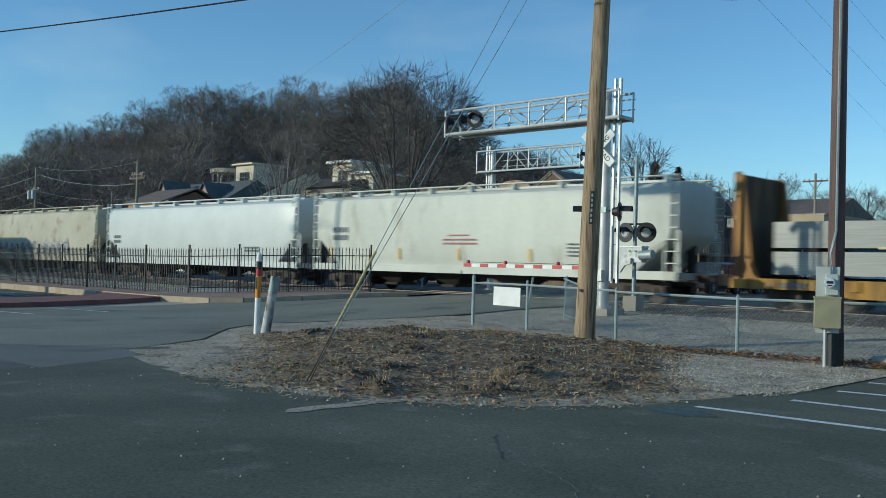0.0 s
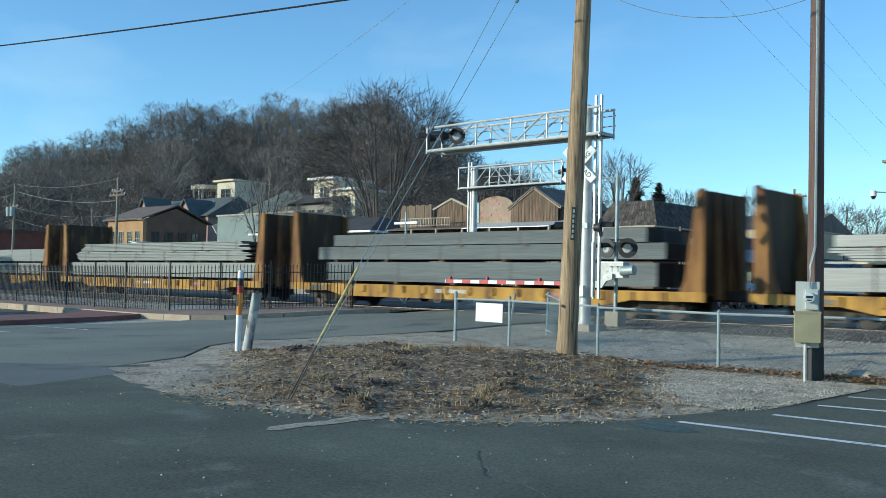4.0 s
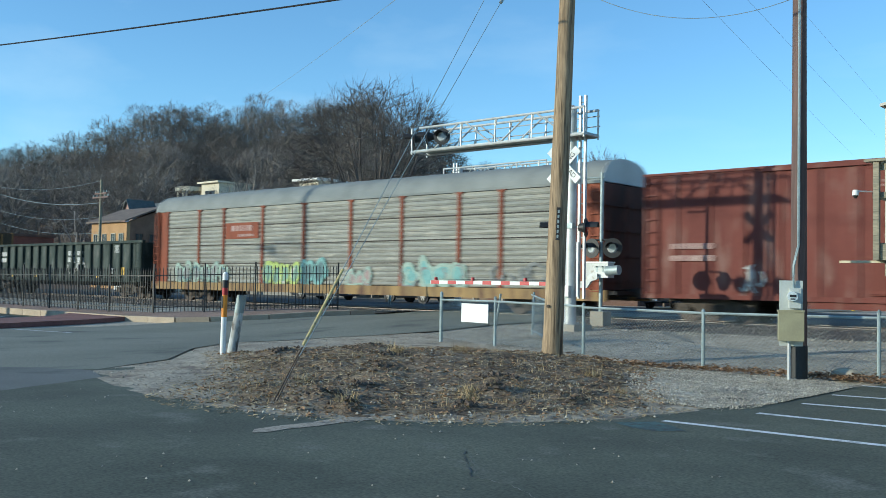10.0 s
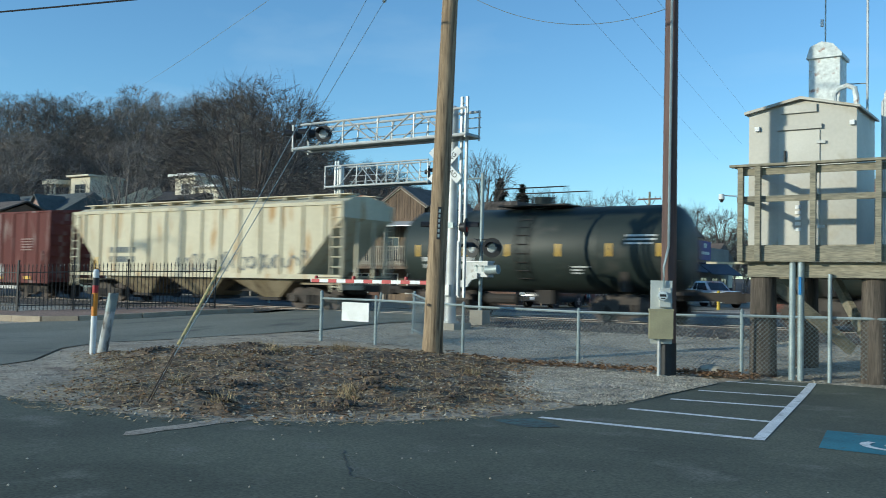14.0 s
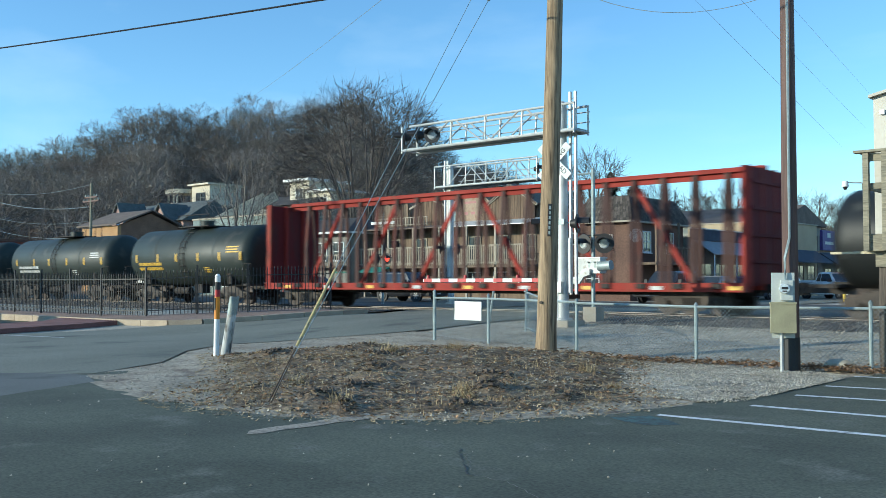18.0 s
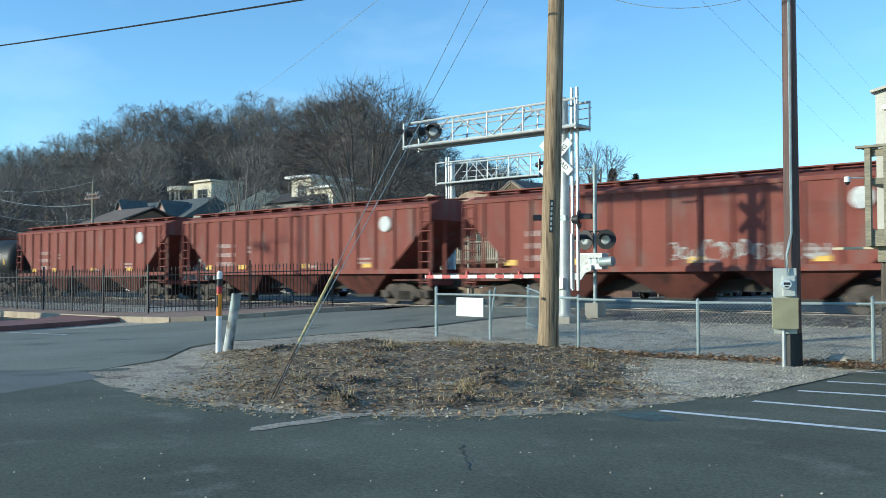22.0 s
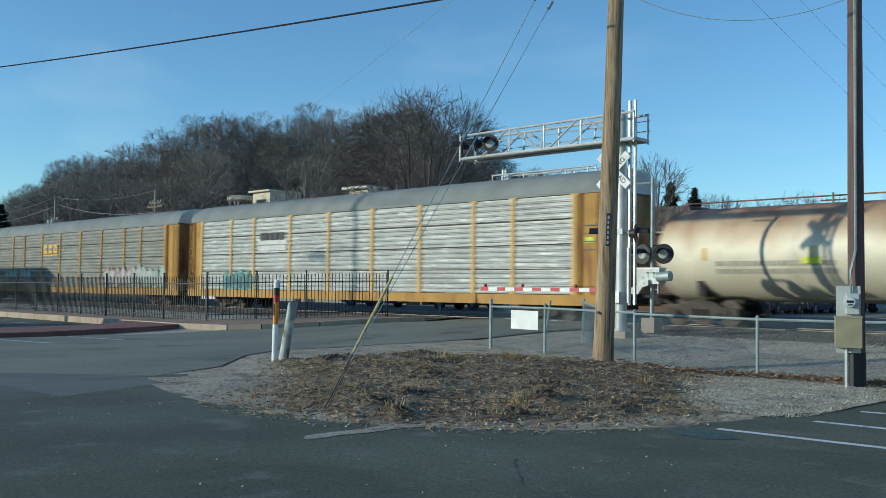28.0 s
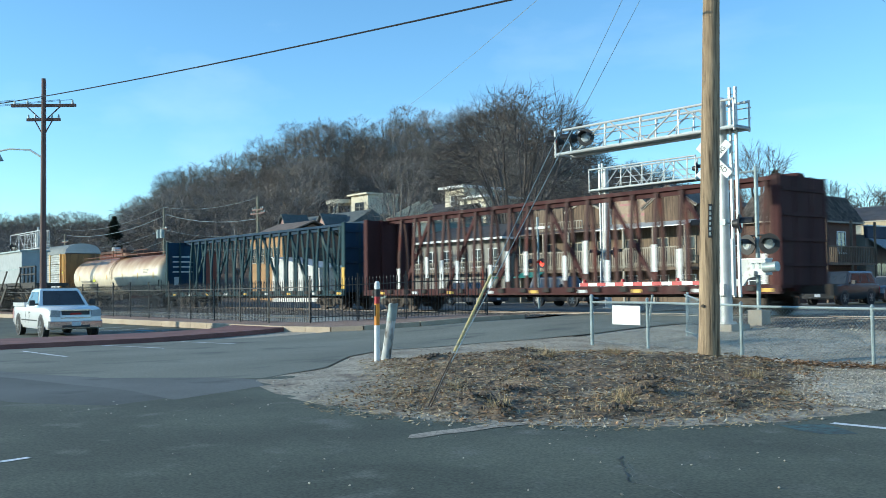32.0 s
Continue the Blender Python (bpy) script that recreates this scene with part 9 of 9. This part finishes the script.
def vehicle(name, label, paint, at, heading, L=4.8, W=1.85, H=1.5, belt=0.98, hood=0.92, bonnet=1.15, cabin=(-1.9, 0.9), roof=(-1.3, 0.15), wheel=0.33, base=2.75, bed=False, group="parked vehicles"):
    """x runs to the front of the vehicle; the origin is on the ground under its middle."""
    car = thing(name, label, "vehicle", group, at=pose(*at, 0, 0, heading))
    w, f, r = W / 2, L / 2, -L / 2
    clear = 0.30 if H > 1.6 else 0.22

    def ring(x, top, k, low):
        return [(x, -w * k * 0.92, low), (x, -w * k, low + 0.16), (x, -w * k, top - 0.20), (x, -w * k * 0.965, top - 0.05), (x, -w * k * 0.88, top),
                (x, w * k * 0.88, top), (x, w * k * 0.965, top - 0.05), (x, w * k, top - 0.20), (x, w * k, low + 0.16), (x, w * k * 0.92, low)]
    tail = belt if bed else belt - 0.02
    st = [(r, tail - 0.14, 0.93, clear + 0.14), (r + 0.06, tail, 0.97, clear + 0.04), (r + 0.5, tail, 1.0, clear), (cabin[0], belt, 1.0, clear), (cabin[1], belt, 1.0, clear),
          (f - bonnet * 0.5, hood + 0.03, 1.0, clear), (f - 0.28, hood - 0.02, 0.98, clear), (f - 0.07, hood - 0.12, 0.94, clear + 0.03), (f, hood - 0.3, 0.90, clear + 0.12)]
    body = part("body", Mesh().rings([ring(*s) for s in st]), paint, car, smooth=35)
    # cabin
    c0, c1 = cabin
    t0, t1 = roof
    wb, wt = w * 0.93, w * 0.74
    low = [(c0, -wb), (c1, -wb), (c1, wb), (c0, wb)]
    top = [(t0, -wt), (t1, -wt), (t1, wt), (t0, wt)]
    cab = Mesh().rings([[(x, y, belt - 0.05) for x, y in low], [(x, y, H - 0.07) for x, y in top], [(x * 0.97 + 0.03 * (t0 + t1) / 2, y * 0.86, H) for x, y in top]])
    cabp = part("cab", cab, paint, car, smooth=30)

    def pane(nm, a, b, u0, u1, v0, v1, out):
        """A pane on the cabin face between two lower corners."""
        la, lb = Vector((*low[a], belt - 0.05)), Vector((*low[b], belt - 0.05))
        ta, tb = Vector((*top[a], H - 0.07)), Vector((*top[b], H - 0.07))
        def at2(u, v):
            return la.lerp(lb, u).lerp(ta.lerp(tb, u), v)
        n = (lb - la).cross(ta - la).normalized() * out
        q = [at2(u0, v0), at2(u1, v0), at2(u1, v1), at2(u0, v1)]
        part(nm, Mesh().add([p + n * 0.004 for p in q] + [p + n * 0.012 for p in q], [(0, 3, 2, 1), (4, 5, 6, 7), (0, 1, 5, 4), (1, 2, 6, 5), (2, 3, 7, 6), (3, 0, 4, 7)]), CARGLASS, cabp)
    pane("windscreen", 1, 2, 0.07, 0.93, 0.12, 0.95, 1)
    pane("rear_window", 3, 0, 0.1, 0.9, 0.2, 0.9, 1)
    doors = ((0.06, 0.27), (0.31, 0.90)) if bed else ((0.08, 0.27), (0.30, 0.57), (0.60, 0.90))
    for u0, u1 in doors:
        pane("side_window", 0, 1, u0, u1, 0.16, 0.92, 1)
        pane("side_window", 2, 3, 1 - u1, 1 - u0, 0.16, 0.92, 1)
    # wheels
    for x in (base / 2 + 0.05, -base / 2 + 0.05):
        for s in (-1, 1):
            part("wheel_arch", Mesh().tube((x, s * (w - 0.05), wheel + 0.01), (x, s * (w + 0.006), wheel + 0.01), wheel + 0.07, n=24), CARTRIM, car)
            ty = part("tyre", Mesh().tube((x, s * (w - 0.22), wheel), (x, s * (w - 0.0), wheel), wheel, n=24).tube((x, s * (w - 0.0), wheel), (x, s * (w + 0.012), wheel), wheel * 0.97, wheel * 0.86, n=24), TYRE, car, smooth=40)
            rim = part("rim", Mesh().tube((x, s * (w + 0.002), wheel), (x, s * (w + 0.016), wheel), wheel * 0.66, wheel * 0.62, n=20), CARTRIM, ty)
            m = Mesh()
            for k in range(6):
                a = k * math.pi / 3
                m.beam((x, s * (w + 0.018), wheel), (x + wheel * 0.62 * math.cos(a), s * (w + 0.018), wheel + wheel * 0.62 * math.sin(a)), 0.055, 0.014, up=(0, 1, 0))
            m.tube((x, s * (w + 0.008), wheel), (x, s * (w + 0.03), wheel), wheel * 0.22, n=12)
            part("spokes", m, RIM, ty)
    # front and rear
    zf = hood - 0.24
    part("grille", Mesh().box(f - 0.12, f - 0.005, -w * 0.50, w * 0.50, zf - 0.13, zf + 0.10), CARTRIM, car)
    part("grille_frame", Mesh().box(f - 0.1, f + 0.012, -w * 0.54, w * 0.54, zf + 0.10, zf + 0.145).box(f - 0.1, f + 0.012, -w * 0.54, w * 0.54, zf - 0.165, zf - 0.13), CHROME, car)
    part("grille_bar", Mesh().box(f - 0.02, f + 0.004, -w * 0.2, w * 0.2, zf - 0.04, zf + 0.03), TAILRED if bed else CHROME, car)
    for s in (-1, 1):
        part("headlamp", Mesh().prism([(s * w * 0.56, zf - 0.12), (s * w * 0.56, zf + 0.12), (s * w * 0.90, zf + 0.14), (s * w * 0.93, zf - 0.1)], 0, f - 0.22, f + 0.014), HEADLAMP, car)
        part("tail_lamp", Mesh().box(r - 0.012, r + 0.1, s * w * 0.90 - 0.07, s * w * 0.90 + 0.07, belt - 0.5, belt - 0.12), TAILRED, car)
        part("mirror", Mesh().box(c1 - 0.42, c1 - 0.28, s * (w + 0.02), s * (w + 0.21), belt + 0.02, belt + 0.22).box(c1 - 0.38, c1 - 0.32, s * (w - 0.1), s * (w + 0.03), belt + 0.04, belt + 0.1), CARTRIM, car)
        part("fog_lamp", Mesh().tube((f - 0.02, s * w * 0.72, clear + 0.17), (f + 0.03, s * w * 0.70, clear + 0.17), 0.06, n=12), HEADLAMP, car)
        for x in ((c0 + 0.65 + (0.25 if bed else 0.0)), c0 + 0.37 * (c1 - c0) if not bed else c0 + 0.3):
            part("door_seam", Mesh().box(x, x + 0.012, s * w - 0.006, s * w + 0.003, clear + 0.2, belt - 0.2), CARTRIM, car)
        part("door_handle", Mesh().box(c0 + 0.85, c0 + 1.02, s * w - 0.01, s * w + 0.03, belt - 0.26, belt - 0.21), CARTRIM, car)
        part("rub_strip", Mesh().box(-base / 2 + 0.6, base / 2 - 0.5, s * w - 0.005, s * w + 0.012, clear + 0.28, clear + 0.33), CARTRIM, car)
    part("bumper", Mesh().prism([(f - 0.2, clear + 0.02), (f + 0.06, clear + 0.06), (f + 0.07, clear + 0.28), (f - 0.02, clear + 0.32), (f - 0.2, clear + 0.32)], 1, -w * 0.95, w * 0.95), CHROME if bed else paint, car)
    part("bumper_vent", Mesh().box(f + 0.03, f + 0.075, -w * 0.5, w * 0.5, clear + 0.07, clear + 0.15), CARTRIM, car)
    part("rear_bumper", Mesh().box(r - 0.08, r + 0.1, -w * 0.92, w * 0.92, clear + 0.12, clear + 0.3), CHROME if bed else paint, car)
    part("plate_bar", Mesh().box(f + 0.07, f + 0.085, -0.16, 0.16, clear + 0.13, clear + 0.27), mat("plain plate", (0.6, 0.62, 0.64), rough=0.5), car)
    if bed:
        part("bed_floor", Mesh().box(r + 0.12, c0 - 0.06, -w * 0.8, w * 0.8, belt - 0.01, belt + 0.006), CARTRIM, car, "dark bed liner")
        for s in (-1, 1):
            part("bed_rail", Mesh().box(r + 0.05, c0 - 0.03, s * w * 0.9 - 0.07, s * w * 0.9 + 0.07, belt - 0.02, belt + 0.12), paint, car)
        part("tailgate", Mesh().box(r + 0.02, r + 0.09, -w * 0.9, w * 0.9, belt - 0.5, belt + 0.12), paint, car)
    return car


PICKUP = dict(L=5.75, W=1.92, H=1.78, belt=1.13, hood=1.10, bonnet=1.5, cabin=(-0.85, 1.35), roof=(-0.6, 0.62), wheel=0.385, base=3.62, bed=True)
SUV = dict(L=4.7, W=1.85, H=1.74, belt=1.06, hood=1.02, bonnet=1.2, cabin=(-2.25, 1.0), roof=(-2.0, 0.4), wheel=0.36, base=2.75)
vehicle("pickup_truck", "white extended-cab pickup truck parked behind the brick strip", CARWHITE, (-16.66, -15.2, -0.094), -3.5, **PICKUP)
vehicle("suv", "black sport utility car parked in the side street", CARBLACK, (-4.5, 21.1, 0.35), -90, **SUV)
vehicle("sedan", "dark grey sedan parked in the side street", CARGREY, (-4.5, 26.4, 0.352), -90)
vehicle("sedan", "dark blue sedan parked before the awning shop", CARBLUE, (-4.5, 31.4, 0.352), -90)
vehicle("suv", "white sport utility car with dark windows parked before the shops", CARWHITE, (-4.6, 36.4, 0.352), -90, **SUV)
vehicle("pickup_truck", "white pickup truck standing at the brick store", CARWHITE, (-1.5, 38.4, 0.352), -35, **PICKUP)
vehicle("suv", "black sport utility car on the street behind the railway", CARBLACK, (-18.0, 14.4, 0.352), 0, **SUV)
vehicle("sedan", "dark sedan on the street behind the railway", CARGREY, (-26.5, 14.6, 0.352), 0)
bol = thing("bollard", "yellow painted steel bollard at the store corner", "bollard", at=(2.2, 29.4, 0.33))
part("post", Mesh().tube((0, 0, 0), (0, 0, 1.1), 0.10, n=12), mat("yellow paint", (0.62, 0.44, 0.06), (0.52, 0.36, 0.05), 0.6), bol, smooth=40)
part("dome", Mesh().tube((0, 0, 1.1), (0, 0, 1.16), 0.10, 0.04, n=12), MATS["yellow paint"], bol, smooth=40)

# ---- equipment cabin on stilts farther along the track ----
st = thing("stair_platform", "dark timber platform with an outside stair and railing", "platform", at=(-5.0, 0, 0))
DARKTIMBER = mat("dark stained timber", (0.075, 0.07, 0.06), (0.05, 0.047, 0.042), 0.85, scale=2, fine=12, stretch=(0.5, 4, 4), contrast=0.3)
for x in (-50.5, -46.5, -42.4, -39.2):
    for y in (-7.9, -6.2):
        part("pile", Mesh().tube((x, y, 0.1), (x, y, 2.0), 0.14, n=10), DARKTIMBER, st)
part("deck", Mesh().box(-51, -38.8, -8.1, -6.0, 2.0, 2.2), DARKTIMBER, st)
part("fascia", Mesh().box(-51, -38.8, -8.16, -8.1, 1.85, 2.25), DARKTIMBER, st)
for x in np.arange(-42.2, -38.7, 0.85):
    part("rail_post", Mesh().box(x - 0.05, x + 0.05, -8.16, -8.06, 2.2, 3.3), DARKTIMBER, st)
for z in (2.75, 3.25):
    part("rail", Mesh().box(-42.3, -38.8, -8.16, -8.08, z, z + 0.09), DARKTIMBER, st)
for k in range(8):
    part("tread", Mesh().box(-42.2 - 0.28 * k, -41.9 - 0.28 * k, -9.0, -8.2, 2.0 - 0.24 * k, 2.06 - 0.24 * k), DARKTIMBER, st)
for y in (-9.05, -8.2):
    part("stringer", Mesh().beam((-41.9, y, 2.05), (-44.3, y, 0.1), 0.06, 0.26), DARKTIMBER, st)
    part("stair_rail", Mesh().beam((-41.9, y, 3.0), (-44.3, y, 1.05), 0.07, 0.09), DARKTIMBER, st)
for x in (-41.0, -39.6):
    part("brace", Mesh().beam((x, -8.05, 0.25), (x + 1.1, -8.05, 2.0), 0.12, 0.12), DARKTIMBER, st)
cb = thing("equipment_cabin", "grey metal equipment cabin on the dark platform", "cabin", "equipment cabins", at=(-51.9, -7.05, 2.2))
part("shell", Mesh().box(-4.0, 4.2, -0.85, 0.85, 0, 2.2), mat("grey cabin metal", (0.36, 0.38, 0.38), (0.31, 0.33, 0.33), 0.5, 0.2, contrast=0.08), cb)
part("roof", Mesh().box(-4.15, 4.35, -1.0, 1.0, 2.2, 2.3), GALVDULL, cb)
part("side_band", Mesh().box(-4.0, 4.2, -0.87, -0.855, 0.95, 1.05), GALVDULL, cb)
cantilever("cantilever_signal", "galvanised cantilever signal mast farther along the railway", -59.5, -3.5, 6.6, -65.5, -57.2, 5.1, 6.5, -1, False)

# ---- litter on the island ----
_rng = np.random.default_rng(11)


def tri_stuff(name, tris, material, label, category):
    V = np.asarray(tris, np.float32).reshape(-1, 3)
    me = bpy.data.meshes.new(name)
    me.from_pydata(V.tolist(), [], np.arange(len(V)).reshape(-1, 3).tolist())
    me.materials.append(material)
    return tagged(new(name, me), label, category, kind="stuff")


def spots(n, ring, low=0.0):
    """Random places within a ring."""
    xs, ys = [p[0] for p in ring], [p[1] for p in ring]
    out = []
    while len(out) < n:
        x, y = _rng.uniform(min(xs), max(xs)), _rng.uniform(min(ys), max(ys))
        if inside(x, y, ring) > low:
            out.append((x, y))
    return out


def blades(x, y, z, n, spread, h, lean):
    out = []
    for _ in range(n):
        a, b = _rng.uniform(0, 6.283), _rng.uniform(0, 6.283)
        r = spread * math.sqrt(_rng.random())
        p = np.array([x + r * math.cos(a), y + r * math.sin(a), z - 0.01])
        l = h * _rng.uniform(0.5, 1.1)
        k = _rng.uniform(0.2, lean)
        tip = p + l * np.array([math.cos(b) * k, math.sin(b) * k, max(1 - k * 0.65, 0.12)])
        s = np.array([-math.sin(b), math.cos(b), 0]) * _rng.uniform(0.003, 0.007)
        out += [p - s, p + s, tip]
    return out


def leaf(x, y, z, s):
    a = _rng.uniform(0, 6.283)
    u = np.array([math.cos(a), math.sin(a), _rng.uniform(-0.4, 0.4)]) * s
    v = np.array([-math.sin(a), math.cos(a), _rng.uniform(-0.5, 0.5)]) * s * 0.6
    c = np.array([x, y, z + 0.012 + abs(u[2]) * 0.5 + abs(v[2]) * 0.5])
    lift = np.array([0, 0, s * 0.3])
    return [c - u, c - v + lift, c, c, c - v + lift, c + u, c - u, c, c + v + lift, c, c + u, c + v + lift]


def stone(x, y, z, s):
    """A small uneven eight-sided stone."""
    c = np.array([x, y, z + s * 0.25])
    d = [np.array(v) * s * _rng.uniform(0.6, 1.15) for v in ((1, 0, 0), (0, 1, 0), (-1, 0, 0), (0, -1, 0), (0.15, 0.1, 0.8), (0, 0, -0.6))]
    a = _rng.uniform(0, 6.283)
    ca, sa = math.cos(a), math.sin(a)
    q = [c + np.array([v[0] * ca - v[1] * sa, v[0] * sa + v[1] * ca, v[2]]) for v in d]
    out = []
    for i in range(4):
        out += [q[i], q[(i + 1) % 4], q[4], q[(i + 1) % 4], q[i], q[5]]
    return out


_t = []
for x, y in spots(2700, BROWN, 0.33):
    k = 0.5 + 0.5 * noise.noise((x * 0.55, y * 0.55, 7))
    if k > 0.38 or _rng.random() < 0.18:
        _t += blades(x, y, max(dirt(x, y), mound(x, y)), int(4 + 22 * max(k - 0.3, 0)), 0.15, 0.07 + 0.08 * k, 3.2)
for x, y in spots(110, ISLAND, 0.2):
    if inside(x, y, BROWN) < 0 and x < 9:
        _t += blades(x, y, mound(x, y), 5, 0.10, 0.06, 2.0)
tri_stuff("dead_grass", _t, STRAW, "sparse flattened dead grass on the dirt mound", "grass")
for k, (x, y, h, n) in enumerate(((12.93, -17.24, 0.24, 60), (13.9, -15.2, 0.20, 60), (12.7, -19.2, 0.20, 60), (9.17, -14.87, 0.32, 80), (12.9, -14.3, 0.26, 55), (9.6, -13.6, 0.28, 70), (13.2, -17.6, 0.24, 50), (7.3, -13.4, 0.26, 60), (10.3, -17.9, 0.22, 45))):
    b = blades(x, y, max(dirt(x, y), mound(x, y)), n * 2, 0.15, h, 1.1)
    V = [tuple(v) for v in b]
    single("grass_tuft", Mesh().add(V, [(i, i + 1, i + 2) for i in range(0, len(V), 3)]), STRAW, "tuft of dry straw-coloured grass on the mound", "grass tuft", "grass tufts")
_t = []
for x, y in spots(2700, BROWN, 0.33):
    _t += leaf(x, y, max(dirt(x, y), mound(x, y)), _rng.uniform(0.02, 0.045))
tri_stuff("leaf_litter", _t, LEAFBROWN, "scattered brown fallen leaves on the mound", "leaves")
_t = []
for x, y in spots(300, BROWN, 0.4):
    a, l = _rng.uniform(0, 6.283), _rng.uniform(0.06, 0.22)
    c = np.array([x, y, dirt(x, y) + 0.015])
    u = np.array([math.cos(a), math.sin(a), _rng.uniform(-0.1, 0.25)]) * l
    v = np.array([-math.sin(a), math.cos(a), 0]) * 0.006
    w = np.array([0, 0, 0.009])
    for p, q in ((v, w), (w, -v), (-v, v)):
        _t += [c - u + p, c - u + q, c + u, c - u + p, c + u, c + u * 0.9 + p]
tri_stuff("fallen_twigs", _t, CLOD, "thin dry twigs lying on the mound", "twigs")
_t = []
STRIP = [Vector((10.6, -11.3)), Vector((12.0, -11.15)), Vector((13.4, -10.85)), Vector((15.0, -10.75)), Vector((16.2, -10.75))]
for _ in range(1300):
    k = _rng.random() ** 0.85 * 3.999
    p = STRIP[int(k)].lerp(STRIP[int(k) + 1], k % 1)
    x, y = p.x + _rng.normal(0, 0.16), p.y + _rng.normal(0, 0.16) + 0.10 * noise.noise((p.x * 1.7, 0, 0))
    _t += leaf(x, y, max(mound(x, y), rise(y)) + 0.05 * max(0, _rng.normal(0.3, 0.5)), _rng.uniform(0.03, 0.06))
tri_stuff("leaf_drift", _t, LEAFBROWN, "drift of brown oak leaves along the fence foot", "leaves")
_t = []
APRON = [(12.6, -11.2), (15.0, -11.25), (15.95, -11.9), (15.9, -14.6), (15.55, -15.9), (14.9, -15.6), (13.9, -14.4), (13.1, -13.0)]
for x, y in spots(5000, APRON, -0.25):
    _t += stone(x, y, mound(x, y) + 0.012, _rng.uniform(0.009, 0.022))
for x, y in spots(1500, BROWN, 0.05):
    _t += stone(x, y, max(dirt(x, y), mound(x, y)), _rng.uniform(0.01, 0.03))
for x, y in spots(1600, ISLAND, 0.02):
    if inside(x, y, BROWN) < 0.1:
        _t += stone(x, y, mound(x, y), _rng.uniform(0.01, 0.025))
for _ in range(160):
    x, y = _rng.uniform(8, 22), _rng.uniform(-24, -19)
    if inside(x, y, ISLAND) < 0:
        _t += stone(x, y, 0.006, _rng.uniform(0.006, 0.018))
tri_stuff("island_gravel", _t, STONE, "loose pale gravel stones on the island", "gravel")
_t = []
YARD = [(3.6, -8.2), (9.2, -10.6), (13.0, -10.9), (16.0, -10.8), (24, -10.6), (24, -3.5), (3.6, -3.5)]
for x, y in spots(9000, YARD):
    _t += stone(x, y, rise(y) - 0.03, _rng.uniform(0.012, 0.03) * (1.4 if y > -4.6 else 1))
tri_stuff("yard_gravel", _t, STONE, "loose crushed stone behind the chain-link fence", "gravel")
_t = []
for _ in range(7000):
    x, y = _rng.uniform(-34, 24), _rng.uniform(-3.5, 0.3)
    if not -4.5 < x < 3.9:
        _t += stone(x, y, bed(y), _rng.uniform(0.025, 0.06))
tri_stuff("ballast_stones", _t, BALLASTSTONE, "loose brown ballast stones on the bank of the track", "ballast")
_t = []
for cx, cy, w, up in CLUMPS:
    for _ in range(34):
        x, y = _rng.normal(cx, w * 0.5), _rng.normal(cy, w * 0.5)
        _t += stone(x, y, dirt(x, y), _rng.uniform(0.02, 0.06))
tri_stuff("soil_crumbs", _t, CLOD, "dark crumbs of turned soil on the mound", "soil")
_t = []
for x, y in spots(9500, BROWN, 0.02):
    a, l = _rng.uniform(0, 6.283), _rng.uniform(0.02, 0.075)
    c = np.array([x, y, max(dirt(x, y), mound(x, y)) + 0.012])
    u = np.array([math.cos(a), math.sin(a), _rng.uniform(-0.25, 0.35)]) * l
    v = np.array([-math.sin(a), math.cos(a), _rng.uniform(-0.5, 0.5)]) * _rng.uniform(0.005, 0.012)
    _t += [c - u - v, c - u + v, c + u]
tri_stuff("straw_chips", _t, STRAW, "scattered chips of pale straw on the mound", "straw")
m = Mesh()
rr = []
for j in range(6):
    e = math.pi * j / 5
    rr.append([(0.26 * math.sin(e) * math.cos(a) * (1 + 0.25 * noise.noise((a, e, 1))) + 1e-4 * math.cos(a), 0.16 * math.sin(e) * math.sin(a) + 1e-4 * math.sin(a), 0.12 * math.cos(e) + 0.05) for a in np.arange(0, 6.28, 0.628)])
single("rock", m.rings(rr), STONE, "pale rough limestone rock by the fence", "rock", smooth=35, at=(15.4, -10.45, rise(-10.4)))

motions()
